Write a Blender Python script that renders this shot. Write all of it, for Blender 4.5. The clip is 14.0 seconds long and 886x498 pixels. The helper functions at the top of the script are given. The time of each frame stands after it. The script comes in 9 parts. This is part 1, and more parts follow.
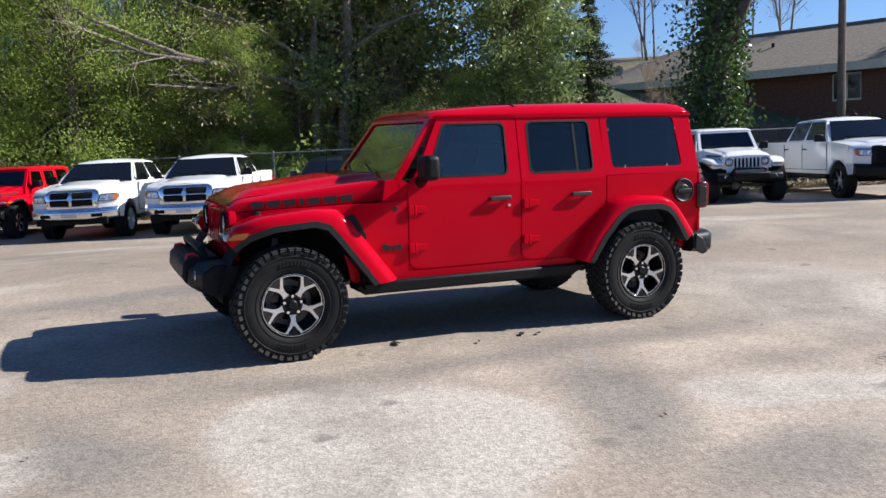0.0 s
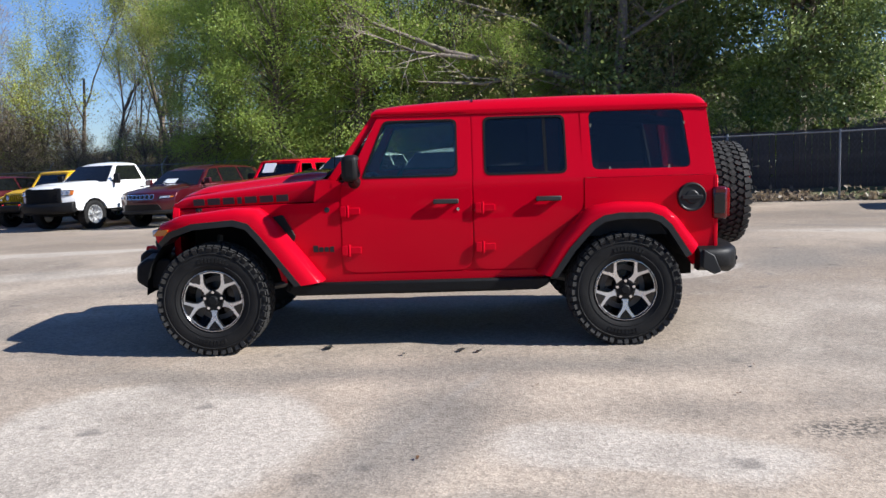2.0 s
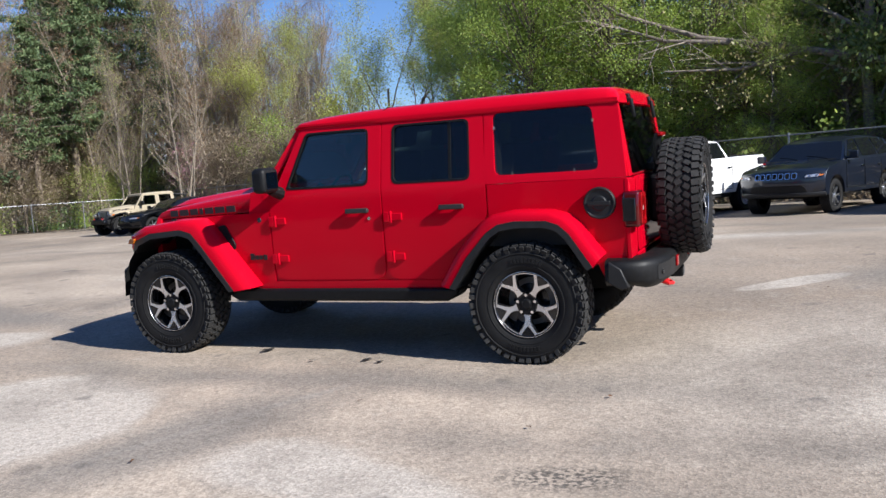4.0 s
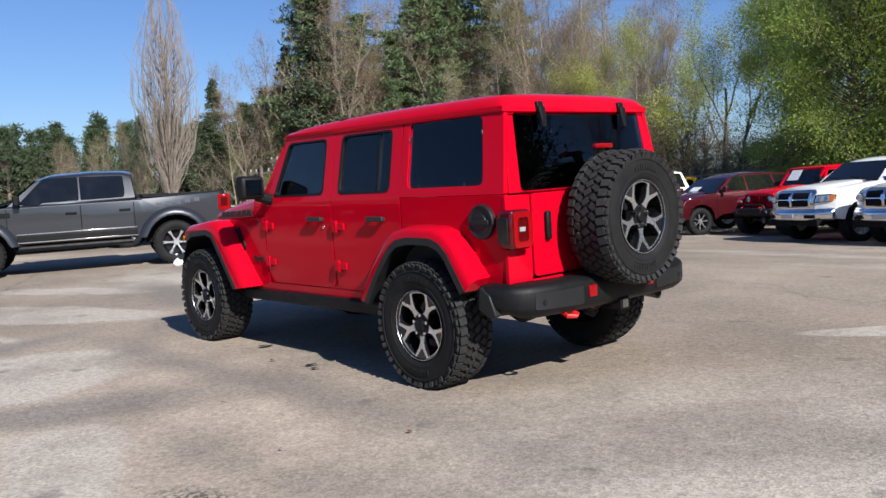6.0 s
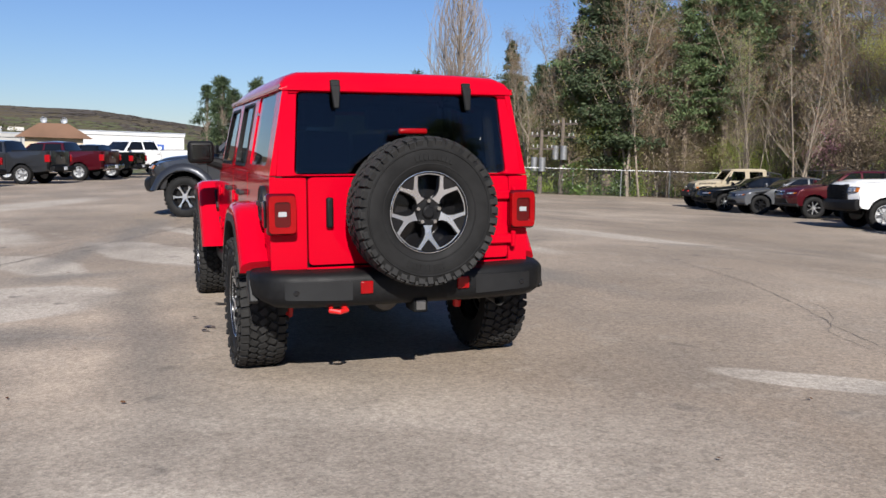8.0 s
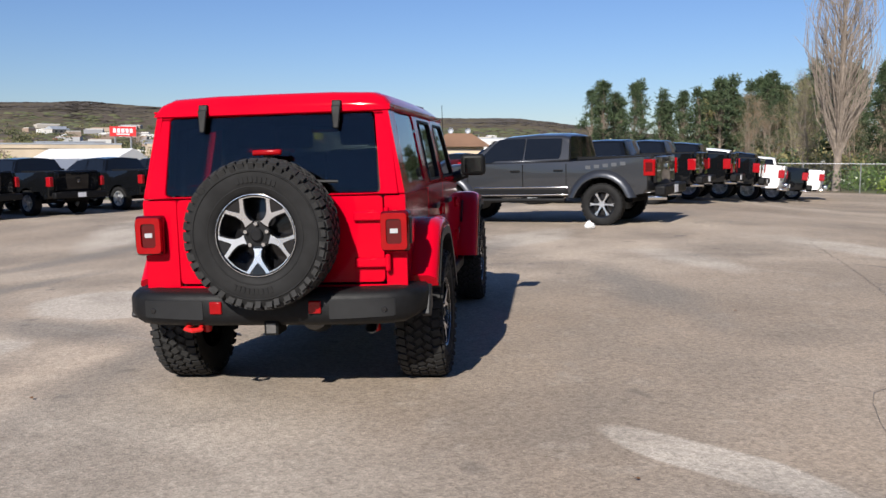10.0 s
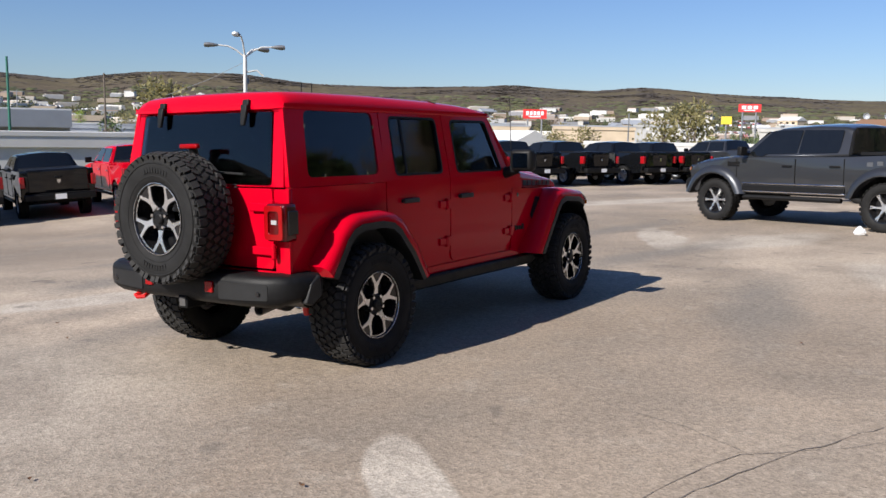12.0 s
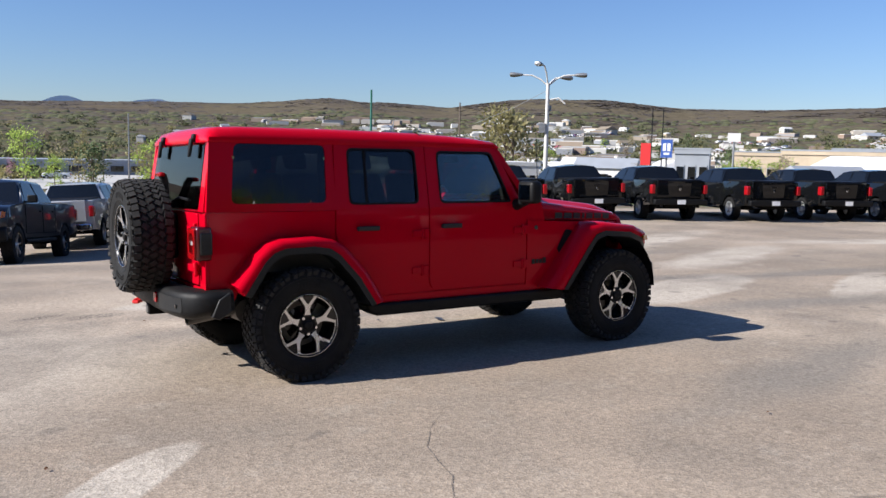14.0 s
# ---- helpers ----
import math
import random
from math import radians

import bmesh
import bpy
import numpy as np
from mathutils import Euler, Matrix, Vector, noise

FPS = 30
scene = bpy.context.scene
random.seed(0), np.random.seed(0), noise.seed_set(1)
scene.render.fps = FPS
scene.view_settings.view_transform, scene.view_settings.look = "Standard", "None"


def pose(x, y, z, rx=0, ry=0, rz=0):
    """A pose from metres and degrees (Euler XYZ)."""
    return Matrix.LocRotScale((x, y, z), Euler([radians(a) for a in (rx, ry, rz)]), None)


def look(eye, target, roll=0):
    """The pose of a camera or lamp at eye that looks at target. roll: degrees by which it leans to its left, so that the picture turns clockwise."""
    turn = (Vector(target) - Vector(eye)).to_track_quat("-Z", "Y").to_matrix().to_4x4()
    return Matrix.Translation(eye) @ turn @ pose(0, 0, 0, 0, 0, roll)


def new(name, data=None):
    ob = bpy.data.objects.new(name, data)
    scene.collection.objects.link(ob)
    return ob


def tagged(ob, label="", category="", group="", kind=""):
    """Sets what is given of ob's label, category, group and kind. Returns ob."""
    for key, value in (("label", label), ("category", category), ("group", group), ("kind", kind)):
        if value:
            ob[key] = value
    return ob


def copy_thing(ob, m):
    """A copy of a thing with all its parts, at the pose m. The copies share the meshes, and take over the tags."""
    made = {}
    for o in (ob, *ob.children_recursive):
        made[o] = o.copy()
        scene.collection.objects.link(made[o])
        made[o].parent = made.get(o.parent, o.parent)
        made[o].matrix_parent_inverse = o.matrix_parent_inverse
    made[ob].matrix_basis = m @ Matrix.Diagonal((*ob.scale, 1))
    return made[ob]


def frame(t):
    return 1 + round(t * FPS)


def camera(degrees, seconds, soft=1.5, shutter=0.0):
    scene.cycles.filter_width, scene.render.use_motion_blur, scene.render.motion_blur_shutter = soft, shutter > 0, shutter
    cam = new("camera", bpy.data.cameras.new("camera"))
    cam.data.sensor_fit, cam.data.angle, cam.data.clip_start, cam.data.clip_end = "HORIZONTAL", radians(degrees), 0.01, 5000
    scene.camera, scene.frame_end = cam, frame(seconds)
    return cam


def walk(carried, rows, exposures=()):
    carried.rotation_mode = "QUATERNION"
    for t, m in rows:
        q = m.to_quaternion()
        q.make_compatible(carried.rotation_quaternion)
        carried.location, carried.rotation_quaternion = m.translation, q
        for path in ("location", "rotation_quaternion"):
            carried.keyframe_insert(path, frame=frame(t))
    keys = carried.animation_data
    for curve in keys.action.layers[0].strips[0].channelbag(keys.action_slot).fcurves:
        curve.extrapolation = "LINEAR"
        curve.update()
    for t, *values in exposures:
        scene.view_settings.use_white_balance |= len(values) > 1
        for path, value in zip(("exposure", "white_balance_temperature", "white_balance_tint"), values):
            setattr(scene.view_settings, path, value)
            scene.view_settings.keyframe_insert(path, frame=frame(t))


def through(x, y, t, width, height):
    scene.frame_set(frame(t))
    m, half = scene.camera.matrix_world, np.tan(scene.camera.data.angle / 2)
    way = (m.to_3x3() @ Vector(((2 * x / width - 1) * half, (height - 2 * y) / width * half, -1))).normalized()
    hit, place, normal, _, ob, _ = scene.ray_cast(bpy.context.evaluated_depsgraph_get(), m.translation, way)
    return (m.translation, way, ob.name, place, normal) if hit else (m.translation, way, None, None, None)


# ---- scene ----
cam = camera(54.2, 14.0)
# the lot falls about 1.7 degrees towards the valley; the rows below stand square on it
TILT = pose(0, 0, 0, 1.72)
PATH = [
    (0, (-2.917, -6.898, 1.58), (-2.131, -5.077, 1.32), -1.3),
    (0.5, (-2.17, -7.136, 1.61), (-1.545, -5.254, 1.35), -1.7),
    (1, (-1.364, -7.223, 1.588), (-0.94, -5.288, 1.313), -1.5),
    (1.5, (-0.528, -7.268, 1.555), (-0.33, -5.296, 1.282), -1.4),
    (2, (0.238, -7.122, 1.551), (0.221, -5.139, 1.293), -1.7),
    (2.5, (1.007, -7.015, 1.531), (0.761, -5.044, 1.297), -2.1),
    (3, (1.794, -6.845, 1.532), (1.339, -4.91, 1.304), -2.6),
    (5.3, (4.956, -5.217, 1.371), (3.712, -3.662, 1.184), -5.4),
    (5.5, (5.17, -4.958, 1.356), (3.846, -3.47, 1.182), -5.2),
    (6, (5.726, -4.387, 1.351), (4.229, -3.071, 1.182), -3.4),
    (6.5, (6.205, -3.722, 1.354), (4.589, -2.556, 1.185), -1.4),
    (7, (6.602, -2.99, 1.33), (4.893, -1.963, 1.174), -0.0),
    (7.5, (6.883, -2.255, 1.356), (5.094, -1.382, 1.168), 0.5),
    (8, (7.073, -1.517, 1.38), (5.204, -0.843, 1.149), 0.1),
    (8.2, (7.141, -1.191, 1.403), (5.243, -0.606, 1.166), -0.4),
    (10.3, (7.059, 2.051, 1.428), (5.109, 1.673, 1.195), -1.7),
    (10.5, (7.009, 2.348, 1.429), (5.081, 1.882, 1.178), -1.7),
    (11, (6.791, 3.146, 1.425), (4.947, 2.419, 1.158), -1.2),
    (11.5, (6.466, 3.835, 1.448), (4.726, 2.882, 1.199), -1.0),
    (12, (6.043, 4.49, 1.465), (4.393, 3.383, 1.23), -0.4),
    (12.5, (5.573, 5.087, 1.465), (4.035, 3.827, 1.248), 0.2),
    (13, (5.117, 5.672, 1.481), (3.728, 4.248, 1.277), 0.0),
    (13.5, (4.585, 6.166, 1.479), (3.346, 4.609, 1.277), 0.0),
    (14, (3.997, 6.59, 1.506), (2.923, 4.911, 1.329), 0.3),
]
walk(cam, [(t, TILT @ look(eye, target, roll)) for t, eye, target, roll in PATH],
     exposures=[(0.0, 0.90, 6120, 9), (3.2, 0.93, 6020, 9), (5.5, 0.68, 6100, 9), (8.2, 0.525, 6350, 10), (10.5, 0.61, 6450, 10), (12.0, 0.68, 6450, 10), (14.0, 0.86, 6250, 10)])

# ---- light ----
world = bpy.data.worlds.new("sky")
scene.world = world
world.use_nodes = True
wn = world.node_tree.nodes
sky = wn.new("ShaderNodeTexSky")
sky.sky_type = "NISHITA"
sky.sun_disc = False
sun_to = (TILT.to_3x3() @ Vector((1.435, -0.305, 1.0))).normalized()
sky.sun_elevation = math.asin(sun_to.z)
sky.sun_rotation = math.atan2(sun_to.x, sun_to.y)
sky.altitude = 300
sky.air_density, sky.dust_density, sky.ozone_density = 1.2, 0.0, 2.5
wn["Background"].inputs["Strength"].default_value = 0.051
tone = wn.new("ShaderNodeMix")
tone.data_type, tone.blend_type = "RGBA", "MULTIPLY"
tone.inputs[0].default_value = 1.0
tone.inputs[7].default_value = (0.76, 0.92, 1.32, 1)
world.node_tree.links.new(sky.outputs[0], tone.inputs[6])
world.node_tree.links.new(tone.outputs[2], wn["Background"].inputs["Color"])
sun_data = bpy.data.lights.new("sun", "SUN")
sun_data.energy, sun_data.angle, sun_data.color = 5.0, radians(0.53), (1.0, 0.94, 0.86)
sun = new("sun", sun_data)
sun.matrix_world = look((0, 0, 60), Vector((0, 0, 60)) - sun_to)


# ---- materials ----
def material(name, build):
    m = bpy.data.materials.new(name)
    m.use_nodes = True
    t = m.node_tree
    build(t, t.nodes, t.links, t.nodes["Principled BSDF"])
    return m


def node(t, kind, **inputs):
    n = t.nodes.new("ShaderNode" + kind)
    for key, value in inputs.items():
        n.inputs[key.replace("_", " ")].default_value = value
    return n


def noise_of(t, scale, detail=4.0, rough=0.55, coords="Object", stretch=(1, 1, 1)):
    c = t.nodes.new("ShaderNodeTexCoord")
    mp = t.nodes.new("ShaderNodeMapping")
    mp.inputs["Scale"].default_value = stretch
    n = t.nodes.new("ShaderNodeTexNoise")
    n.inputs["Scale"].default_value, n.inputs["Detail"].default_value, n.inputs["Roughness"].default_value = scale, detail, rough
    t.links.new(c.outputs[coords], mp.inputs[0])
    t.links.new(mp.outputs[0], n.inputs["Vector"])
    return n.outputs["Fac"]


def ramp(t, fac, *stops):
    r = t.nodes.new("ShaderNodeValToRGB")
    e = r.color_ramp.elements
    while len(e) < len(stops):
        e.new(0.5)
    for k, (at, c) in enumerate(stops):
        e[k].position = at
        e[k].color = (*c, 1) if not isinstance(c, (int, float)) else (c, c, c, 1)
    t.links.new(fac, r.inputs[0])
    return r.outputs[0]


def mixed(t, fac, a, b, how="MIX"):
    m = t.nodes.new("ShaderNodeMix")
    m.data_type, m.blend_type = "RGBA", how
    for sock, val in ((m.inputs[0], fac), (m.inputs[6], a), (m.inputs[7], b)):
        if isinstance(val, bpy.types.NodeSocket):
            t.links.new(val, sock)
        elif isinstance(val, (int, float)):
            sock.default_value = val if sock == m.inputs[0] else (val, val, val, 1)
        else:
            sock.default_value = (*val, 1)
    return m.outputs[2]


def bumped(t, p, fac, strength, distance):
    b = t.nodes.new("ShaderNodeBump")
    b.inputs["Strength"].default_value, b.inputs["Distance"].default_value = strength, distance
    t.links.new(fac, b.inputs["Height"])
    t.links.new(b.outputs[0], p.inputs["Normal"])


def plain(name, colour, rough=0.5, metal=0.0, grain=0.12, scale=9.0, bump=0.0, coat=0.0, spec=0.5):
    def build(t, nodes, links, p):
        f = noise_of(t, scale, 5)
        lo = [c * (1 - grain) for c in colour]
        hi = [min(1, c * (1 + grain)) for c in colour]
        links.new(ramp(t, f, (0.3, lo), (0.7, hi)), p.inputs["Base Color"])
        p.inputs["Roughness"].default_value, p.inputs["Metallic"].default_value = rough, metal
        p.inputs["Specular IOR Level"].default_value = spec
        links.new(ramp(t, noise_of(t, scale * 0.4, 4), (0.3, max(0, rough - 0.06)), (0.7, min(1, rough + 0.08))), p.inputs["Roughness"])
        if coat:
            p.inputs["Coat Weight"].default_value, p.inputs["Coat Roughness"].default_value = coat, 0.03
        if bump:
            bumped(t, p, noise_of(t, scale * 20, 3), bump, 0.003)
    return material(name, build)


def paint(name, colour, flake=0.0, dust=0.05, coat=1.5, sheen=None):
    """Car paint: colour under a clear coat, a little dust on it."""
    def build(t, nodes, links, p):
        d = ramp(t, noise_of(t, 1.7, 6), (0.45, 0.0), (0.8, dust))
        links.new(mixed(t, d, colour, (0.45, 0.4, 0.34)), p.inputs["Base Color"])
        p.inputs["Roughness"].default_value = 0.35 if flake else 0.45
        p.inputs["Metallic"].default_value = flake
        p.inputs["Coat Weight"].default_value, p.inputs["Coat Roughness"].default_value, p.inputs["Coat IOR"].default_value = 0.9, 0.02, coat
        p.inputs["Specular IOR Level"].default_value = 0.0 if not flake else 0.3
        if sheen:
            p.inputs["Roughness"].default_value, p.inputs["Specular IOR Level"].default_value = 0.08, 0.14
            p.inputs["Specular Tint"].default_value = (*sheen, 1)
            p.inputs["Coat Weight"].default_value = 0.13
        bumped(t, p, noise_of(t, 1.1, 1), 0.06, 0.02)
    return material(name, build)


def pane(name, tint, gloss=1.45):
    """Thin tinted glass: what lies behind it, tinted, under a Fresnel reflection."""
    def build(t, nodes, links, p):
        nodes.remove(p)
        clear = node(t, "BsdfTransparent", Color=(*tint, 1))
        shine = node(t, "BsdfGlossy", Color=(1, 1, 1, 1), Roughness=0.01)
        fr = node(t, "Fresnel", IOR=gloss)
        mx = t.nodes.new("ShaderNodeMixShader")
        links.new(fr.outputs[0], mx.inputs[0])
        links.new(clear.outputs[0], mx.inputs[1])
        links.new(shine.outputs[0], mx.inputs[2])
        links.new(mx.outputs[0], nodes["Material Output"].inputs["Surface"])
    return material(name, build)


def leafy(name, dark, light, gloss=0.5, through=0.35):
    """Leaves: each one its own shade, partly lit from behind."""
    def build(t, nodes, links, p):
        g = t.nodes.new("ShaderNodeNewGeometry")
        c = mixed(t, g.outputs["Random Per Island"], dark, light)
        c = mixed(t, ramp(t, noise_of(t, 0.45, 3), (0.35, 0.0), (0.7, 0.45)), c, [k * 0.8 for k in dark])
        links.new(c, p.inputs["Base Color"])
        p.inputs["Roughness"].default_value = gloss
        tr = t.nodes.new("ShaderNodeBsdfTranslucent")
        links.new(c, tr.inputs["Color"])
        mx = t.nodes.new("ShaderNodeMixShader")
        mx.inputs[0].default_value = through
        links.new(p.outputs[0], mx.inputs[1])
        links.new(tr.outputs[0], mx.inputs[2])
        links.new(mx.outputs[0], nodes["Material Output"].inputs["Surface"])
    return material(name, build)


RED = paint("red paint", (0.48, 0.0008, 0.013), dust=0.004, coat=1.5, sheen=(1.0, 0.16, 0.16))
WHITE = paint("white paint", (0.78, 0.78, 0.77))
BLACK = paint("black paint", (0.0045, 0.005, 0.006), dust=0.003, coat=1.5)
MAROON = paint("dark red paint", (0.060, 0.0025, 0.007), flake=0.3, dust=0.01)
CHARCOAL = paint("charcoal paint", (0.045, 0.047, 0.052), flake=0.6, dust=0.01)
GREY = paint("grey paint", (0.12, 0.125, 0.135), flake=0.5)
SILVER = paint("silver paint", (0.5, 0.51, 0.52), flake=0.4)
NAVY = paint("dark blue paint", (0.008, 0.012, 0.022), flake=0.2, dust=0.008)
YELLOW = paint("yellow paint", (0.62, 0.36, 0.01))
TAN = paint("tan paint", (0.37, 0.315, 0.225))
PLASTIC = plain("black textured plastic", (0.0065, 0.0065, 0.0070), 0.5, grain=0.25, scale=30, bump=0.2, spec=0.2)
TRIM = plain("dark grey steel", (0.011, 0.0112, 0.0118), 0.5, grain=0.15, scale=14, bump=0.1, spec=0.35)
# Paler copy of PLASTIC: the grey of sunlit lips put into the colour.
LIP = plain("sunlit-grey black plastic", (0.0125, 0.0125, 0.013), 0.45, grain=0.3, scale=18, bump=0.15, spec=0.35)
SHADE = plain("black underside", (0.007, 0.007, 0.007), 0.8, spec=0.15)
RUBBER = plain("tyre rubber", (0.0100, 0.0098, 0.0098), 0.75, grain=0.35, scale=12, bump=0.2, spec=0.25)
TREAD = plain("tread rubber", (0.0145, 0.0140, 0.0135), 0.85, grain=0.4, scale=25, bump=0.3)
ALLOY = plain("machined alloy", (0.74, 0.74, 0.75), 0.26, 0.92, grain=0.05)
GLOSSBLACK = plain("gloss black", (0.010, 0.010, 0.011), 0.12)
# Mirror colour kept dark so that the glass looks shaded.
SHADEMIRROR = plain("mirror glass with shade in its colour", (0.10, 0.105, 0.11), 0.05, 1.0, grain=0.02)
CHROME = plain("chrome", (0.75, 0.75, 0.76), 0.12, 1.0, grain=0.03)
STEEL = plain("cast steel", (0.13, 0.125, 0.12), 0.5, 0.7, grain=0.2)
REDLENS = plain("red lens", (0.26, 0.002, 0.004), 0.10, coat=0.1, spec=0.3)
DEEPLENS = plain("deep red lens", (0.07, 0.001, 0.002), 0.10, coat=0.3)
HOOK = plain("red powder coat", (0.55, 0.012, 0.012), 0.35)
AMBER = plain("amber lens", (0.48, 0.13, 0.008), 0.15, coat=0.5)
LAMP = plain("headlamp lens", (0.50, 0.51, 0.53), 0.10, 0.5, coat=1.0)
DECAL = plain("matt black decal", (0.018, 0.016, 0.016), 0.6)
CLOTH = plain("black seat cloth", (0.02, 0.02, 0.022), 0.85, bump=0.3)
PAPER = plain("white paper", (0.75, 0.76, 0.77), 0.7, grain=0.04)
TINT = pane("privacy glass", (0.36, 0.38, 0.39))
CLEAR = pane("green tinted glass", (0.66, 0.74, 0.71), 1.6)
DARKGLASS = plain("dark car glass", (0.006, 0.007, 0.008), 0.04, grain=0.1, spec=0.6)
TAILRED = plain("bright red tail lens", (0.30, 0.006, 0.010), 0.12, coat=0.3)


# ---- mesh tools ----
class Shape:
    """Points and faces of one part, gathered before they become a mesh."""
    def __init__(self):
        self.v, self.f = [], []

    def add(self, verts, faces):
        k = len(self.v)
        self.v.extend(verts)
        self.f.extend([tuple(i + k for i in f) for f in faces])
        return self

    def box(self, c, s, m=None):
        x, y, z = (a / 2 for a in s)
        pts = [Vector(p) for p in ((-x, -y, -z), (x, -y, -z), (x, y, -z), (-x, y, -z), (-x, -y, z), (x, -y, z), (x, y, z), (-x, y, z))]
        c = Vector(c)
        pts = [c + (m @ p if m else p) for p in pts]
        return self.add(pts, [(3, 2, 1, 0), (4, 5, 6, 7), (0, 1, 5, 4), (1, 2, 6, 5), (2, 3, 7, 6), (3, 0, 4, 7)])

    def prism(self, poly, put, a, b):
        """A polygon swept from depth a to depth b; put(u, v, d) gives the place."""
        n = len(poly)
        area = sum(poly[i - 1][0] * poly[i][1] - poly[i][0] * poly[i - 1][1] for i in range(n))
        if area < 0:
            poly = poly[::-1]
        pts = [put(u, v, a) for u, v in poly] + [put(u, v, b) for u, v in poly]
        faces = [tuple(range(n))[::-1], tuple(range(n, 2 * n))] + [(i, (i + 1) % n, n + (i + 1) % n, n + i) for i in range(n)]
        return self.add(pts, faces)

    def tube(self, points, radii, n=8, caps=True):
        pts = [Vector(p) for p in points]
        if isinstance(radii, (int, float)):
            radii = [radii] * len(pts)
        rings, faces = [], []
        side = None
        for i, p in enumerate(pts):
            d = (pts[min(i + 1, len(pts) - 1)] - pts[max(i - 1, 0)])
            d = d.normalized() if d.length > 1e-9 else Vector((0, 0, 1))
            if side is None:
                side = d.orthogonal().normalized()
            side = (side - d * side.dot(d))
            side = side.normalized() if side.length > 1e-6 else d.orthogonal().normalized()
            up = d.cross(side)
            rings += [p + radii[i] * (math.cos(6.28318 * k / n) * side + math.sin(6.28318 * k / n) * up) for k in range(n)]
        for i in range(len(pts) - 1):
            faces += [(i * n + k, i * n + (k + 1) % n, (i + 1) * n + (k + 1) % n, (i + 1) * n + k) for k in range(n)]
        if caps:
            faces += [tuple(range(n))[::-1], tuple(range((len(pts) - 1) * n, len(pts) * n))]
        return self.add(rings, faces)

    def revolve(self, profile, put, n=48, closed=False):
        """A profile of (radius, along) turned round; put(a, b, along) gives the place of the radius' two parts."""
        m = len(profile)
        pts = [put(r * math.cos(6.28318530 * k / n), r * math.sin(6.28318530 * k / n), a) for k in range(n) for r, a in profile]
        last = m if closed else m - 1
        faces = [(k * m + i, k * m + (i + 1) % m, ((k + 1) % n) * m + (i + 1) % m, ((k + 1) % n) * m + i) for k in range(n) for i in range(last)]
        return self.add(pts, faces)

    def sheet(self, rows, close=False):
        """Rows of points joined into a surface."""
        n = len(rows[0])
        pts = [Vector(p) for row in rows for p in row]
        faces = [(i * n + k, i * n + (k + 1) % n, (i + 1) * n + (k + 1) % n, (i + 1) * n + k)
                 for i in range(len(rows) - 1) for k in range(n if close else n - 1)]
        return self.add(pts, faces)

    def plate(self, outer, holes, put, depth, cuts=()):
        """A flat polygon with holes, mapped by put(u, v, d) and given a thickness."""
        bm = bmesh.new()
        for loop in (outer, *holes):
            vs = [bm.verts.new((u, v, 0)) for u, v in loop]
            for i in range(len(vs)):
                bm.edges.new((vs[i - 1], vs[i]))
        bmesh.ops.triangle_fill(bm, use_beauty=True, use_dissolve=False, edges=bm.edges[:], normal=(0, 0, 1))
        for axis, at in cuts:
            co = (at, 0, 0) if axis == "u" else (0, at, 0)
            no = (1, 0, 0) if axis == "u" else (0, 1, 0)
            bmesh.ops.bisect_plane(bm, geom=bm.verts[:] + bm.edges[:] + bm.faces[:], plane_co=co, plane_no=no)
        bmesh.ops.recalc_face_normals(bm, faces=bm.faces[:])
        if bm.faces and sum(f.normal.z for f in bm.faces) < 0:
            bmesh.ops.reverse_faces(bm, faces=bm.faces[:])
        bm.verts.index_update()
        n = len(bm.verts)
        pts = [put(v.co.x, v.co.y, 0.0) for v in bm.verts] + [put(v.co.x, v.co.y, depth) for v in bm.verts]
        faces = [tuple(v.index for v in f.verts) for f in bm.faces]
        faces += [tuple(n + v.index for v in reversed(f.verts)) for f in bm.faces]
        for e in bm.edges:
            if len(e.link_faces) == 1:
                lp = e.link_loops[0]
                a, b = lp.vert.index, lp.link_loop_next.vert.index
                faces.append((b, a, n + a, n + b))
        bm.free()
        return self.add(pts, faces)

    def mesh(self, name, mat, smooth=35.0, weld=True):
        me = bpy.data.meshes.new(name)
        me.from_pydata([tuple(p) for p in self.v], [], self.f)
        if weld:
            bm = bmesh.new()
            bm.from_mesh(me)
            bmesh.ops.recalc_face_normals(bm, faces=bm.faces[:])
            bm.to_mesh(me)
            bm.free()
        me.materials.append(mat)
        if smooth:
            me.shade_smooth()
            me.set_sharp_from_angle(angle=radians(smooth))
        me.update()
        return me


def part(name, shape, mat, parent, label="", bevel=0.0, segments=2, smooth=35.0, m=None):
    """One mesh object under a thing or a part."""
    ob = new(name, shape.mesh(name, mat, smooth))
    ob.parent = parent
    if m is not None:
        ob.matrix_basis = m
    if label:
        ob["label"] = label
    if bevel:
        b = ob.modifiers.new("edge", "BEVEL")
        b.width, b.segments, b.limit_method, b.angle_limit = bevel, segments, "ANGLE", radians(38)
    return ob


def thing(name, m, label, category, group="", kind=""):
    ob = new(name)
    ob.empty_display_size = 0.3
    ob.matrix_basis = m
    return tagged(ob, label, category, group, kind)


def solid(name, shape, mat, label, category, m=None, kind="", group="", smooth=35.0):
    ob = new(name, shape.mesh(name, mat, smooth))
    if m is not None:
        ob.matrix_basis = m
    return tagged(ob, label, category, group, kind)


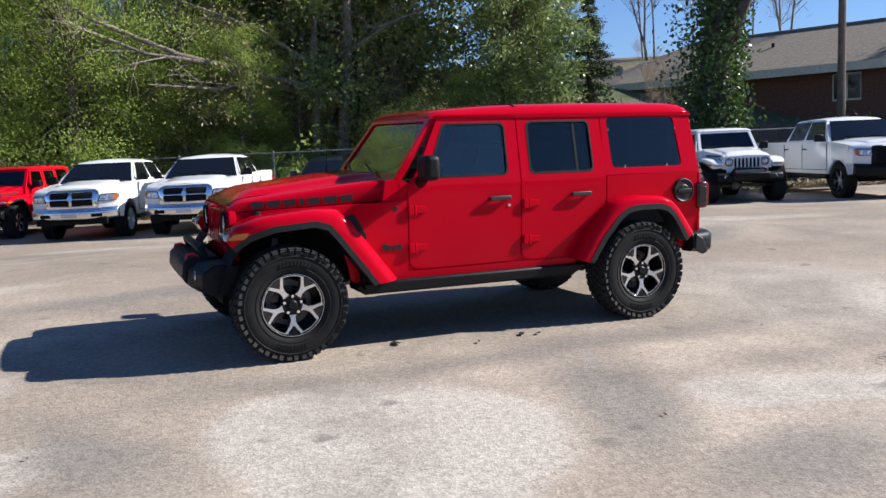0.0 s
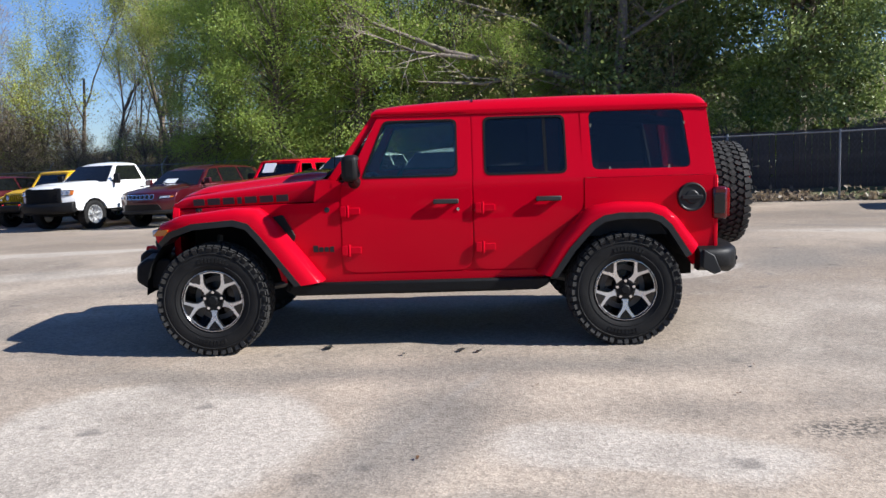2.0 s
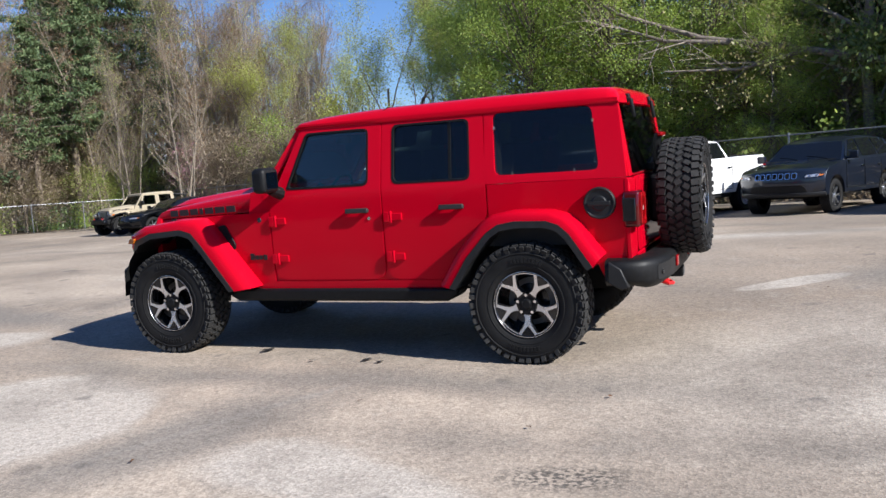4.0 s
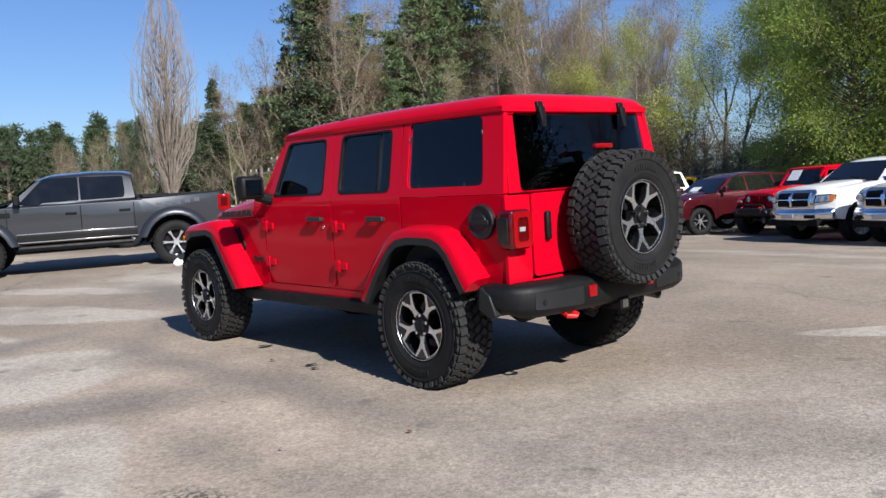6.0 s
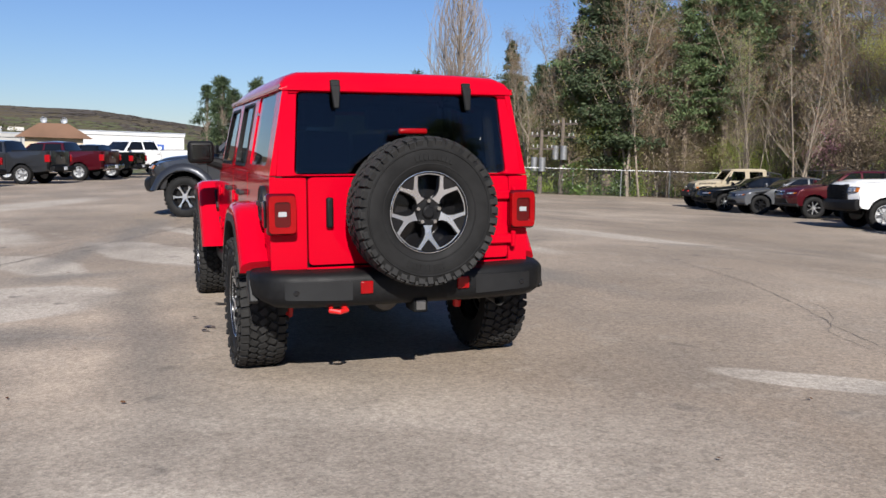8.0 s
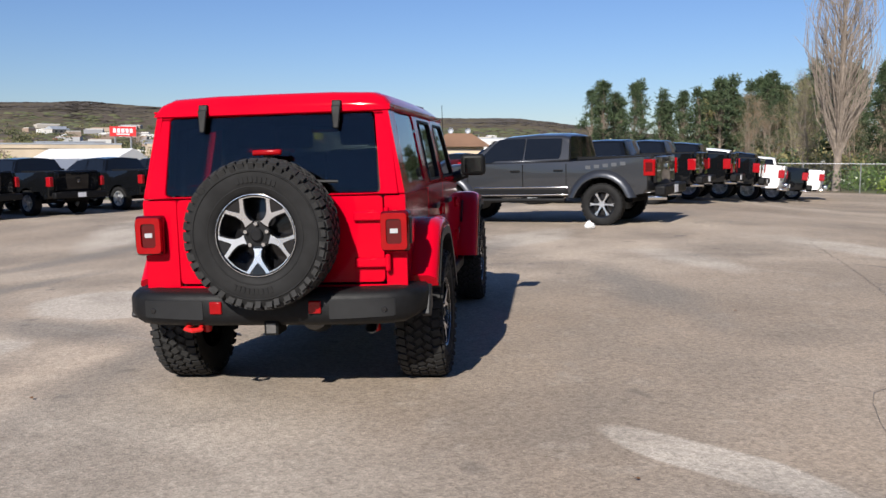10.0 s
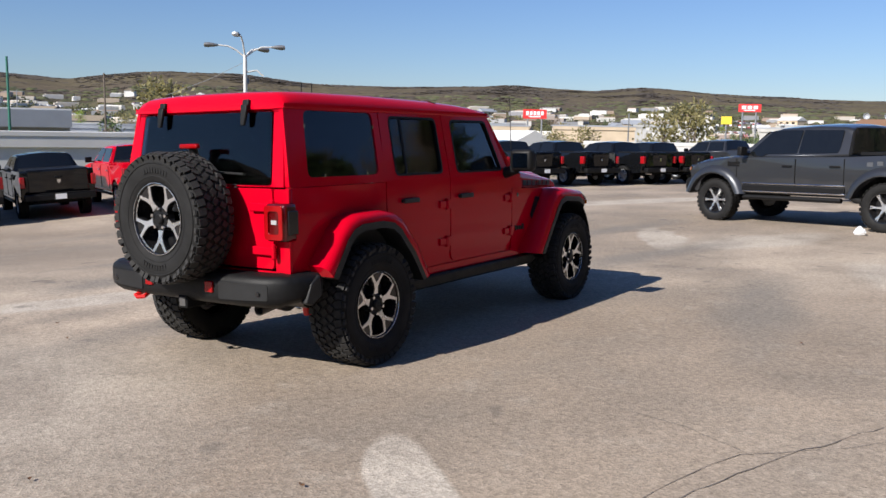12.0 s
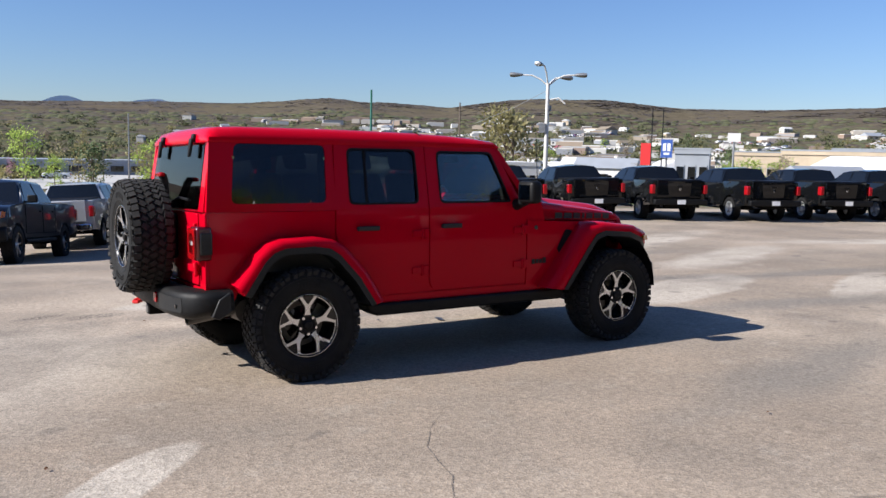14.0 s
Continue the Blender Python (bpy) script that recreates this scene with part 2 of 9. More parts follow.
def rounded(pts, r, n=4):
    """A polygon with its corners rounded; r is one radius or one for each corner."""
    out, k = [], len(pts)
    for i in range(k):
        p, a, b = Vector(pts[i]), Vector(pts[i - 1]), Vector(pts[(i + 1) % k])
        rad = r[i] if isinstance(r, (list, tuple)) else r
        da, db = (a - p), (b - p)
        cut = min(rad, da.length * 0.45, db.length * 0.45)
        if cut < 1e-4:
            out.append(tuple(p))
            continue
        p0, p1 = p + da.normalized() * cut, p + db.normalized() * cut
        for j in range(n + 1):
            s = j / n
            out.append(tuple(p0 * (1 - s) ** 2 + 2 * p * s * (1 - s) + p1 * s * s))
    return out


def lerp(table, x):
    """A value from a table of (x, value) rows, straight between them."""
    if x <= table[0][0]:
        return table[0][1]
    for (a, va), (b, vb) in zip(table, table[1:]):
        if x <= b:
            return va + (vb - va) * (x - a) / (b - a)
    return table[-1][1]


def step(a, b, x):
    s = min(1.0, max(0.0, (x - a) / (b - a)))
    return s * s * (3 - 2 * s)


# ---- the lie of the land ----
ROW_U, ROW_V = Vector((-0.92, 0.392)), Vector((0.392, 0.92))    # along and across the two rows of parked cars


def uv(u, v):
    return (ROW_U.x * u + ROW_V.x * v, ROW_U.y * u + ROW_V.y * v)


def height(x, y):
    """Height of the ground: the lot, the wooded bank behind it, the valley and the ridges round it."""
    u, v = ROW_U.x * x + ROW_U.y * y, ROW_V.x * x + ROW_V.y * y
    z = 0.03 * y
    if y < -8:
        z = -0.24 + 0.012 * (y + 8) * 1.0
        z = max(z, -0.45)
    if y > 4:
        row = lerp([(-15, 0.24), (-2, 0.06), (5, -0.03), (8, -0.07), (12, -0.10), (15, -0.15), (20, -0.23), (25, -0.34), (43, -0.60)], u)
        z = (0.12 + 0.03 * (y - 4) * (1 - step(4, 9, y))) * (1 - step(4, 12, y)) + row * step(4, 12, y)
    z -= 0.004 * max(0.0, min(-x - 12, 30.0)) * (1 - step(4, 14, y))
    z -= 0.055 * max(0.0, min(8.0 - u, 22.0)) * step(-3, -17, v)
    bank = step(18.6, 46, v) * 6.5 * step(-70, 30, -u + 25) + 0.35 * step(17.6, 19.5, v)
    z += bank
    d = math.hypot(x, y)
    # the lot's lower edge, the valley floor, the rise towards the ridges
    z -= 3.2 * step(-24.6, -40, v) * (1 - step(0, 14, v))
    z -= 2.0 * step(60, 110, u) * step(0, 30, 30 - v)
    if d > 90:
        az = math.degrees(math.atan2(-y, -x))           # 0 is straight ahead past the bonnet, 90 the open valley side
        ridge = lerp([(-180, 0.9), (-60, 0.9), (-14, 0.7), (-4, 1.7), (2, 2.4), (8, 2.4), (17, 2.85), (21, 3.15), (24, 2.95), (30, 3.18), (36, 3.0), (42, 3.0), (47, 3.5), (53, 3.5), (57, 2.9), (61, 3.15), (65, 3.2), (70, 2.85), (77, 2.68), (84, 2.5), (100, 2.3), (140, 1.9), (180, 0.9)], az)
        rise = step(180, 1500, d) ** 1.15 * math.tan(radians(ridge)) * 1500
        wob = noise.noise((x / 260, y / 260, 3.3)) * 0.20 * (1 - step(700, 1300, d)) + noise.noise((x / 70, y / 70, 1.3)) * 0.035
        z += rise * (1 + wob) - 1.2 * step(90, 160, d) * step(-24, -40, v)
        if d > 1500:
            z -= (d - 1500) * 0.06 * step(1500, 2000, d)
    return z


def on_ground(x, y, heading=0.0):
    """A pose that stands on the ground at (x, y), tilted with it and turned by heading degrees."""
    e = 1.2
    gx = (height(x + e, y) - height(x - e, y)) / (2 * e)
    gy = (height(x, y + e) - height(x, y - e)) / (2 * e)
    up = Vector((-gx, -gy, 1)).normalized()
    ahead = Matrix.Rotation(radians(heading), 3, "Z") @ Vector((1, 0, 0))
    ahead = (ahead - up * ahead.dot(up)).normalized()
    side = up.cross(ahead)
    rot = Matrix((ahead, side, up)).transposed().to_4x4()
    return Matrix.Translation((x, y, height(x, y))) @ rot


def asphalt_nodes(t, nodes, links, p):
    """Worn pale asphalt: aggregate, tyre-darkened lanes, washed light patches, oil spots."""
    c = nodes.new("ShaderNodeTexCoord").outputs["Object"]
    warp = nodes.new("ShaderNodeTexNoise")
    warp.inputs["Scale"].default_value, warp.inputs["Detail"].default_value = 0.9, 5
    links.new(c, warp.inputs["Vector"])
    sub = nodes.new("ShaderNodeVectorMath")
    sub.operation = "SUBTRACT"
    links.new(warp.outputs["Color"], sub.inputs[0])
    sub.inputs[1].default_value = (0.5, 0.5, 0.5)
    sc = nodes.new("ShaderNodeVectorMath")
    sc.operation = "SCALE"
    sc.inputs["Scale"].default_value = 0.7
    links.new(sub.outputs[0], sc.inputs[0])
    ad = nodes.new("ShaderNodeVectorMath")
    links.new(c, ad.inputs[0])
    links.new(sc.outputs[0], ad.inputs[1])
    warped = ad.outputs[0]
    fine_sc = nodes.new("ShaderNodeVectorMath")
    fine_sc.operation = "SCALE"
    fine_sc.inputs["Scale"].default_value = 0.16
    links.new(sub.outputs[0], fine_sc.inputs[0])
    fine_ad = nodes.new("ShaderNodeVectorMath")
    links.new(c, fine_ad.inputs[0])
    links.new(fine_sc.outputs[0], fine_ad.inputs[1])

    def blob(x, y, a, b, turn, soft, ends=None):
        m = nodes.new("ShaderNodeMapping")
        m.vector_type = "TEXTURE"
        m.inputs["Location"].default_value = (x, y, 0)
        m.inputs["Rotation"].default_value = (0, 0, radians(turn))
        m.inputs["Scale"].default_value = (a, b, 1e4)
        links.new(fine_ad.outputs[0] if min(a, b) < 0.3 else warped, m.inputs[0])
        ln = nodes.new("ShaderNodeVectorMath")
        ln.operation = "LENGTH"
        links.new(m.outputs[0], ln.inputs[0])
        if ends == (0.0, 1.0):
            return ramp(t, ln.outputs["Value"], (0.93 - soft, 0.0), (0.96, 1.0))
        return ramp(t, ln.outputs["Value"], (1.0 - soft, 1.0), (1.0 + 0.03 * (ends is not None), 0.0))

    def most(socks):
        out = socks[0]
        for s in socks[1:]:
            m = nodes.new("ShaderNodeMath")
            m.operation = "MAXIMUM"
            links.new(out, m.inputs[0])
            links.new(s, m.inputs[1])
            out = m.outputs[0]
        return out
    big = noise_of(t, 0.16, 5, 0.55)
    mid = noise_of(t, 0.8, 6, 0.6)
    col = ramp(t, big, (0.36, (0.250, 0.202, 0.158)), (0.5, (0.336, 0.275, 0.218)), (0.62, (0.436, 0.365, 0.293)))
    col = mixed(t, ramp(t, mid, (0.35, 0.0), (0.7, 0.5)), col, (0.240, 0.206, 0.172))
    light = most([blob(*b) for b in LIGHT_PATCHES])
    col = mixed(t, light, col, (0.445, 0.398, 0.344))
    faint = most([blob(*b) for b in FAINT_PATCHES])
    fm = nodes.new("ShaderNodeMath")
    fm.operation = "MULTIPLY"
    fm.inputs[1].default_value = 0.86
    links.new(faint, fm.inputs[0])
    col = mixed(t, fm.outputs[0], col, (0.45, 0.402, 0.345))
    cloud = noise_of(t, 0.42, 6, 0.62)
    col = mixed(t, ramp(t, cloud, (0.47, 0.0), (0.64, 0.62)), col, (0.195, 0.165, 0.136))
    fleck = ramp(t, noise_of(t, 3.2, 5, 0.7), (0.56, 0.0), (0.70, 0.35))
    col = mixed(t, fleck, col, (0.42, 0.375, 0.32))
    dark = most([blob(*b) for b in DARK_LANES])
    dk = nodes.new("ShaderNodeMath")
    dk.operation = "MULTIPLY"
    dk.inputs[1].default_value = 0.80
    links.new(dark, dk.inputs[0])
    col = mixed(t, dk.outputs[0], col, (0.20, 0.180, 0.158))
    ring = blob(*TYRE_ARC, 0.03, (1.0, 0.0))
    inner = blob(*TYRE_ARC, 0.03, (0.0, 1.0))
    arc = nodes.new("ShaderNodeMath")
    arc.operation = "MULTIPLY"
    links.new(ring, arc.inputs[0])
    links.new(inner, arc.inputs[1])
    arc2 = nodes.new("ShaderNodeMath")
    arc2.operation = "MULTIPLY"
    links.new(arc.outputs[0], arc2.inputs[0])
    links.new(ramp(t, mid, (0.4, 0.10), (0.62, 0.50)), arc2.inputs[1])
    col = mixed(t, arc2.outputs[0], col, (0.17, 0.15, 0.13))
    loose = most([blob(*b) for b in GRAVEL])
    chips = ramp(t, noise_of(t, 34, 2, 0.5), (0.46, 0.0), (0.56, 1.0))
    lc = nodes.new("ShaderNodeMath")
    lc.operation = "MULTIPLY"
    links.new(loose, lc.inputs[0])
    links.new(chips, lc.inputs[1])
    col = mixed(t, lc.outputs[0], col, (0.10, 0.088, 0.076))
    streak = noise_of(t, 0.35, 4, 0.5, stretch=(0.35, 2.2, 1))
    col = mixed(t, ramp(t, streak, (0.52, 0.0), (0.72, 0.38)), col, (0.205, 0.183, 0.160))
    oil = ramp(t, noise_of(t, 2.6, 2, 0.4), (0.70, 0.0), (0.76, 0.55))
    col = mixed(t, oil, col, (0.10, 0.092, 0.086))
    speck = noise_of(t, 22, 4, 0.75)
    col = mixed(t, 1.0, col, ramp(t, speck, (0.34, 0.79), (0.5, 1.0), (0.68, 1.16)), "MULTIPLY")
    grit = noise_of(t, 85, 3, 0.7)
    vo = nodes.new("ShaderNodeTexVoronoi")
    vo.inputs["Scale"].default_value = 75
    links.new(c, vo.inputs["Vector"])
    stones = ramp(t, vo.outputs["Color"], (0.1, 0.66), (0.5, 1.0), (0.95, 1.36))
    col = mixed(t, 0.6, col, stones, "MULTIPLY")
    col = mixed(t, 1.0, col, ramp(t, grit, (0.3, 0.88), (0.7, 1.10)), "MULTIPLY")
    col = mixed(t, 1.0, col, (1.0, 0.985, 0.955), "MULTIPLY")
    links.new(col, p.inputs["Base Color"])
    p.inputs["Roughness"].default_value = 0.9
    p.inputs["Specular IOR Level"].default_value = 0.25
    mix = nodes.new("ShaderNodeMath")
    links.new(grit, mix.inputs[0])
    links.new(vo.outputs["Distance"], mix.inputs[1])
    bumped(t, p, mix.outputs[0], 0.35, 0.005)


# x, y, half length, half width, turn, softness of the edge (share of the radius)
LIGHT_PATCHES = [
    (-1.52, -2.75, 0.94, 1.2, 5, 0.16), (-0.95, -2.5, 0.45, 0.85, 15, 0.3), (1.15, -3.05, 0.95, 0.42, -14, 0.3), (3.12, 2.33, 0.72, 0.195, 45, 0.14), (0.15, -2.27, 0.06, 1.35, -24.5, 0.6), (0.2, -2.22, 0.12, 0.05, 0, 0.4)]
FAINT_PATCHES = [
    (-5.0, -1.25, 1.9, 0.62, 22, 0.16), (-4.1, -2.6, 1.5, 0.5, 24, 0.2), (-7.2, -0.2, 2.0, 0.35, 24, 0.2), (-7.6, 1.2, 2.0, 0.7, -20, 0.4), (-5.5, 6.0, 2.5, 0.7, 25, 0.5), (-9.0, -4.0, 3.2, 0.8, 22, 0.4),
    (-10.5, -7.5, 4.5, 0.9, 20, 0.5), (-4.5, 3.4, 1.7, 0.5, 15, 0.5), (2.5, 7.0, 3.5, 0.8, 20, 0.6),
    (3.6, -0.6, 2.2, 1.7, 70, 0.6), (-16.0, -4.0, 5.0, 1.0, -25, 0.5), (-1.0, 9.0, 3.5, 0.6, -15, 0.6), (7.5, 5.5, 3.0, 0.6, -20, 0.6)]
GRAVEL = [(2.28, -2.80, 0.42, 0.20, 10, 0.6), (2.75, -3.0, 0.35, 0.13, 20, 0.7)]
TYRE_ARC = (1.44, 3.77, 6.4, 6.4, 0)
DARK_LANES = [
    (0.35, -3.9, 0.9, 0.5, 10, 0.7), (0.0, -2.6, 0.5, 1.5, -22, 0.6), (-2.9, -2.2, 0.4, 1.2, 20, 0.7), (-2.2, -5.0, 2.6, 0.35, -12, 0.7), (-5.2, -2.2, 2.5, 0.35, -10, 0.7),
    (0.2, -1.45, 3.6, 0.35, 1, 0.8), (-5.0, 0.4, 2.6, 0.4, -15, 0.7), (4.2, 2.9, 1.6, 0.8, 50, 0.7), (-8.0, -1.4, 3.5, 0.5, -8, 0.7),
    (-2.0, 2.6, 2.6, 0.5, 10, 0.7), (-6.5, -6.0, 4.0, 0.6, -16, 0.7), (6.2, 3.8, 2.0, 0.6, 35, 0.7)]
ASPHALT = material("worn asphalt", asphalt_nodes)


def litter_nodes(t, nodes, links, p):
    a = noise_of(t, 0.35, 5)
    b = noise_of(t, 6, 6, 0.7)
    col = ramp(t, b, (0.3, (0.07, 0.05, 0.032)), (0.55, (0.16, 0.115, 0.075)), (0.75, (0.26, 0.20, 0.14)))
    col = mixed(t, ramp(t, a, (0.45, 0.0), (0.6, 0.8)), col, (0.075, 0.11, 0.03))
    links.new(col, p.inputs["Base Color"])
    p.inputs["Roughness"].default_value = 0.95
    bumped(t, p, b, 0.8, 0.06)


def hills_nodes(t, nodes, links, p):
    """Leafless woods far off: crowns of many browns, greener low down and in patches."""
    a = noise_of(t, 0.006, 6, 0.65)
    b = noise_of(t, 0.03, 6, 0.75)
    vo = nodes.new("ShaderNodeTexVoronoi")
    vo.inputs["Scale"].default_value = 0.16
    c = nodes.new("ShaderNodeTexCoord")
    links.new(c.outputs["Object"], vo.inputs["Vector"])
    crown = ramp(t, vo.outputs["Color"], (0.1, 0.78), (0.5, 1.0), (0.9, 1.2))
    col = ramp(t, b, (0.3, (0.080, 0.066, 0.055)), (0.5, (0.100, 0.082, 0.066)), (0.7, (0.125, 0.103, 0.082)))
    z = nodes.new("ShaderNodeSeparateXYZ")
    links.new(c.outputs["Object"], z.inputs[0])
    lowland = nodes.new("ShaderNodeMapRange")
    lowland.inputs["From Min"].default_value, lowland.inputs["From Max"].default_value = 34.0, 4.0
    lowland.inputs["To Min"].default_value, lowland.inputs["To Max"].default_value = 0.25, 1.0
    links.new(z.outputs["Z"], lowland.inputs["Value"])
    g = nodes.new("ShaderNodeMath")
    g.operation = "MULTIPLY"
    links.new(ramp(t, a, (0.42, 0.0), (0.58, 0.85)), g.inputs[0])
    links.new(lowland.outputs[0], g.inputs[1])
    col = mixed(t, g.outputs[0], col, (0.104, 0.112, 0.052))
    reach = noise_of(t, 0.0035, 5, 0.6)
    col = mixed(t, ramp(t, reach, (0.44, 0.0), (0.58, 0.7)), col, (0.128, 0.108, 0.070))
    col = mixed(t, 0.8, col, crown, "MULTIPLY")
    links.new(col, p.inputs["Base Color"])
    p.inputs["Roughness"].default_value = 1.0
    p.inputs["Specular IOR Level"].default_value = 0.0
    bumped(t, p, b, 0.3, 3.0)


LITTER = material("leaf litter and grass", litter_nodes)
HILLS = material("spring woodland", hills_nodes)


def build_ground():
    def steps(fine, fixed):
        s, at, w = set(fixed), 0.0, 2.0
        while at < 3600:
            s.add(round(at, 2)), s.add(round(-at, 2))
            w = fine if at < 44 else w * 1.09
            at += w
        return sorted(s)
    us, vs = steps(2.0, (43.0, -52.0, 44.0)), steps(1.5, (17.8, -24.6, 18.4, 19.4, -26.0))
    pts = []
    for v in vs:
        for u in us:
            x, y = uv(u, v)
            pts.append((x, y, height(x, y)))
    n = len(us)
    faces, slots = [], []
    for j in range(len(vs) - 1):
        for i in range(n - 1):
            faces.append((j * n + i, j * n + i + 1, (j + 1) * n + i + 1, (j + 1) * n + i))
            cu, cv = (us[i] + us[i + 1]) / 2, (vs[j] + vs[j + 1]) / 2
            slots.append(0 if -24.6 < cv < 17.8 and -52 < cu < 43 else (1 if math.hypot(cu, cv) < 130 else 2))
    me = bpy.data.meshes.new("ground")
    me.from_pydata(pts, [], [f[::-1] for f in faces])
    for mat in (ASPHALT, LITTER, HILLS):
        me.materials.append(mat)
    me.polygons.foreach_set("material_index", slots)
    me.shade_smooth()
    return tagged(new("ground", me), "worn pale grey asphalt car lot with wooded bank and valley", "ground", kind="structure")


ground = build_ground()


# ---- the red four-door off-road car ----
# Its own axes: the nose points to -x, its left side to -y, the ground is z = 0.
def flank(z):
    """Half width of the body's side at a height."""
    if z > 1.22:
        return 0.788 - 0.19 * (z - 1.22)
    return 0.788 - 0.10 * max(0.0, 0.95 - z) ** 2 - 0.012 * (z - 0.95) ** 2


def side_put(sign, out=0.0):
    return lambda u, v, d: Vector((u, sign * (flank(v) + out - d), v))


ARCH_R = [(0.86, 0.50), (0.99, 0.70), (1.13, 0.86), (1.30, 0.95), (1.50, 0.98), (1.70, 0.96), (1.84, 0.88), (1.95, 0.72), (2.00, 0.60)]


def wheel_shapes():
    """Tyre, tread, rim and hub of one wheel; the axle is y, the outer face looks to -y, the middle is the origin."""
    put = lambda a, b, y: Vector((a, y, b))
    tyre, w = Shape(), 0.138
    prof = [(0.219, -0.105), (0.229, -0.120), (0.262, -0.136), (0.315, -0.143), (0.362, -0.138), (0.392, -0.124), (0.401, -0.10), (0.403, 0.0),
            (0.401, 0.10), (0.392, 0.124), (0.362, 0.138), (0.315, 0.143), (0.262, 0.136), (0.229, 0.120), (0.219, 0.105)]
    tyre.revolve(prof, put, 60)
    for r0 in (0.262, 0.345):
        tyre.revolve([(r0, -0.133 if r0 < 0.3 else -0.1405), (r0 + 0.003, -0.139 if r0 < 0.3 else -0.1445), (r0 + 0.008, -0.139 if r0 < 0.3 else -0.1445), (r0 + 0.011, -0.136 if r0 < 0.3 else -0.140)], put, 60)
    for a0, n in ((1.15, 9), (4.3, 9)):     # raised lettering, unreadable: plain bars
        for k in range(n):
            a = a0 + k * 0.085
            tyre.box((0.305 * math.cos(a), -0.1425, 0.305 * math.sin(a)), (0.032, 0.006, 0.016), Matrix.Rotation(-a, 3, "Y"))
    tread = Shape()
    rng = random.Random(4)
    n = 44
    for k in range(n):
        for row, (y, ly, lx, tw) in enumerate(((-0.108, 0.050, 0.043, 8), (-0.055, 0.044, 0.034, -32), (0.0, 0.046, 0.035, 34), (0.055, 0.044, 0.034, -32), (0.108, 0.050, 0.043, -8))):
            a = 6.28318 * (k + (row % 2) * 0.5 + rng.uniform(-0.06, 0.06)) / n
            r = 0.4045 if abs(y) < 0.1 else 0.4015
            m = Matrix.Rotation(-a, 3, "Y") @ Matrix.Rotation(radians(tw), 3, "X")
            if abs(y) > 0.1:
                m = Matrix.Rotation(-a, 3, "Y") @ Matrix.Rotation(radians(-14 if y < 0 else 14), 3, "Z") @ Matrix.Rotation(radians(tw), 3, "X")
            tread.box((r * math.cos(a), y, r * math.sin(a)), (0.022, ly, lx), m)
        for sgn in (-1, 1):                  # lugs down the shoulder
            a = 6.28318 * (k + (0.0 if k % 2 else 0.12)) / n
            ln = 0.082 if k % 2 else 0.056
            m = Matrix.Rotation(-a, 3, "Y") @ Matrix.Rotation(radians(-28 * sgn), 3, "Z")
            r = 0.399 - ln / 2
            tread.box((r * math.cos(a), sgn * 0.1315, r * math.sin(a)), (ln, 0.012, 0.036 - 0.006 * (k % 2)), Matrix.Rotation(-a, 3, "Y") @ Matrix.Rotation(radians(24 * sgn), 3, "Z"))
    rim = Shape()
    rim.revolve([(0.225, -0.118), (0.229, -0.125), (0.223, -0.127), (0.216, -0.119), (0.210, -0.06), (0.203, 0.0), (0.203, 0.06), (0.212, 0.11), (0.224, 0.118)], put, 48)
    rim.revolve([(0.206, 0.02), (0.06, 0.005), (0.0, 0.0)], put, 40)
    face, pocket = [], []
    for k in range(5):
        a0 = radians(90 + 72 * k)

        def polar(r, a):
            return (r * math.cos(a0 + radians(a)), r * math.sin(a0 + radians(a)))
        yface = lambda r: -0.092 - 0.024 * (r / 0.21)

        def put_face(u, v, d):
            return Vector((u, yface(math.hypot(u, v)) + d, v))
        side = [(0.078, 20), (0.088, 13.0), (0.104, 9.6), (0.124, 8.6), (0.152, 11.2), (0.186, 15.6), (0.214, 18.2), (0.2155, 13.4), (0.190, 9.6), (0.166, 5.0)]
        spoke = [polar(r, -q) for r, q in side] + [polar(0.150, 0)] + [polar(r, q) for r, q in side[::-1]]
        bridge = [polar(0.2090, q) for q in range(12, 61, 6)] + [polar(0.2140, q) for q in range(60, 11, -6)]
        face.append(Shape().prism(spoke, put_face, 0.0, 0.006).prism(bridge, put_face, 0.001, 0.006))
        side = [(0.055, 30), (0.086, 17), (0.106, 12), (0.126, 11), (0.154, 13.4), (0.188, 17.6), (0.217, 20.2), (0.217, 8)]
        back = [polar(r, -q) for r, q in side] + [polar(0.217, 0)] + [polar(r, q) for r, q in side[::-1]]
        pocket.append(Shape().prism(back, put_face, 0.003, 0.04))
    cap, nuts = Shape(), []
    cap.revolve([(0.0, -0.117), (0.026, -0.117), (0.034, -0.111), (0.036, -0.098), (0.074, -0.096), (0.080, -0.05)], put, 24)
    for k in range(5):
        a = radians(54 + 72 * k)
        nuts.append(Shape().tube([(0.0635 * math.cos(a), -0.078, 0.0635 * math.sin(a)), (0.0635 * math.cos(a), -0.116, 0.0635 * math.sin(a))], [0.0140, 0.0115], 6))
    disc = Shape()
    disc.revolve([(0.165, 0.03), (0.165, 0.012), (0.07, 0.012), (0.07, 0.03)], put, 40)
    disc.box((0.12, 0.02, 0.07), (0.07, 0.06, 0.12), Matrix.Rotation(radians(30), 3, "Y"))
    return tyre, tread, rim, face, pocket, cap, nuts, disc


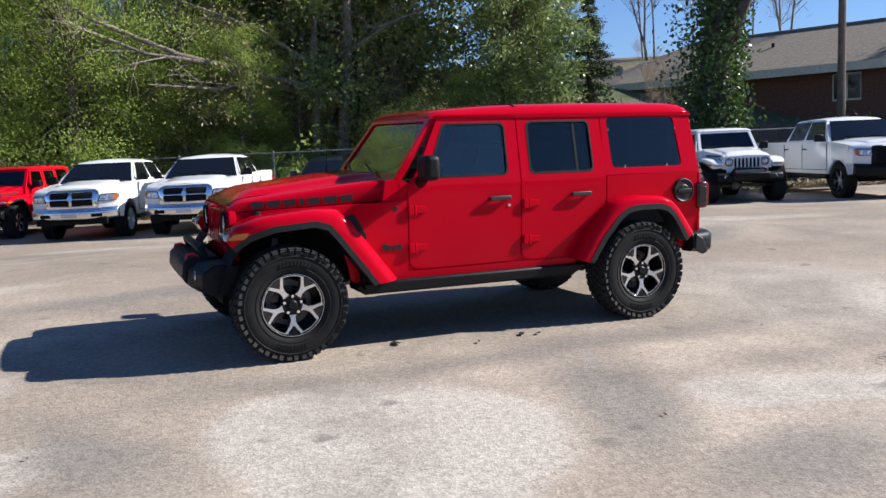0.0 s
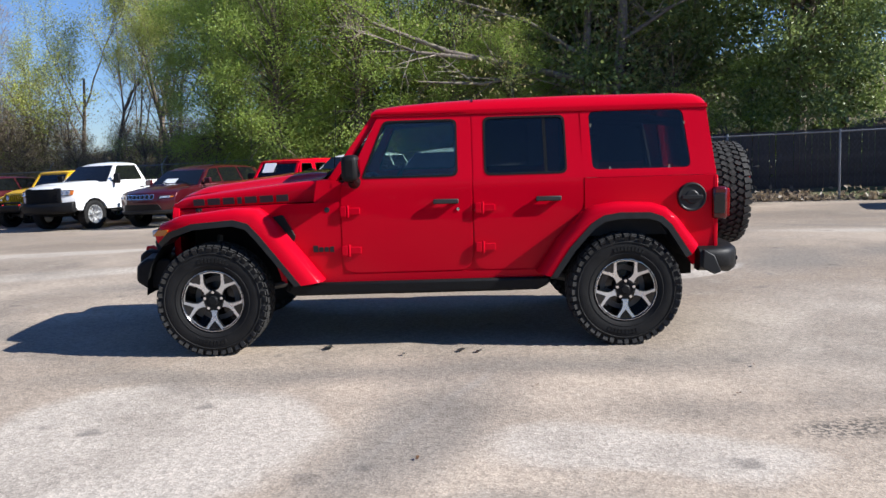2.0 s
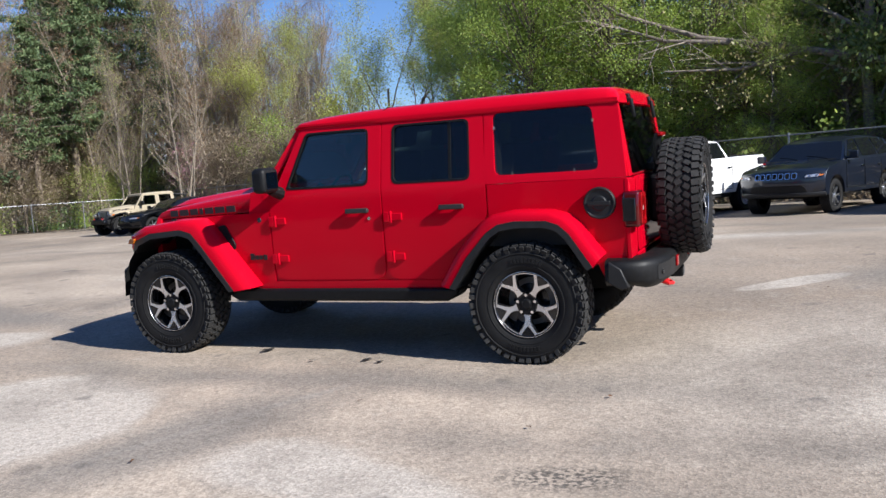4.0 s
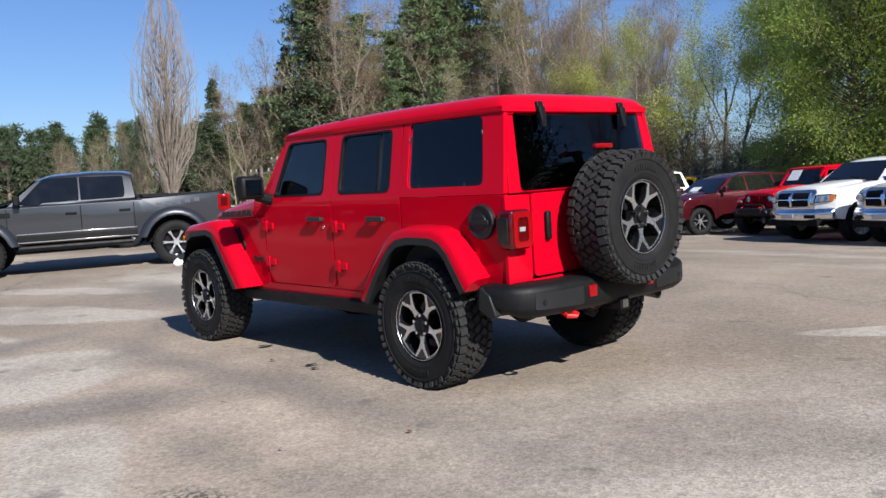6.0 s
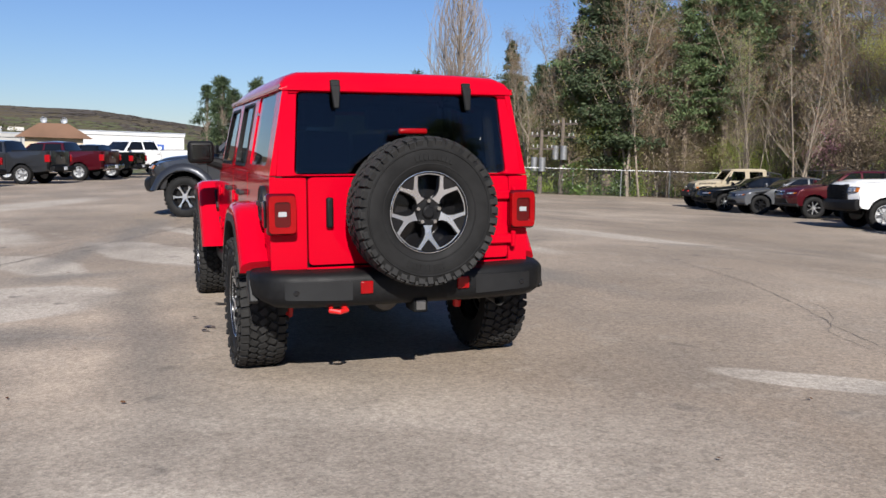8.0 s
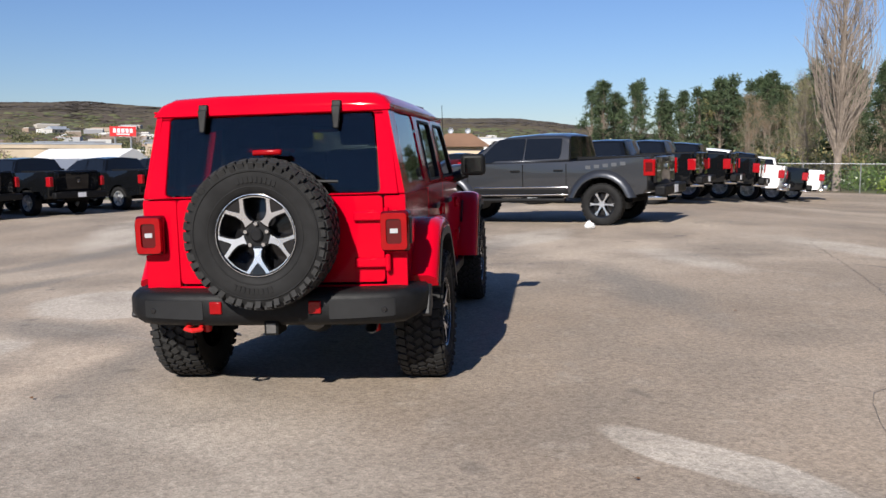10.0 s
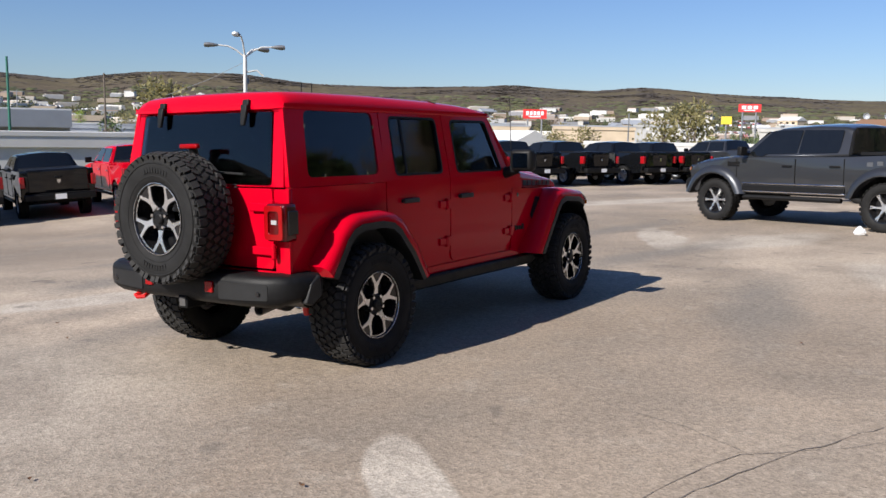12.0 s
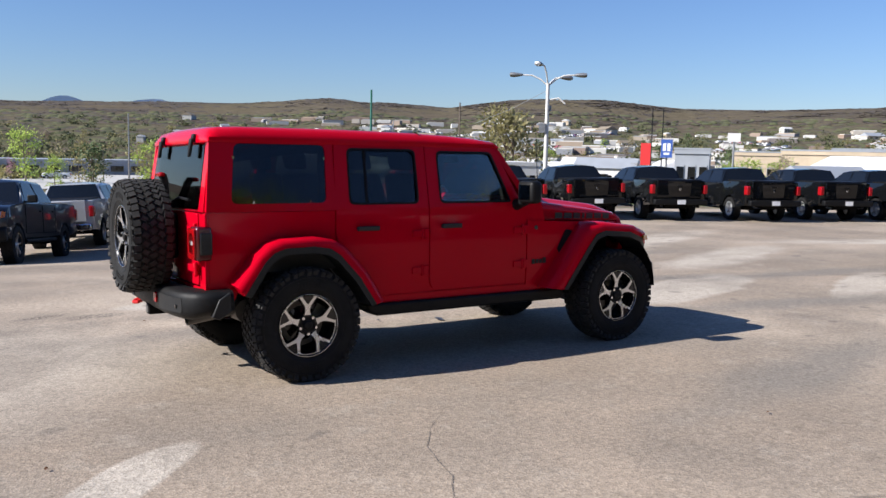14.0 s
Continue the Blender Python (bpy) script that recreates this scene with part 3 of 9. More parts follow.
def add_wheel(shapes, parent, m, name="wheel", brake=True):
    tyre, tread, rim, face, pocket, cap, nuts, disc = shapes
    w = part(name, rim, GLOSSBLACK, parent, "black alloy wheel with machined spokes", m=m)
    # Alloy ring added as the bright line of sun along the rim lip.
    part("rim_edge", Shape().revolve([(0.2225, -0.1272), (0.2232, -0.1288), (0.2255, -0.1285), (0.2262, -0.1262)], lambda a, b, y: Vector((a, y, b)), 48), ALLOY, w, "thin bright ring for the sunlit rim edge")
    part("tyre", tyre, RUBBER, w, "black all-terrain tyre")
    part("tread", tread, TREAD, w, "chunky tread blocks", smooth=0)
    for f_, b_ in zip(face, pocket):
        part("spoke_face", f_, ALLOY, w, "machined silver spoke face", smooth=30)
        part("spoke", b_, GLOSSBLACK, w)
    part("hub_cap", cap, PLASTIC, w)
    for n_ in nuts:
        part("wheel_nut", n_, CHROME, w)
    if brake:
        part("brake_disc", disc, STEEL, w)
    return w


def build_offroader(colour, m, label, group="", bed=False):
    """The four-door off-road car; with bed, its pickup version: the cab ends behind the rear doors."""
    car = thing("offroad_pickup" if bed else "offroad_car", m, label, "car", group)
    F = lambda name, s, mat, lab="", **k: part(name, s, mat, car, lab, **k)
    L, R = -1, 1

    # dark inner body, chassis and engine bay
    s = Shape()
    s.prism([(-1.72, 0.52), (-1.72, 1.02), (-0.62, 1.05), (-0.60, 0.78), (2.10, 0.78), (2.12, 0.55)], lambda u, v, d: Vector((u, d, v)), -0.52, 0.52)
    s.prism([(-0.92, 0.50), (-0.92, 1.03), (-0.58, 1.05), (-0.58, 0.84), (1.0, 0.84), (0.92, 0.50)], lambda u, v, d: Vector((u, d, v)), -0.735, 0.735)
    s.prism([(1.99, 0.62), (1.99, 1.20), (2.17, 1.20), (2.17, 0.62)], lambda u, v, d: Vector((u, d, v)), -0.74, 0.74)
    for y in (-0.42, 0.42):
        s.box((0.1, y, 0.50), (4.0, 0.09, 0.12))
    F("inner_body", s, SHADE)
    s = Shape()
    for x in (-1.504, 1.504):
        s = Shape()
        s.tube([(x, -0.72, 0.40), (x, -0.3, 0.40), (x, 0.3, 0.40), (x, 0.72, 0.40)], 0.045, 10)
        s.revolve([(0.0, -0.12), (0.09, -0.10), (0.125, 0.0), (0.09, 0.10), (0.0, 0.12)], lambda a, b, y, x=x: Vector((x + y, 0.18 * (1 if x < 0 else 0.3) + a, 0.40 + b)), 16)
        for y in (-0.5, 0.5):
            s.tube([(x - 0.1, y * 1.05, 0.36), (x - 0.02, y, 0.85)], 0.03, 8)
            s.tube([(x + (0.05 if x < 0 else -0.05), y, 0.38), (x + (0.75 if x < 0 else -0.75), y * 0.85, 0.50)], 0.028, 8)
        F("axle", s, STEEL)
    F("propshaft", Shape().tube([(-1.0, 0.1, 0.45), (1.4, 0.05, 0.42)], 0.035, 8), STEEL)
    s = Shape()
    s.tube([(-0.4, 0.3, 0.42), (0.9, 0.36, 0.42), (1.3, 0.45, 0.52), (1.9, 0.52, 0.50)], 0.035, 8)
    s.tube([(1.85, 0.12, 0.50), (1.85, 0.62, 0.50)], 0.09, 12)
    s.tube([(1.95, 0.56, 0.50), (2.28, 0.58, 0.46)], [0.03, 0.035], 12, caps=False)
    F("exhaust", s, STEEL)
    s = Shape().box((0.25, -0.3, 0.42), (0.95, 0.42, 0.14))
    F("skid_plate", s, SHADE, bevel=0.02)
    for sg in (L, R):
        s = Shape()
        s.sheet([[(1.5 + 0.5 * math.cos(a), sg * y, 0.46 + 0.53 * math.sin(a)) for y in (0.58, 0.90)] for a in [k * math.pi / 16 for k in range(3, 16)]])
        F("wheel_liner", s, SHADE)
        s = Shape().sheet([[(-1.47 + 0.52 * math.cos(a), sg * y, 0.46 + 0.53 * math.sin(a)) for y in (0.50, 0.89)] for a in [k * math.pi / 16 for k in range(17)]])
        F("wheel_liner", s, SHADE)

    for sg, which in ((L, "left"), (R, "right")):
        put = side_put(sg)
        inner = side_put(sg, -0.004)
        # panel between front arch and door, with the vent behind the arch
        s = Shape().plate([(-1.02, 0.515), (-0.566, 0.515), (-0.566, 1.10), (-1.14, 1.078), (-1.14, 1.0)], [], put, 0.03, [("v", k) for k in (0.65, 0.8, 0.95, 1.1)])
        F("cowl_side", s, colour)
        s = Shape().prism(rounded([(-1.065, 1.00), (-0.985, 1.015), (-0.895, 0.85), (-0.92, 0.80), (-0.985, 0.90)], 0.02), side_put(sg, 0.012), 0.0, 0.02)
        F("fender_vent", s, PLASTIC, bevel=0.004)
        s = Shape()                          # badge behind the wheel: plain bars
        for k, (w, h) in enumerate(((0.035, 0.05), (0.03, 0.034), (0.03, 0.034), (0.03, 0.042))):
            s.box((-0.755 + 0.04 * k * (1), sg * (flank(0.75) + 0.003), 0.748 + (0.006 if k == 0 else 0)), (w, 0.006, h))
        F("badge", s, TRIM, "dark grey raised badge")
        s = Shape().revolve([(0.0, 0.004), (0.018, 0.003), (0.02, 0.0)], lambda a, b, y, sg=sg: Vector((-0.66 + a, sg * (flank(1.04) + y), 1.04 + b)), 16)
        F("round_badge", s, NAVY)
        # rocker under the doors
        s = Shape().plate([(-1.0, 0.50), (0.93, 0.50), (0.93, 0.556), (-1.0, 0.556)], [], put, 0.03)
        F("rocker", s, colour)
        s = Shape().plate([(-0.62, 0.52), (0.94, 0.52), (1.10, 0.76), (1.25, 0.97), (1.25, 1.235), (-0.62, 1.235)], [], side_put(sg, -0.013), 0.012, [("v", k) for k in (0.7, 0.85, 1.0, 1.15)])
        s.plate([(0.38, 1.235), (0.45, 1.235), (0.45, 1.72), (0.38, 1.72)], [], side_put(sg, -0.013), 0.012)
        s.plate([(1.17, 1.235), (1.25, 1.235), (1.25, 1.72), (1.17, 1.72)], [], side_put(sg, -0.013), 0.012)
        F("door_jamb", s, colour)
        # doors
        fd = rounded([(-0.556, 0.565), (0.402, 0.565), (0.411, 1.235), (0.411, 1.725), (-0.262, 1.725), (-0.478, 1.30), (-0.556, 1.205)],
                     [0.10, 0.10, 0.01, 0.04, 0.03, 0.03, 0.05])
        fw = rounded([(-0.395, 1.262), (0.305, 1.262), (0.305, 1.672), (-0.225, 1.672)], [0.03, 0.05, 0.05, 0.04])
        rd = rounded([(0.419, 0.565), (0.90, 0.565), (1.07, 0.80), (1.222, 1.00), (1.222, 1.235), (1.20, 1.725), (0.419, 1.725)], [0.10, 0.06, 0.1, 0.06, 0.01, 0.04, 0.04])
        rw = rounded([(0.505, 1.262), (1.105, 1.262), (1.095, 1.680), (0.505, 1.680)], 0.05)
        cuts = [("v", k) for k in (0.7, 0.85, 1.0, 1.15, 1.22, 1.24)]
        for name, outline, hole, hinges, hx in (("front_door", fd, fw, (-0.495, 0.0), 0.215), ("rear_door", rd, rw, (0.495, 0.0), 0.965)):
            s = Shape().plate(outline, [hole], put, 0.035, cuts)
            door = F(name, s, colour, bevel=0.002, segments=1)
            hc = (sum(p[0] for p in hole) / len(hole), sum(p[1] for p in hole) / len(hole))
            ring = [(hc[0] + (p[0] - hc[0]) * 1.012, hc[1] + (p[1] - hc[1]) * 1.018) for p in hole]
            ring_in = [(hc[0] + (p[0] - hc[0]) * 0.965, hc[1] + (p[1] - hc[1]) * 0.945) for p in hole]
            part("window_seal", Shape().plate(ring, [ring_in], side_put(sg, 0.003), 0.02), PLASTIC, door)
            g = part("window_glass", Shape().plate(ring, [], side_put(sg, -0.014), 0.004), CLEAR if name == "front_door" else TINT, door,
                     "clear side window" if name == "front_door" else "dark privacy glass")
            g.visible_shadow = False
            if name == "rear_door":
                part("window_bar", Shape().prism([(0.945, 1.265), (0.965, 1.265), (0.955, 1.68), (0.935, 1.68)], side_put(sg, -0.008), 0.0, 0.012), PLASTIC, door)
            # handle: a bar on two feet over a shallow cup, with a lock beside the front one
            h = Shape().box((hx, sg * (flank(1.075) + 0.027), 1.08), (0.185, 0.020, 0.036))
            h.box((hx - 0.075, sg * (flank(1.075) + 0.014), 1.078), (0.03, 0.034, 0.028))
            h.box((hx + 0.075, sg * (flank(1.075) + 0.014), 1.078), (0.03, 0.034, 0.028))
            part("door_handle", h, DECAL, door, "black door handle", bevel=0.007)
            if name == "front_door" and sg == L:
                part("door_lock", Shape().revolve([(0.0, 0.007), (0.012, 0.006), (0.014, 0.0)], lambda a, b, y: Vector((0.302 + a, -(flank(1.02) + y), 1.02 + b)), 14), CHROME, door)
            for z in (0.735, 1.025):
                hs = Shape().box((hinges[0] + 0.02, sg * (flank(z) + 0.007), z), (0.115, 0.016, 0.052))
                hs.box((hinges[0] - 0.045, sg * (flank(z) + 0.010), z), (0.045, 0.022, 0.075))
                hs.tube([(hinges[0] - 0.012, sg * (flank(z) + 0.012), z - 0.045), (hinges[0] - 0.012, sg * (flank(z) + 0.012), z + 0.045)], 0.011, 8)
                part("door_hinge", hs, colour, door, bevel=0.005)
        # rear quarter with the wheel arch
        q = [(0.935, 0.50), (1.0, 0.715)] + [(x, z) for x, z in ARCH_R[2:]] + [(2.02, 0.56), (2.19, 0.60), (2.198, 1.219), (1.232, 1.219), (1.232, 0.99), (1.08, 0.79), (0.935, 0.58)]
        s = Shape().plate(q, [], put, 0.03, [("v", k) for k in (0.7, 0.85, 1.0, 1.1)])
        F("quarter_panel", s, colour, bevel=0.005, segments=1)
        # hardtop side with its window
        if bed:
            F("cab_corner", Shape().plate([(1.216, 1.222), (1.275, 1.222), (1.255, 1.725), (1.212, 1.725)], [], put, 0.035), colour)
            F("bed_rail", Shape().box((1.75, sg * 0.755, 1.215), (0.90, 0.09, 0.03)), PLASTIC, bevel=0.008)
        ht = rounded([(1.216, 1.222), (2.192, 1.222), (2.135, 1.725), (1.212, 1.725)], 0.012)
        qw = rounded([(1.292, 1.278), (2.012, 1.278), (1.962, 1.700), (1.272, 1.700)], 0.05)
        s = Shape().plate(ht, [qw], put, 0.035)
        top = F("hardtop_side", s, colour, bevel=0.005, segments=1) if not bed else None
        if top:
            hc = (1.64, 1.49)
            ring = [(hc[0] + (p[0] - hc[0]) * 1.012, hc[1] + (p[1] - hc[1]) * 1.018) for p in qw]
            g = part("quarter_glass", Shape().plate(ring, [], side_put(sg, -0.008), 0.004), TINT, top, "dark privacy glass")
            g.visible_shadow = False
            for cx, cz in ((1.42, 1.288), (1.85, 1.288), (1.287, 1.60), (1.972, 1.60)):
                part("glass_clip", Shape().box((cx, sg * (flank(cz) - 0.002), cz), (0.012, 0.008, 0.022)), CHROME, top)
        # arch flares: painted shell with a black lip
        for outer, lip in (
            ([(-1.93, 0.905), (-1.87, 0.975), (-1.70, 1.035), (-1.32, 1.075), (-1.15, 1.065), (-1.06, 0.99), (-0.70, 0.525)],
             [(-0.855, 0.505), (-1.135, 0.875), (-1.215, 0.965), (-1.32, 0.995), (-1.62, 0.975), (-1.80, 0.915), (-1.90, 0.83)]),
            ([(0.875, 0.545), (1.03, 0.785), (1.21, 0.975), (1.30, 1.02), (1.45, 1.042), (1.70, 1.032), (1.80, 1.00), (1.88, 0.93), (2.035, 0.725)],
             [(1.975, 0.655), (1.83, 0.875), (1.765, 0.935), (1.68, 0.965), (1.46, 0.97), (1.34, 0.95), (1.26, 0.90), (1.10, 0.725), (0.965, 0.52)])):
            front = outer[0][0] < 0
            mid = (-1.5, 0.42) if front else (1.5, 0.42)
            shell = Shape()
            rows = []
            n = len(outer)
            for k in range(n):
                o, i = Vector(outer[k]), Vector(lip[n - 1 - k])
                wide = 0.0
                if front:
                    wide = {0: -0.10, 1: -0.03}.get(k, 0.0)
                ring = []
                for dy, t in ((0.60, 0.0), (0.80, -0.06), (0.885, 0.0), (0.922, 0.22), (0.936, 0.55), (0.938, 1.0), (0.90, 1.02), (0.60, 1.0)):
                    p = o + (i - o) * t
                    ring.append((p.x, sg * (dy + (wide if dy > 0.7 else 0)), p.y))
                rows.append(ring)
            shell.sheet(rows, close=True)
            nr = len(rows[0])
            shell.f += [tuple(range(nr)), tuple(range(len(shell.v) - nr, len(shell.v)))]
            flare = F("fender_flare" if front else "rear_flare", shell, colour, smooth=50)
            rows = []
            for k in range(n):
                o, i = Vector(outer[k]), Vector(lip[n - 1 - k])
                c = (Vector(mid) - i).normalized() * 0.042
                wide = {0: -0.10, 1: -0.03}.get(k, 0.0) if front else 0.0
                rows.append([(i.x, sg * (0.943 + wide), i.y + 0.004), (i.x + c.x, sg * (0.945 + wide), i.y + c.y), (i.x + c.x, sg * 0.62, i.y + c.y), (i.x - c.x * 0.1, sg * 0.62, i.y - c.y * 0.1)])
            lipm = Shape().sheet(rows, close=True)
            lipm.f += [(0, 1, 2, 3), tuple(range(len(lipm.v) - 4, len(lipm.v)))]
            part("flare_lip", lipm, LIP, flare, "black plastic lip", smooth=50)
            if front:
                ind = Shape().prism(rounded([(-1.925, 0.892), (-1.885, 0.935), (-1.79, 0.940), (-1.82, 0.897)], 0.012), lambda u, v, d, sg=sg: Vector((u, sg * (0.845 + 0.55 * (u + 1.935) - d), v)), -0.012, 0.03)
                part("side_indicator", ind, AMBER, flare, "amber side indicator")
                part("day_lamp", Shape().box((-1.925, sg * 0.715, 0.905), (0.045, 0.20, 0.05)), LAMP, flare, "clear day lamp", bevel=0.01)
        # rock rail
        s = Shape().prism([(-0.92, 0.405), (-1.0, 0.45), (-0.98, 0.50), (0.98, 0.50), (0.96, 0.445), (0.88, 0.405)], lambda u, v, d, sg=sg: Vector((u, sg * (d + 0.05 * (v - 0.375)), v)), 0.60, 0.80)
        rail = F("rock_rail", s, PLASTIC, "black steel rock rail", bevel=0.018)
        for x in (-0.6, 0.0, 0.6):
            part("rail_bracket", Shape().box((x, sg * 0.55, 0.45), (0.05, 0.16, 0.05)), SHADE, rail)
        # mirror
        s = Shape().box((-0.455, sg * 0.955, 1.345), (0.115, 0.21, 0.185))
        mir = F("door_mirror", s, PLASTIC, "black door mirror", bevel=0.035, segments=3)
        part("mirror_arm", Shape().tube([(-0.45, sg * 0.77, 1.235), (-0.46, sg * 0.90, 1.275)], [0.05, 0.04], 10), PLASTIC, mir)
        part("mirror_glass", Shape().box((-0.3955, sg * 0.955, 1.345), (0.004, 0.14, 0.12)), SHADEMIRROR, mir, "mirror glass")
        # tail lamp: black housing on the flank, red lens behind
        s = Shape().box((2.215, sg * 0.735, 1.012), (0.11, 0.165, 0.235))
        tl = F("tail_lamp", s, DEEPLENS, "black tail lamp with red lens", bevel=0.02)
        part("tail_lens", Shape().plate(rounded([(-0.08, -0.105), (0.072, -0.105), (0.072, 0.105), (-0.08, 0.105)], 0.025), [rounded([(-0.048, -0.07), (0.040, -0.07), (0.040, 0.07), (-0.048, 0.07)], 0.02)],
             lambda u, v, d, sg=sg: Vector((2.284 - d, sg * (0.735 + u), 1.012 + v)), 0.05), REDLENS, tl, "red outer lens", bevel=0.006)
        part("lens_middle", Shape().box((2.268, sg * 0.731, 1.012), (0.01, 0.09, 0.14)), DEEPLENS, tl)
        part("reversing_lamp", Shape().box((2.2745, sg * 0.731, 1.015), (0.006, 0.045, 0.026)), SILVER, tl, "clear reversing lamp")
        part("lamp_side", Shape().box((2.205, sg * 0.824, 1.012), (0.085, 0.012, 0.15)), GLOSSBLACK, tl, bevel=0.006)
    # fuel filler on the left flank
    s = Shape().revolve([(0.0, 0.03), (0.045, 0.03), (0.05, 0.022), (0.085, 0.022), (0.095, 0.03), (0.104, 0.026), (0.107, 0.0)], lambda a, b, y: Vector((2.01 + a, -(flank(1.06) + y), 1.06 + b)), 32)
    s.box((2.01, -(flank(1.06) + 0.032), 1.06), (0.15, 0.016, 0.028))
    F("fuel_cap", s, TRIM, "black fuel filler cover", bevel=0.003)

    # roof
    xs = [(-0.318, 1.742), (-0.28, 1.774), (-0.1, 1.795), (0.15, 1.812), (0.42, 1.824), (0.44, 1.826), (1.2, 1.836), (1.9, 1.832), (2.06, 1.822), (2.115, 1.80), (2.142, 1.755), (2.146, 1.722)]
    if bed:
        xs = xs[:6] + [(1.10, 1.834), (1.22, 1.822), (1.255, 1.79), (1.262, 1.722)]
    rows = []
    for x, z in xs:
        h = z - 1.705
        e = 0.006 if x > 0.3 else 0.0
        rows.append([(x, s_ * y, 1.705 + h * k) for s_, y, k in
                     [(-1, 0.698 + e, 0.0), (-1, 0.704 + e, 0.16), (-1, 0.692 + e, 0.40), (-1, 0.665, 0.70), (-1, 0.60, 0.90), (-1, 0.35, 0.985), (1, 0.0, 1.0),
                      (1, 0.35, 0.985), (1, 0.60, 0.90), (1, 0.665, 0.70), (1, 0.692 + e, 0.40), (1, 0.704 + e, 0.16), (1, 0.698 + e, 0.0)]])
    s = Shape().sheet(rows)
    s.sheet([[(p[0], p[1] * 0.94, 1.69) for p in r] for r in rows])
    s.f += [tuple(range(13))[::-1], tuple(range(13 * (len(xs) - 1), 13 * len(xs)))]
    F("roof", s, colour, "painted hardtop roof", smooth=50)
    for sg in (L, R):
        F("drip_rail", Shape().box((0.93 if not bed else 0.7, sg * 0.7035, 1.731), (2.42 if not bed else 1.0, 0.012, 0.014)), colour)
    seam = Shape()
    seam.tube([(0.43, -0.66, 1.797), (0.43, -0.6, 1.8155), (0.43, -0.35, 1.8255), (0.43, 0.35, 1.8255), (0.43, 0.6, 1.8155), (0.43, 0.66, 1.797)], 0.004, 5)
    F("roof_seam", seam, SHADE)

    # windscreen and its frame
    slant = Vector((0.35, 0.0, 0.475))
    wput = lambda u, v, d: Vector((-0.655 + slant.x * v - d * 0.80, u, 1.255 + slant.z * v - 0.59 * d * -1.0 * 1.0))
    outer = rounded([(-0.745, 0.0), (0.745, 0.0), (0.672, 1.03), (-0.672, 1.03)], 0.05)
    hole = rounded([(-0.665, 0.09), (0.665, 0.09), (0.610, 0.92), (-0.610, 0.92)], 0.05)
    F("windscreen_frame", Shape().plate(outer, [hole], lambda u, v, d: wput(u, v, -d), 0.055), colour, bevel=0.01)
    g = F("windscreen", Shape().plate(rounded([(-0.675, 0.08), (0.675, 0.08), (0.62, 0.93), (-0.62, 0.93)], 0.05), [], lambda u, v, d: wput(u, v, -d - 0.015), 0.005), CLEAR, "laminated windscreen")
    g.visible_shadow = False
    F("window_sticker", Shape().box((-0.555, -0.54, 1.345), (0.003, 0.10, 0.07), Matrix.Rotation(radians(36), 3, "Y")), PAPER, "white and blue paper sticker")
    for y0, y1 in ((-0.45, -0.02), (0.10, 0.52)):
        F("wiper", Shape().tube([(-0.72, y0, 1.262), (-0.69, y0 + 0.05, 1.285), (-0.628, y1, 1.36)], 0.009, 6), PLASTIC)
    s = Shape().tube([(-0.78, 0.66, 1.24), (-0.775, 0.66, 1.34), (-0.74, 0.66, 1.88)], [0.012, 0.004, 0.0025], 6)
    F("antenna", s, PLASTIC, "thin black whip antenna")

    # bonnet: upright sides, rounded shoulders, raised centre
    wide = lambda t: 0.545 + 0.165 * t
    seam_z = lambda t: 1.062 + 0.04 * t
    top_z = lambda t: lerp([(0.0, 1.085), (0.03, 1.118), (0.07, 1.140), (0.12, 1.150), (1.0, 1.262)], t)
    rows = []
    for k in range(25):
        t = (k / 24) ** 1.3
        x, w_, z0, z1 = -1.868 + 1.168 * t, wide(t), seam_z(t), top_z(t)
        half = [(w_, z0), (w_ + 0.002, z0 + 0.55 * (z1 - z0)), (w_ - 0.006, z0 + 0.80 * (z1 - z0)), (w_ - 0.020, z1 - 0.010), (w_ - 0.045, z1), (w_ * 0.80, z1 + 0.006), (0.47, z1 + 0.010)]
        lift = 0.036 * step(0.03, 0.22, t) * (1 - 0.4 * step(0.9, 1.0, t))
        half += [(0.43, z1 + 0.014 + lift * 0.6), (0.39, z1 + 0.016 + lift), (0.2, z1 + 0.024 + lift), (0.0, z1 + 0.027 + lift)]
        rows.append([(x, -y, z) for y, z in half] + [(x, y, z) for y, z in half[-2::-1]])
    s = Shape().sheet(rows)
    s.f.append(tuple(range(21)))
    F("bonnet", s, colour, "painted bonnet with raised centre", smooth=40)
    for sg in (L, R):
        rows = []
        for k in range(9):
            t = k / 8
            x, o = -1.868 + 1.30 * t, wide(min(1.0, t * 1.1))
            out = o + (0.782 - o) * step(0.15, 0.6, t)
            z0 = seam_z(min(1.0, t * 1.1)) - 0.004
            rows.append([(x, sg * (o - 0.02), z0), (x, sg * (out - 0.01), z0 - 0.004), (x, sg * out, z0 - 0.02), (x, sg * out, 0.80 if x > -0.98 else 1.0)])
        F("wing_panel", Shape().sheet(rows), colour, smooth=30)
    for sg in (L, R):                        # lettering on the bonnet's side: a product name, so plain bars
        at = -1.70
        for w in (0.088, 0.098, 0.088, 0.034, 0.092, 0.104, 0.092):
            t = (at + w / 2 + 1.868) / 1.168
            bar = Shape().box((at + w / 2, sg * (wide(t) + 0.003), seam_z(t) + 0.038), (w, 0.006, 0.050), Matrix.Rotation(radians(sg * 8.0), 3, "Z") @ Matrix.Rotation(radians(-2.2), 3, "Y"))
            F("lettering_bar", bar, DECAL, "matt black bonnet lettering bar")
            at += w + 0.024
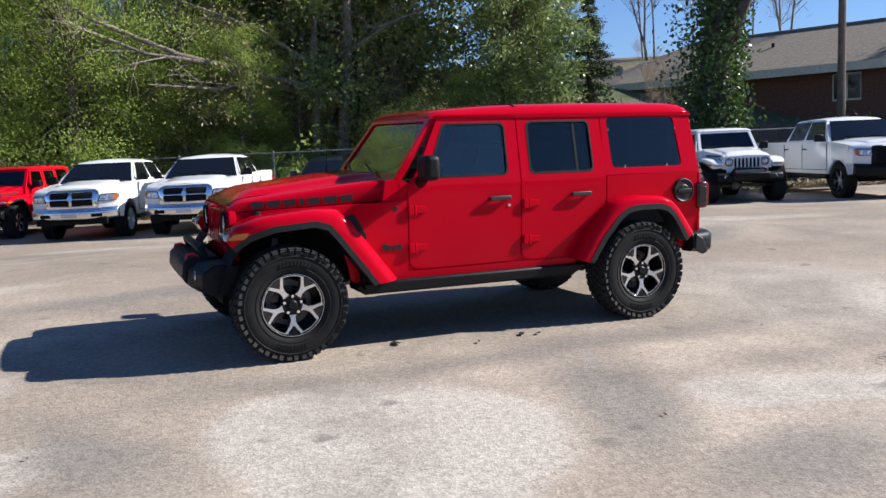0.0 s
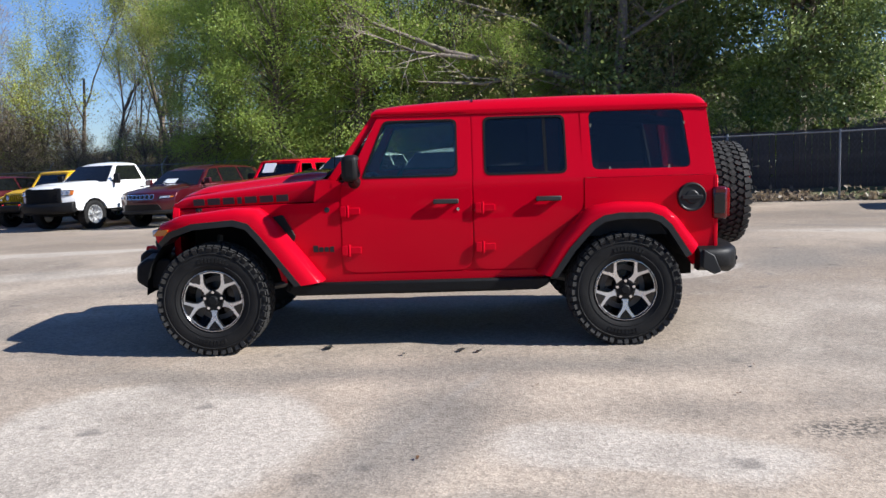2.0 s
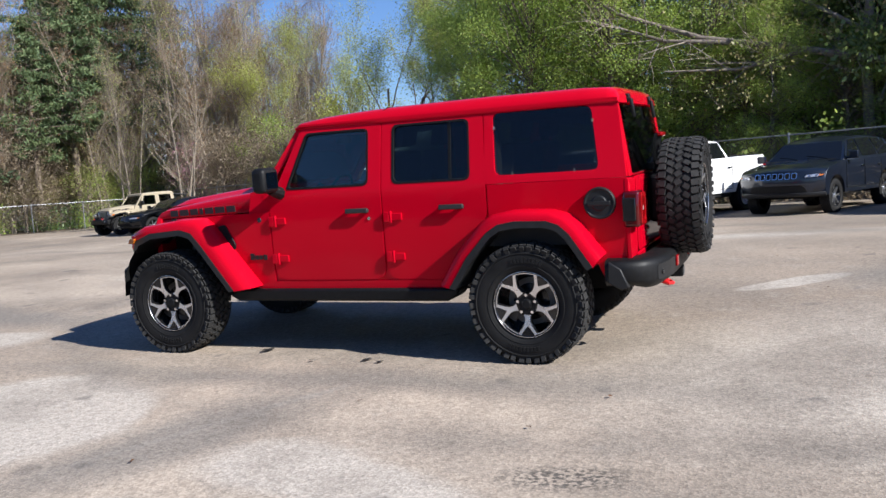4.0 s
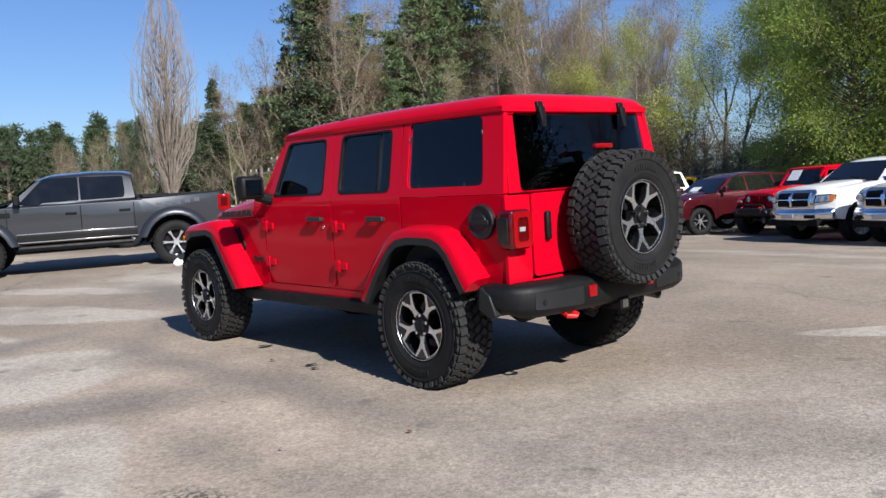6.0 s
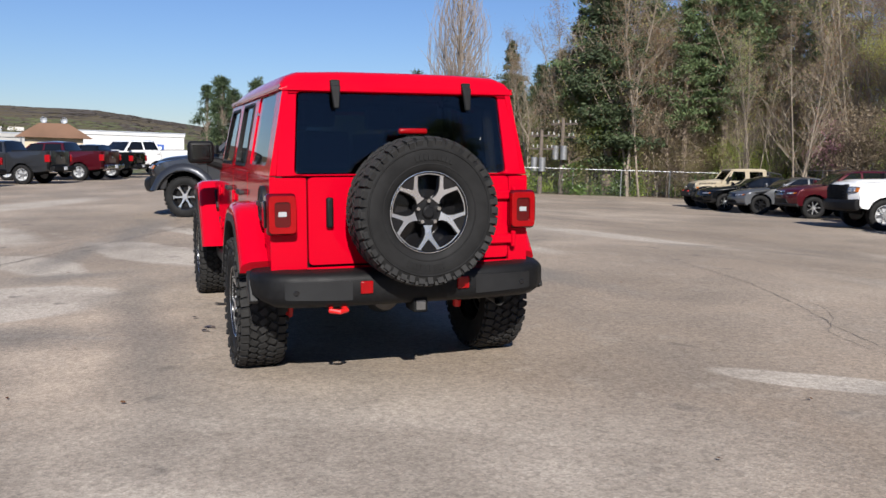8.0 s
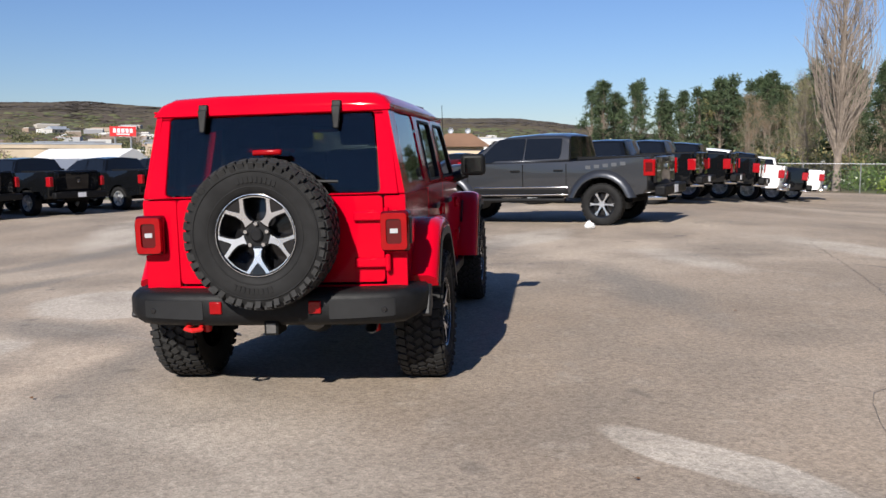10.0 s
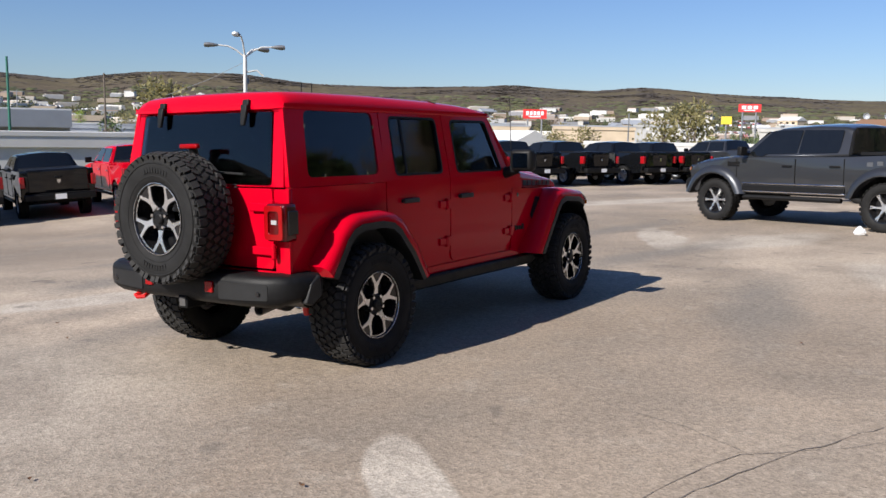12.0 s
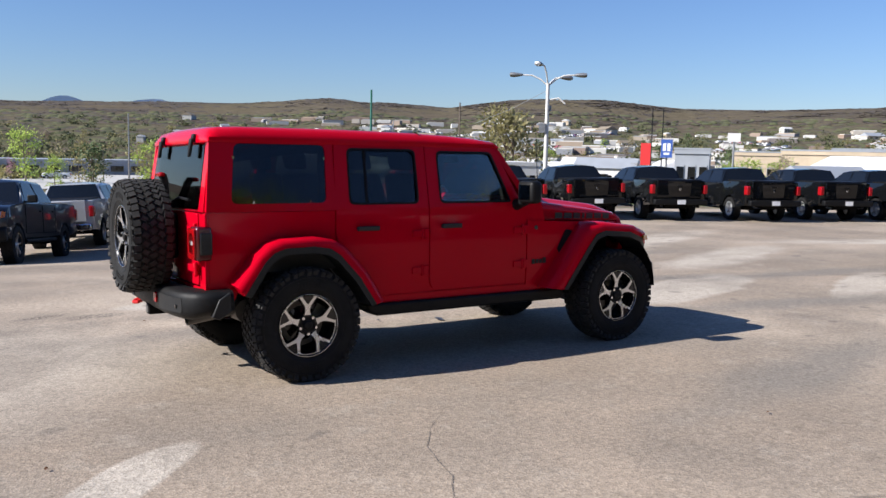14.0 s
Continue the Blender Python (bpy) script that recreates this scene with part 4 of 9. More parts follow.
    for sg in (L, R):
        s = Shape()
        s.box((-1.66, sg * 0.578, 1.02), (0.05, 0.02, 0.085))
        s.box((-1.66, sg * 0.60, 1.04), (0.03, 0.018, 0.03))
        F("bonnet_catch", s, PLASTIC, bevel=0.006)
    F("cowl_grille", Shape().prism([(-0.72, 1.20), (-0.71, 1.245), (-0.60, 1.27), (-0.60, 1.20)], lambda u, v, d: Vector((u, d, v)), -0.70, 0.70), PLASTIC)
    for sg in (L, R):
        F("bonnet_hinge_panel", Shape().plate([(-0.76, 1.085), (-0.57, 1.09), (-0.57, 1.245), (-0.655, 1.262), (-0.73, 1.255)], [], side_put(sg, -0.012), 0.09), colour)

    # grille with seven slots, round headlamps
    gput = lambda u, v, d: Vector((-1.885 + d + 0.05 * max(0.0, abs(v - 0.93) - 0.05) + 0.06 * u * u, u, v))
    slots = [rounded([(y - 0.030, 0.80), (y + 0.030, 0.80), (y + 0.030, 1.055), (y - 0.030, 1.055)], 0.028) for y in [-0.27 + 0.09 * k for k in range(7)]]
    eyes = [[(sg * 0.425 + 0.092 * math.cos(a), 0.965 + 0.092 * math.sin(a)) for a in [k * 6.28318 / 20 for k in range(20)]] for sg in (L, R)]
    s = Shape().plate(rounded([(-0.60, 0.70), (0.60, 0.70), (0.585, 1.02), (0.53, 1.10), (-0.53, 1.10), (-0.585, 1.02)], 0.04), slots + eyes, gput, 0.05)
    gr = F("grille", s, colour, "painted grille with seven slots", bevel=0.006)
    part("grille_mesh", Shape().box((-1.83, 0, 0.93), (0.02, 0.64, 0.30)), SHADE, gr)
    for sg in (L, R):
        hl = part("headlamp", Shape().revolve([(0.0, -0.012), (0.06, -0.008), (0.085, 0.01), (0.09, 0.05)], lambda a, b, y, sg=sg: Vector((-1.875 + y, sg * 0.425 + a, 0.965 + b)), 24), LAMP, gr, "round headlamp")
        part("bezel", Shape().revolve([(0.088, 0.0), (0.098, -0.012), (0.102, 0.02)], lambda a, b, y, sg=sg: Vector((-1.880 + y, sg * 0.425 + a, 0.965 + b)), 24), PLASTIC, hl)

    # front bumper
    s = Shape().prism([(-2.17, 0.55), (-2.195, 0.60), (-2.185, 0.70), (-2.14, 0.735), (-1.92, 0.735), (-1.90, 0.56), (-2.0, 0.50), (-2.12, 0.51)], lambda u, v, d: Vector((u, d, v)), -0.44, 0.44)
    bump = F("front_bumper", s, PLASTIC, "black steel front bumper", bevel=0.02)
    for sg in (L, R):
        s = Shape()
        s.prism([(-2.17, 0.545), (-2.16, 0.665), (-2.08, 0.715), (-1.90, 0.715), (-1.90, 0.57), (-1.98, 0.49), (-2.10, 0.495)], lambda u, v, d, sg=sg: Vector((u + 0.20 * (d - 0.44), sg * d, v)), 0.435, 0.775)
        part("bumper_end", s, PLASTIC, bump, bevel=0.02)
    for y in (-0.36, 0.36):
        part("tow_hook", Shape().tube([(-2.06, y, 0.72), (-2.10, y, 0.755), (-2.145, y, 0.75), (-2.15, y, 0.715)], 0.014, 8), HOOK, bump, "red tow hook")
    for y in (-0.58, 0.58):
        fg = Shape().revolve([(0.0, -0.01), (0.045, -0.006), (0.05, 0.02)], lambda a, b, q, y=y: Vector((-2.125 + q, y + a, 0.62 + b)), 16)
        part("fog_lamp", fg, LAMP, bump, "round fog lamp")
    lp = Shape().tube([(-2.02, -0.40, 0.72), (-2.05, -0.37, 0.79), (-2.06, -0.30, 0.81), (-2.06, 0.30, 0.81), (-2.05, 0.37, 0.79), (-2.02, 0.40, 0.72)], 0.030, 10)
    part("bumper_hoop", lp, PLASTIC, bump)

    # tailgate, rear glass
    rput = lambda u, v, d: Vector((2.212 - (0.0 if v < 1.22 else 0.155 * (v - 1.22)) - d, u, v))
    tg = F("tailgate", Shape().plate(rounded([(-0.575, 0.715), (0.66, 0.715), (0.66, 1.215), (-0.575, 1.215)], 0.03), [], rput, 0.04), colour, bevel=0.008)
    s = Shape()
    for sg in (L, R):
        s.plate([(sg * 0.582 if sg < 0 else 0.667, 0.60), (sg * 0.79, 0.60), (sg * 0.79, 1.213), (sg * 0.582 if sg < 0 else 0.667, 1.213)], [], lambda u, v, d: rput(u, v, d + 0.008), 0.03)
    s.plate([(-0.79, 0.56), (0.79, 0.56), (0.79, 0.70), (-0.79, 0.70)], [], lambda u, v, d: rput(u, v, d + 0.008), 0.03)
    F("rear_panel", s, colour, bevel=0.006, segments=1)
    part("tailgate_handle", Shape().box((2.228, -0.455, 1.015), (0.03, 0.042, 0.175)), PLASTIC, tg, "black grab handle", bevel=0.012)
    for z in (1.10, 0.83):
        h = Shape().box((2.226, 0.585, z), (0.03, 0.19, 0.055))
        h.tube([(2.238, 0.685, z - 0.05), (2.238, 0.685, z + 0.05)], 0.016, 10)
        part("tailgate_hinge", h, colour, tg, bevel=0.008)
    if bed:
        F("cab_back", Shape().plate([(-0.76, 1.1), (0.76, 1.1), (0.69, 1.72), (-0.69, 1.72)], [[(-0.5, 1.3), (0.5, 1.3), (0.47, 1.62), (-0.47, 1.62)]], lambda u, v, d: Vector((1.27 - d, u, v)), 0.03), colour)
        F("bed_floor", Shape().box((1.75, 0, 0.95), (0.9, 1.4, 0.04)), SHADE)
    else:
        fr_o = [(-0.752, 1.222), (0.752, 1.222), (0.690, 1.735), (-0.690, 1.735)]
        fr_i = rounded([(-0.648, 1.232), (0.648, 1.232), (0.615, 1.698), (-0.615, 1.698)], 0.03)
        F("rear_frame", Shape().plate(fr_o, [fr_i], lambda u, v, d: rput(u, v, d + 0.006), 0.05), colour, bevel=0.006)
        g = F("rear_glass", Shape().plate(rounded([(-0.640, 1.238), (0.640, 1.238), (0.608, 1.692), (-0.608, 1.692)], 0.03), [], lambda u, v, d: rput(u, v, d + 0.004), 0.005), TINT, "dark rear window glass")
        g.visible_shadow = False
        for y in (-0.40, 0.40):
            h = Shape().box((2.140, y, 1.735), (0.05, 0.055, 0.06), Matrix.Rotation(radians(-9), 3, "Y"))
            h.prism([(-0.028, 0.0), (0.028, 0.0), (0.016, -0.13), (-0.016, -0.13)], lambda u, v, d, y=y: Vector((2.168 - 0.15 * (v) + d - 0.012, y + u, 1.735 + v)), 0.0, 0.022)
            F("glass_hinge", h, PLASTIC, bevel=0.006)
        s = Shape().box((2.295, 0.02, 1.478), (0.035, 0.17, 0.032))
        bl = F("high_brake_lamp", s, REDLENS, "red high brake lamp above the spare", bevel=0.01)
        part("lamp_stalk", Shape().tube([(2.245, 0.02, 1.10), (2.262, 0.02, 1.44), (2.275, 0.02, 1.475)], 0.03, 8), PLASTIC, bl)
        s = Shape().tube([(2.212, 0.0, 1.27), (2.205, 0.18, 1.31), (2.197, 0.40, 1.30)], 0.009, 6)
        s.box((2.215, 0.0, 1.255), (0.06, 0.07, 0.05))
        F("rear_wiper", s, PLASTIC)

    # rear bumper: one bar that wraps round both corners
    plan = [(2.045, 0.905), (2.16, 0.902), (2.255, 0.872), (2.325, 0.805), (2.372, 0.70), (2.40, 0.52), (2.41, 0.32), (2.412, 0.0)]
    full = [Vector((x, -y)) for x, y in plan] + [Vector((x, y)) for x, y in plan[-2::-1]]
    rows = []
    for k, p in enumerate(full):
        along = (full[min(k + 1, len(full) - 1)] - full[max(k - 1, 0)]).normalized()
        inw = Vector((-along.y, along.x)) * (1 if along.y > 0 else 1)
        end = step(0.78, 0.90, abs(p.y))
        lo = 0.495 + 0.03 * end
        rows.append([(p.x + inw.x * q, p.y + inw.y * q, z) for q, z in ((0.045, lo), (0.006, lo + 0.03), (0.0, 0.56), (0.0, 0.645), (0.010, 0.672), (0.035, 0.690), (0.15, 0.697), (0.15, lo))])
    s = Shape().sheet(rows, close=True)
    s.f += [tuple(range(8)), tuple(range(len(s.v) - 8, len(s.v)))]
    rb = F("rear_bumper", s, PLASTIC, "black steel rear bumper", smooth=50)
    face_x = lambda y: lerp([(0.0, 2.412), (0.32, 2.41), (0.52, 2.40), (0.70, 2.372), (0.80, 2.325)], abs(y))
    for sg in (L, R):
        pl = Shape().plate(rounded([(0.37, 0.535), (0.74, 0.545), (0.74, 0.642), (0.37, 0.645)], 0.012), [], lambda u, v, d, sg=sg: Vector((face_x(u) + 0.004 - d, sg * u, v)), 0.01, [("u", 0.45), ("u", 0.52), ("u", 0.6), ("u", 0.68)])
        part("bumper_plate", pl, TRIM, rb, "dark grey bumper face")
        # Corner plate in a paler steel colour stands in for the sunlit bumper end.
        part("bumper_corner", Shape().prism([(2.06, 0.55), (2.15, 0.50), (2.20, 0.52), (2.15, 0.64), (2.07, 0.685)], lambda u, v, d, sg=sg: Vector((u, sg * d, v)), 0.86, 0.912), TRIM, rb, "paler bumper corner for its sunlit end", bevel=0.008)
        part("reflector", Shape().box((2.414, sg * 0.29, 0.605), (0.018, 0.072, 0.072)), REDLENS, rb, "square red reflector", bevel=0.006)
    for y in (-0.68, 0.68):
        sn = Shape().revolve([(0.0, 0.004), (0.014, 0.003), (0.016, 0.0)], lambda a, b, q, y=y: Vector((2.382 + q, y + a, 0.585 + b)), 12)
        part("parking_sensor", sn, GLOSSBLACK, rb)
    th = Shape().tube([(2.30, -0.47, 0.505), (2.38, -0.49, 0.475), (2.40, -0.44, 0.472), (2.38, -0.40, 0.475), (2.30, -0.42, 0.505)], 0.015, 8)
    part("tow_hook", th, HOOK, rb, "red rear tow hook")
    for y in (-0.62, 0.50):
        part("damper", Shape().tube([(1.75, y, 0.34), (1.80, y, 0.60)], 0.028, 8), HOOK, rb, "red damper")
    hc = Shape().box((2.33, 0.03, 0.485), (0.16, 0.085, 0.085))
    hc.box((2.2, 0.0, 0.51), (0.1, 0.9, 0.05))
    part("hitch", hc, SHADE, rb, bevel=0.008)
    part("hitch_opening", Shape().box((2.4125, 0.03, 0.485), (0.002, 0.055, 0.055)), STEEL, rb)

    # cabin
    s = Shape()
    for x, wid in ((0.02, 0.50), (0.95, 0.50)):
        for y in (-0.36, 0.36):
            st = Shape()
            st.prism(rounded([(-0.28, 0.84), (0.26, 0.80), (0.27, 0.94), (-0.28, 1.00)], 0.05), lambda u, v, d, x=x, y=y: Vector((x + u, y + d, v)), -wid / 2, wid / 2)
            st.prism(rounded([(0.17, 0.86), (0.34, 0.88), (0.45, 1.48), (0.34, 1.50)], 0.05), lambda u, v, d, x=x, y=y: Vector((x + u, y + d * (1 - 0.25 * max(0, v - 1.1)), v)), -wid / 2, wid / 2)
            st.prism(rounded([(0.36, 1.52), (0.45, 1.52), (0.48, 1.68), (0.39, 1.69)], 0.035), lambda u, v, d, x=x, y=y: Vector((x + u, y + d, v)), -0.13, 0.13)
            F("seat", st, CLOTH, "black cloth car seat", bevel=0.02)
    d = Shape().prism(rounded([(-0.62, 0.95), (-0.62, 1.24), (-0.42, 1.25), (-0.30, 1.17), (-0.32, 0.92)], 0.04), lambda u, v, q: Vector((u, q, v)), -0.70, 0.70)
    F("dashboard", d, PLASTIC)
    wput2 = lambda a, b, y: Vector((-0.18 + 0.42 * b + 0.9 * y, -0.36 + a, 1.18 + 0.9 * b - 0.42 * y))
    st = Shape().revolve([(0.172, 0.0), (0.182, 0.012), (0.192, 0.0), (0.182, -0.012)], wput2, 28, closed=True)
    st.tube([wput2(-0.18, 0, 0), wput2(0.18, 0, 0)], 0.018, 6)
    st.tube([wput2(0, 0, 0), wput2(0, 0, -0.2)], 0.03, 8)
    F("steering_wheel", st, PLASTIC)
    for y in (-0.60, 0.60):
        for path in ([(-0.24, y, 1.655), (0.40, y, 1.70), (1.25, y, 1.70), (1.95, y * 1.04, 1.60), (2.02, y * 1.05, 1.22)], [(0.40, y, 1.70), (0.40, y * 1.08, 1.1)], [(1.25, y, 1.70), (1.27, y * 1.08, 1.1)]):
            F("roll_bar", Shape().tube(path, 0.035, 8), CLOTH)
    for x in (0.40, 1.25):
        F("roll_bar", Shape().tube([(x, -0.60, 1.70), (x, 0.60, 1.70)], 0.035, 8), CLOTH)
    F("inner_mirror", Shape().box((-0.30, 0.0, 1.62), (0.03, 0.22, 0.06)), PLASTIC, bevel=0.01)
    F("cabin_trim", Shape().box((0.8, -0.765, 1.0), (2.6, 0.012, 0.42)).box((0.8, 0.765, 1.0), (2.6, 0.012, 0.42)).box((2.15, 0, 1.0), (0.02, 1.45, 0.42)), CLOTH)

    # wheels
    for x, sg in ((-1.504, L), (1.504, L), (-1.504, R), (1.504, R)):
        turn = 0 if sg < 0 else 180
        spin = 180 if sg < 0 else 0
        add_wheel(WHEEL, car, pose(x, sg * 0.795, 0.408, 0, 0, turn) @ pose(0, 0, 0, 0, spin, 0))
    if not bed:
        add_wheel(WHEEL, car, pose(2.452, 0.025, 1.03, 0, 0, 90) @ pose(0, 0, 0, 0, 180, 0), "spare_wheel", brake=False)
        part("carrier", Shape().box((2.28, 0.025, 1.03), (0.14, 0.34, 0.34)), PLASTIC, car, bevel=0.03)
    return car


WHEEL = wheel_shapes()
hero = build_offroader(RED, TILT.copy(), "bright red four-door off-road car with black all-terrain tyres")


# ---- parked vehicles ----
# Their own axes are those of the red car: nose to -x, left side to -y.
def road_wheel(r, w=0.26, spokes=6):
    """Tyre, rim and spokes of an ordinary wheel; the outer face looks to -y."""
    put = lambda a, b, y: Vector((a, y, b))
    h = w / 2
    tyre = Shape().revolve([(r * 0.62, -h * 0.8), (r * 0.70, -h * 0.98), (r * 0.86, -h), (r * 0.96, -h * 0.88), (r, -h * 0.6), (r, h * 0.6), (r * 0.96, h * 0.9), (r * 0.8, h), (r * 0.62, h * 0.8)], put, 36)
    for k in range(30):
        a = 6.28318 * k / 30
        for y in (-h * 0.66, 0.0, h * 0.66):
            tyre.box((r * math.cos(a + y), y, r * math.sin(a + y)), (0.016, h * 0.5, r * 0.13), Matrix.Rotation(-a - y, 3, "Y"))
    rim = Shape().revolve([(r * 0.64, -h * 0.86), (r * 0.60, -h * 0.84), (r * 0.55, -h * 0.3), (r * 0.5, 0.0), (0.0, 0.0)], put, 30)
    sp = Shape()
    sp.revolve([(0.0, -h * 0.72), (r * 0.13, -h * 0.72), (r * 0.17, -h * 0.5)], put, 16)
    for k in range(spokes):
        a0 = 6.28318 * k / spokes
        pol = lambda q, a: (q * r * math.cos(a0 + a), q * r * math.sin(a0 + a))
        wd = 2.0 / spokes
        sp.prism([pol(0.10, -0.5), pol(0.35, -wd * 0.26), pol(0.61, -wd * 0.36), pol(0.61, -wd * 0.12), pol(0.47, 0.0), pol(0.61, wd * 0.12), pol(0.61, wd * 0.36), pol(0.35, wd * 0.26), pol(0.10, 0.5)],
                 lambda u, v, d: Vector((u, -h * (0.62 + 0.2 * math.hypot(u, v) / r) + d, v)), 0.0, 0.03)
    return tyre, rim, sp


def hull(outline, half, nose=0.12, cuts=(), segs=(-1, -0.93, -0.8, -0.5, 0, 0.5, 0.8, 0.93, 1), crown=0.02, hood=0.0, hood_x=0.0):
    """A closed body: a side outline carried across the car, rounded in plan at nose and tail."""
    x0, x1 = min(p[0] for p in outline), max(p[0] for p in outline)
    z1 = max(p[1] for p in outline)

    def at(x, z, s):
        f, r = step(x0 + 0.7, x0, x), step(x1 - 0.5, x1, x)
        return Vector((x + nose * abs(s) ** 2.4 * (f - 0.5 * r), s * half(x, z), z - (crown + hood * step(hood_x + 0.1, hood_x - 0.5, x)) * s * s * step(z1 - 0.5, z1, z)))
    n = len(outline)
    # the plates are paper-thin twins: keep only their outer faces
    keep = Shape()
    for sg in (-1, 1):
        one = Shape().plate(outline, [], lambda u, v, d, sg=sg: at(u, v, sg), 0.0, cuts)
        half_n = len(one.v) // 2
        keep.add(one.v[:half_n], [f for f in one.f if max(f) < half_n])
    m = len(segs)
    ring = [at(x, z, t) for x, z in outline for t in segs]
    keep.add(ring, [(i * m + k, i * m + k + 1, ((i + 1) % n) * m + k + 1, ((i + 1) % n) * m + k) for i in range(n) for k in range(m - 1)])
    bm = bmesh.new()
    me = bpy.data.meshes.new("tmp")
    me.from_pydata([tuple(p) for p in keep.v], [], keep.f)
    bm.from_mesh(me)
    bmesh.ops.remove_doubles(bm, verts=bm.verts[:], dist=0.0005)
    bmesh.ops.recalc_face_normals(bm, faces=bm.faces[:])
    out = Shape()
    bm.verts.index_update()
    out.v = [v.co.copy() for v in bm.verts]
    out.f = [tuple(v.index for v in f.verts) for f in bm.faces]
    bm.free()
    bpy.data.meshes.remove(me)
    return out, at


def arch(x, r, z0, n=9):
    """Points of a wheel arch from the rear foot to the front one."""
    out = []
    for k in range(n):
        a = math.pi * k / (n - 1)
        out.append((x + r * math.cos(a), max(z0, 0.40 + (r * 1.0) * math.sin(a))))
    return out


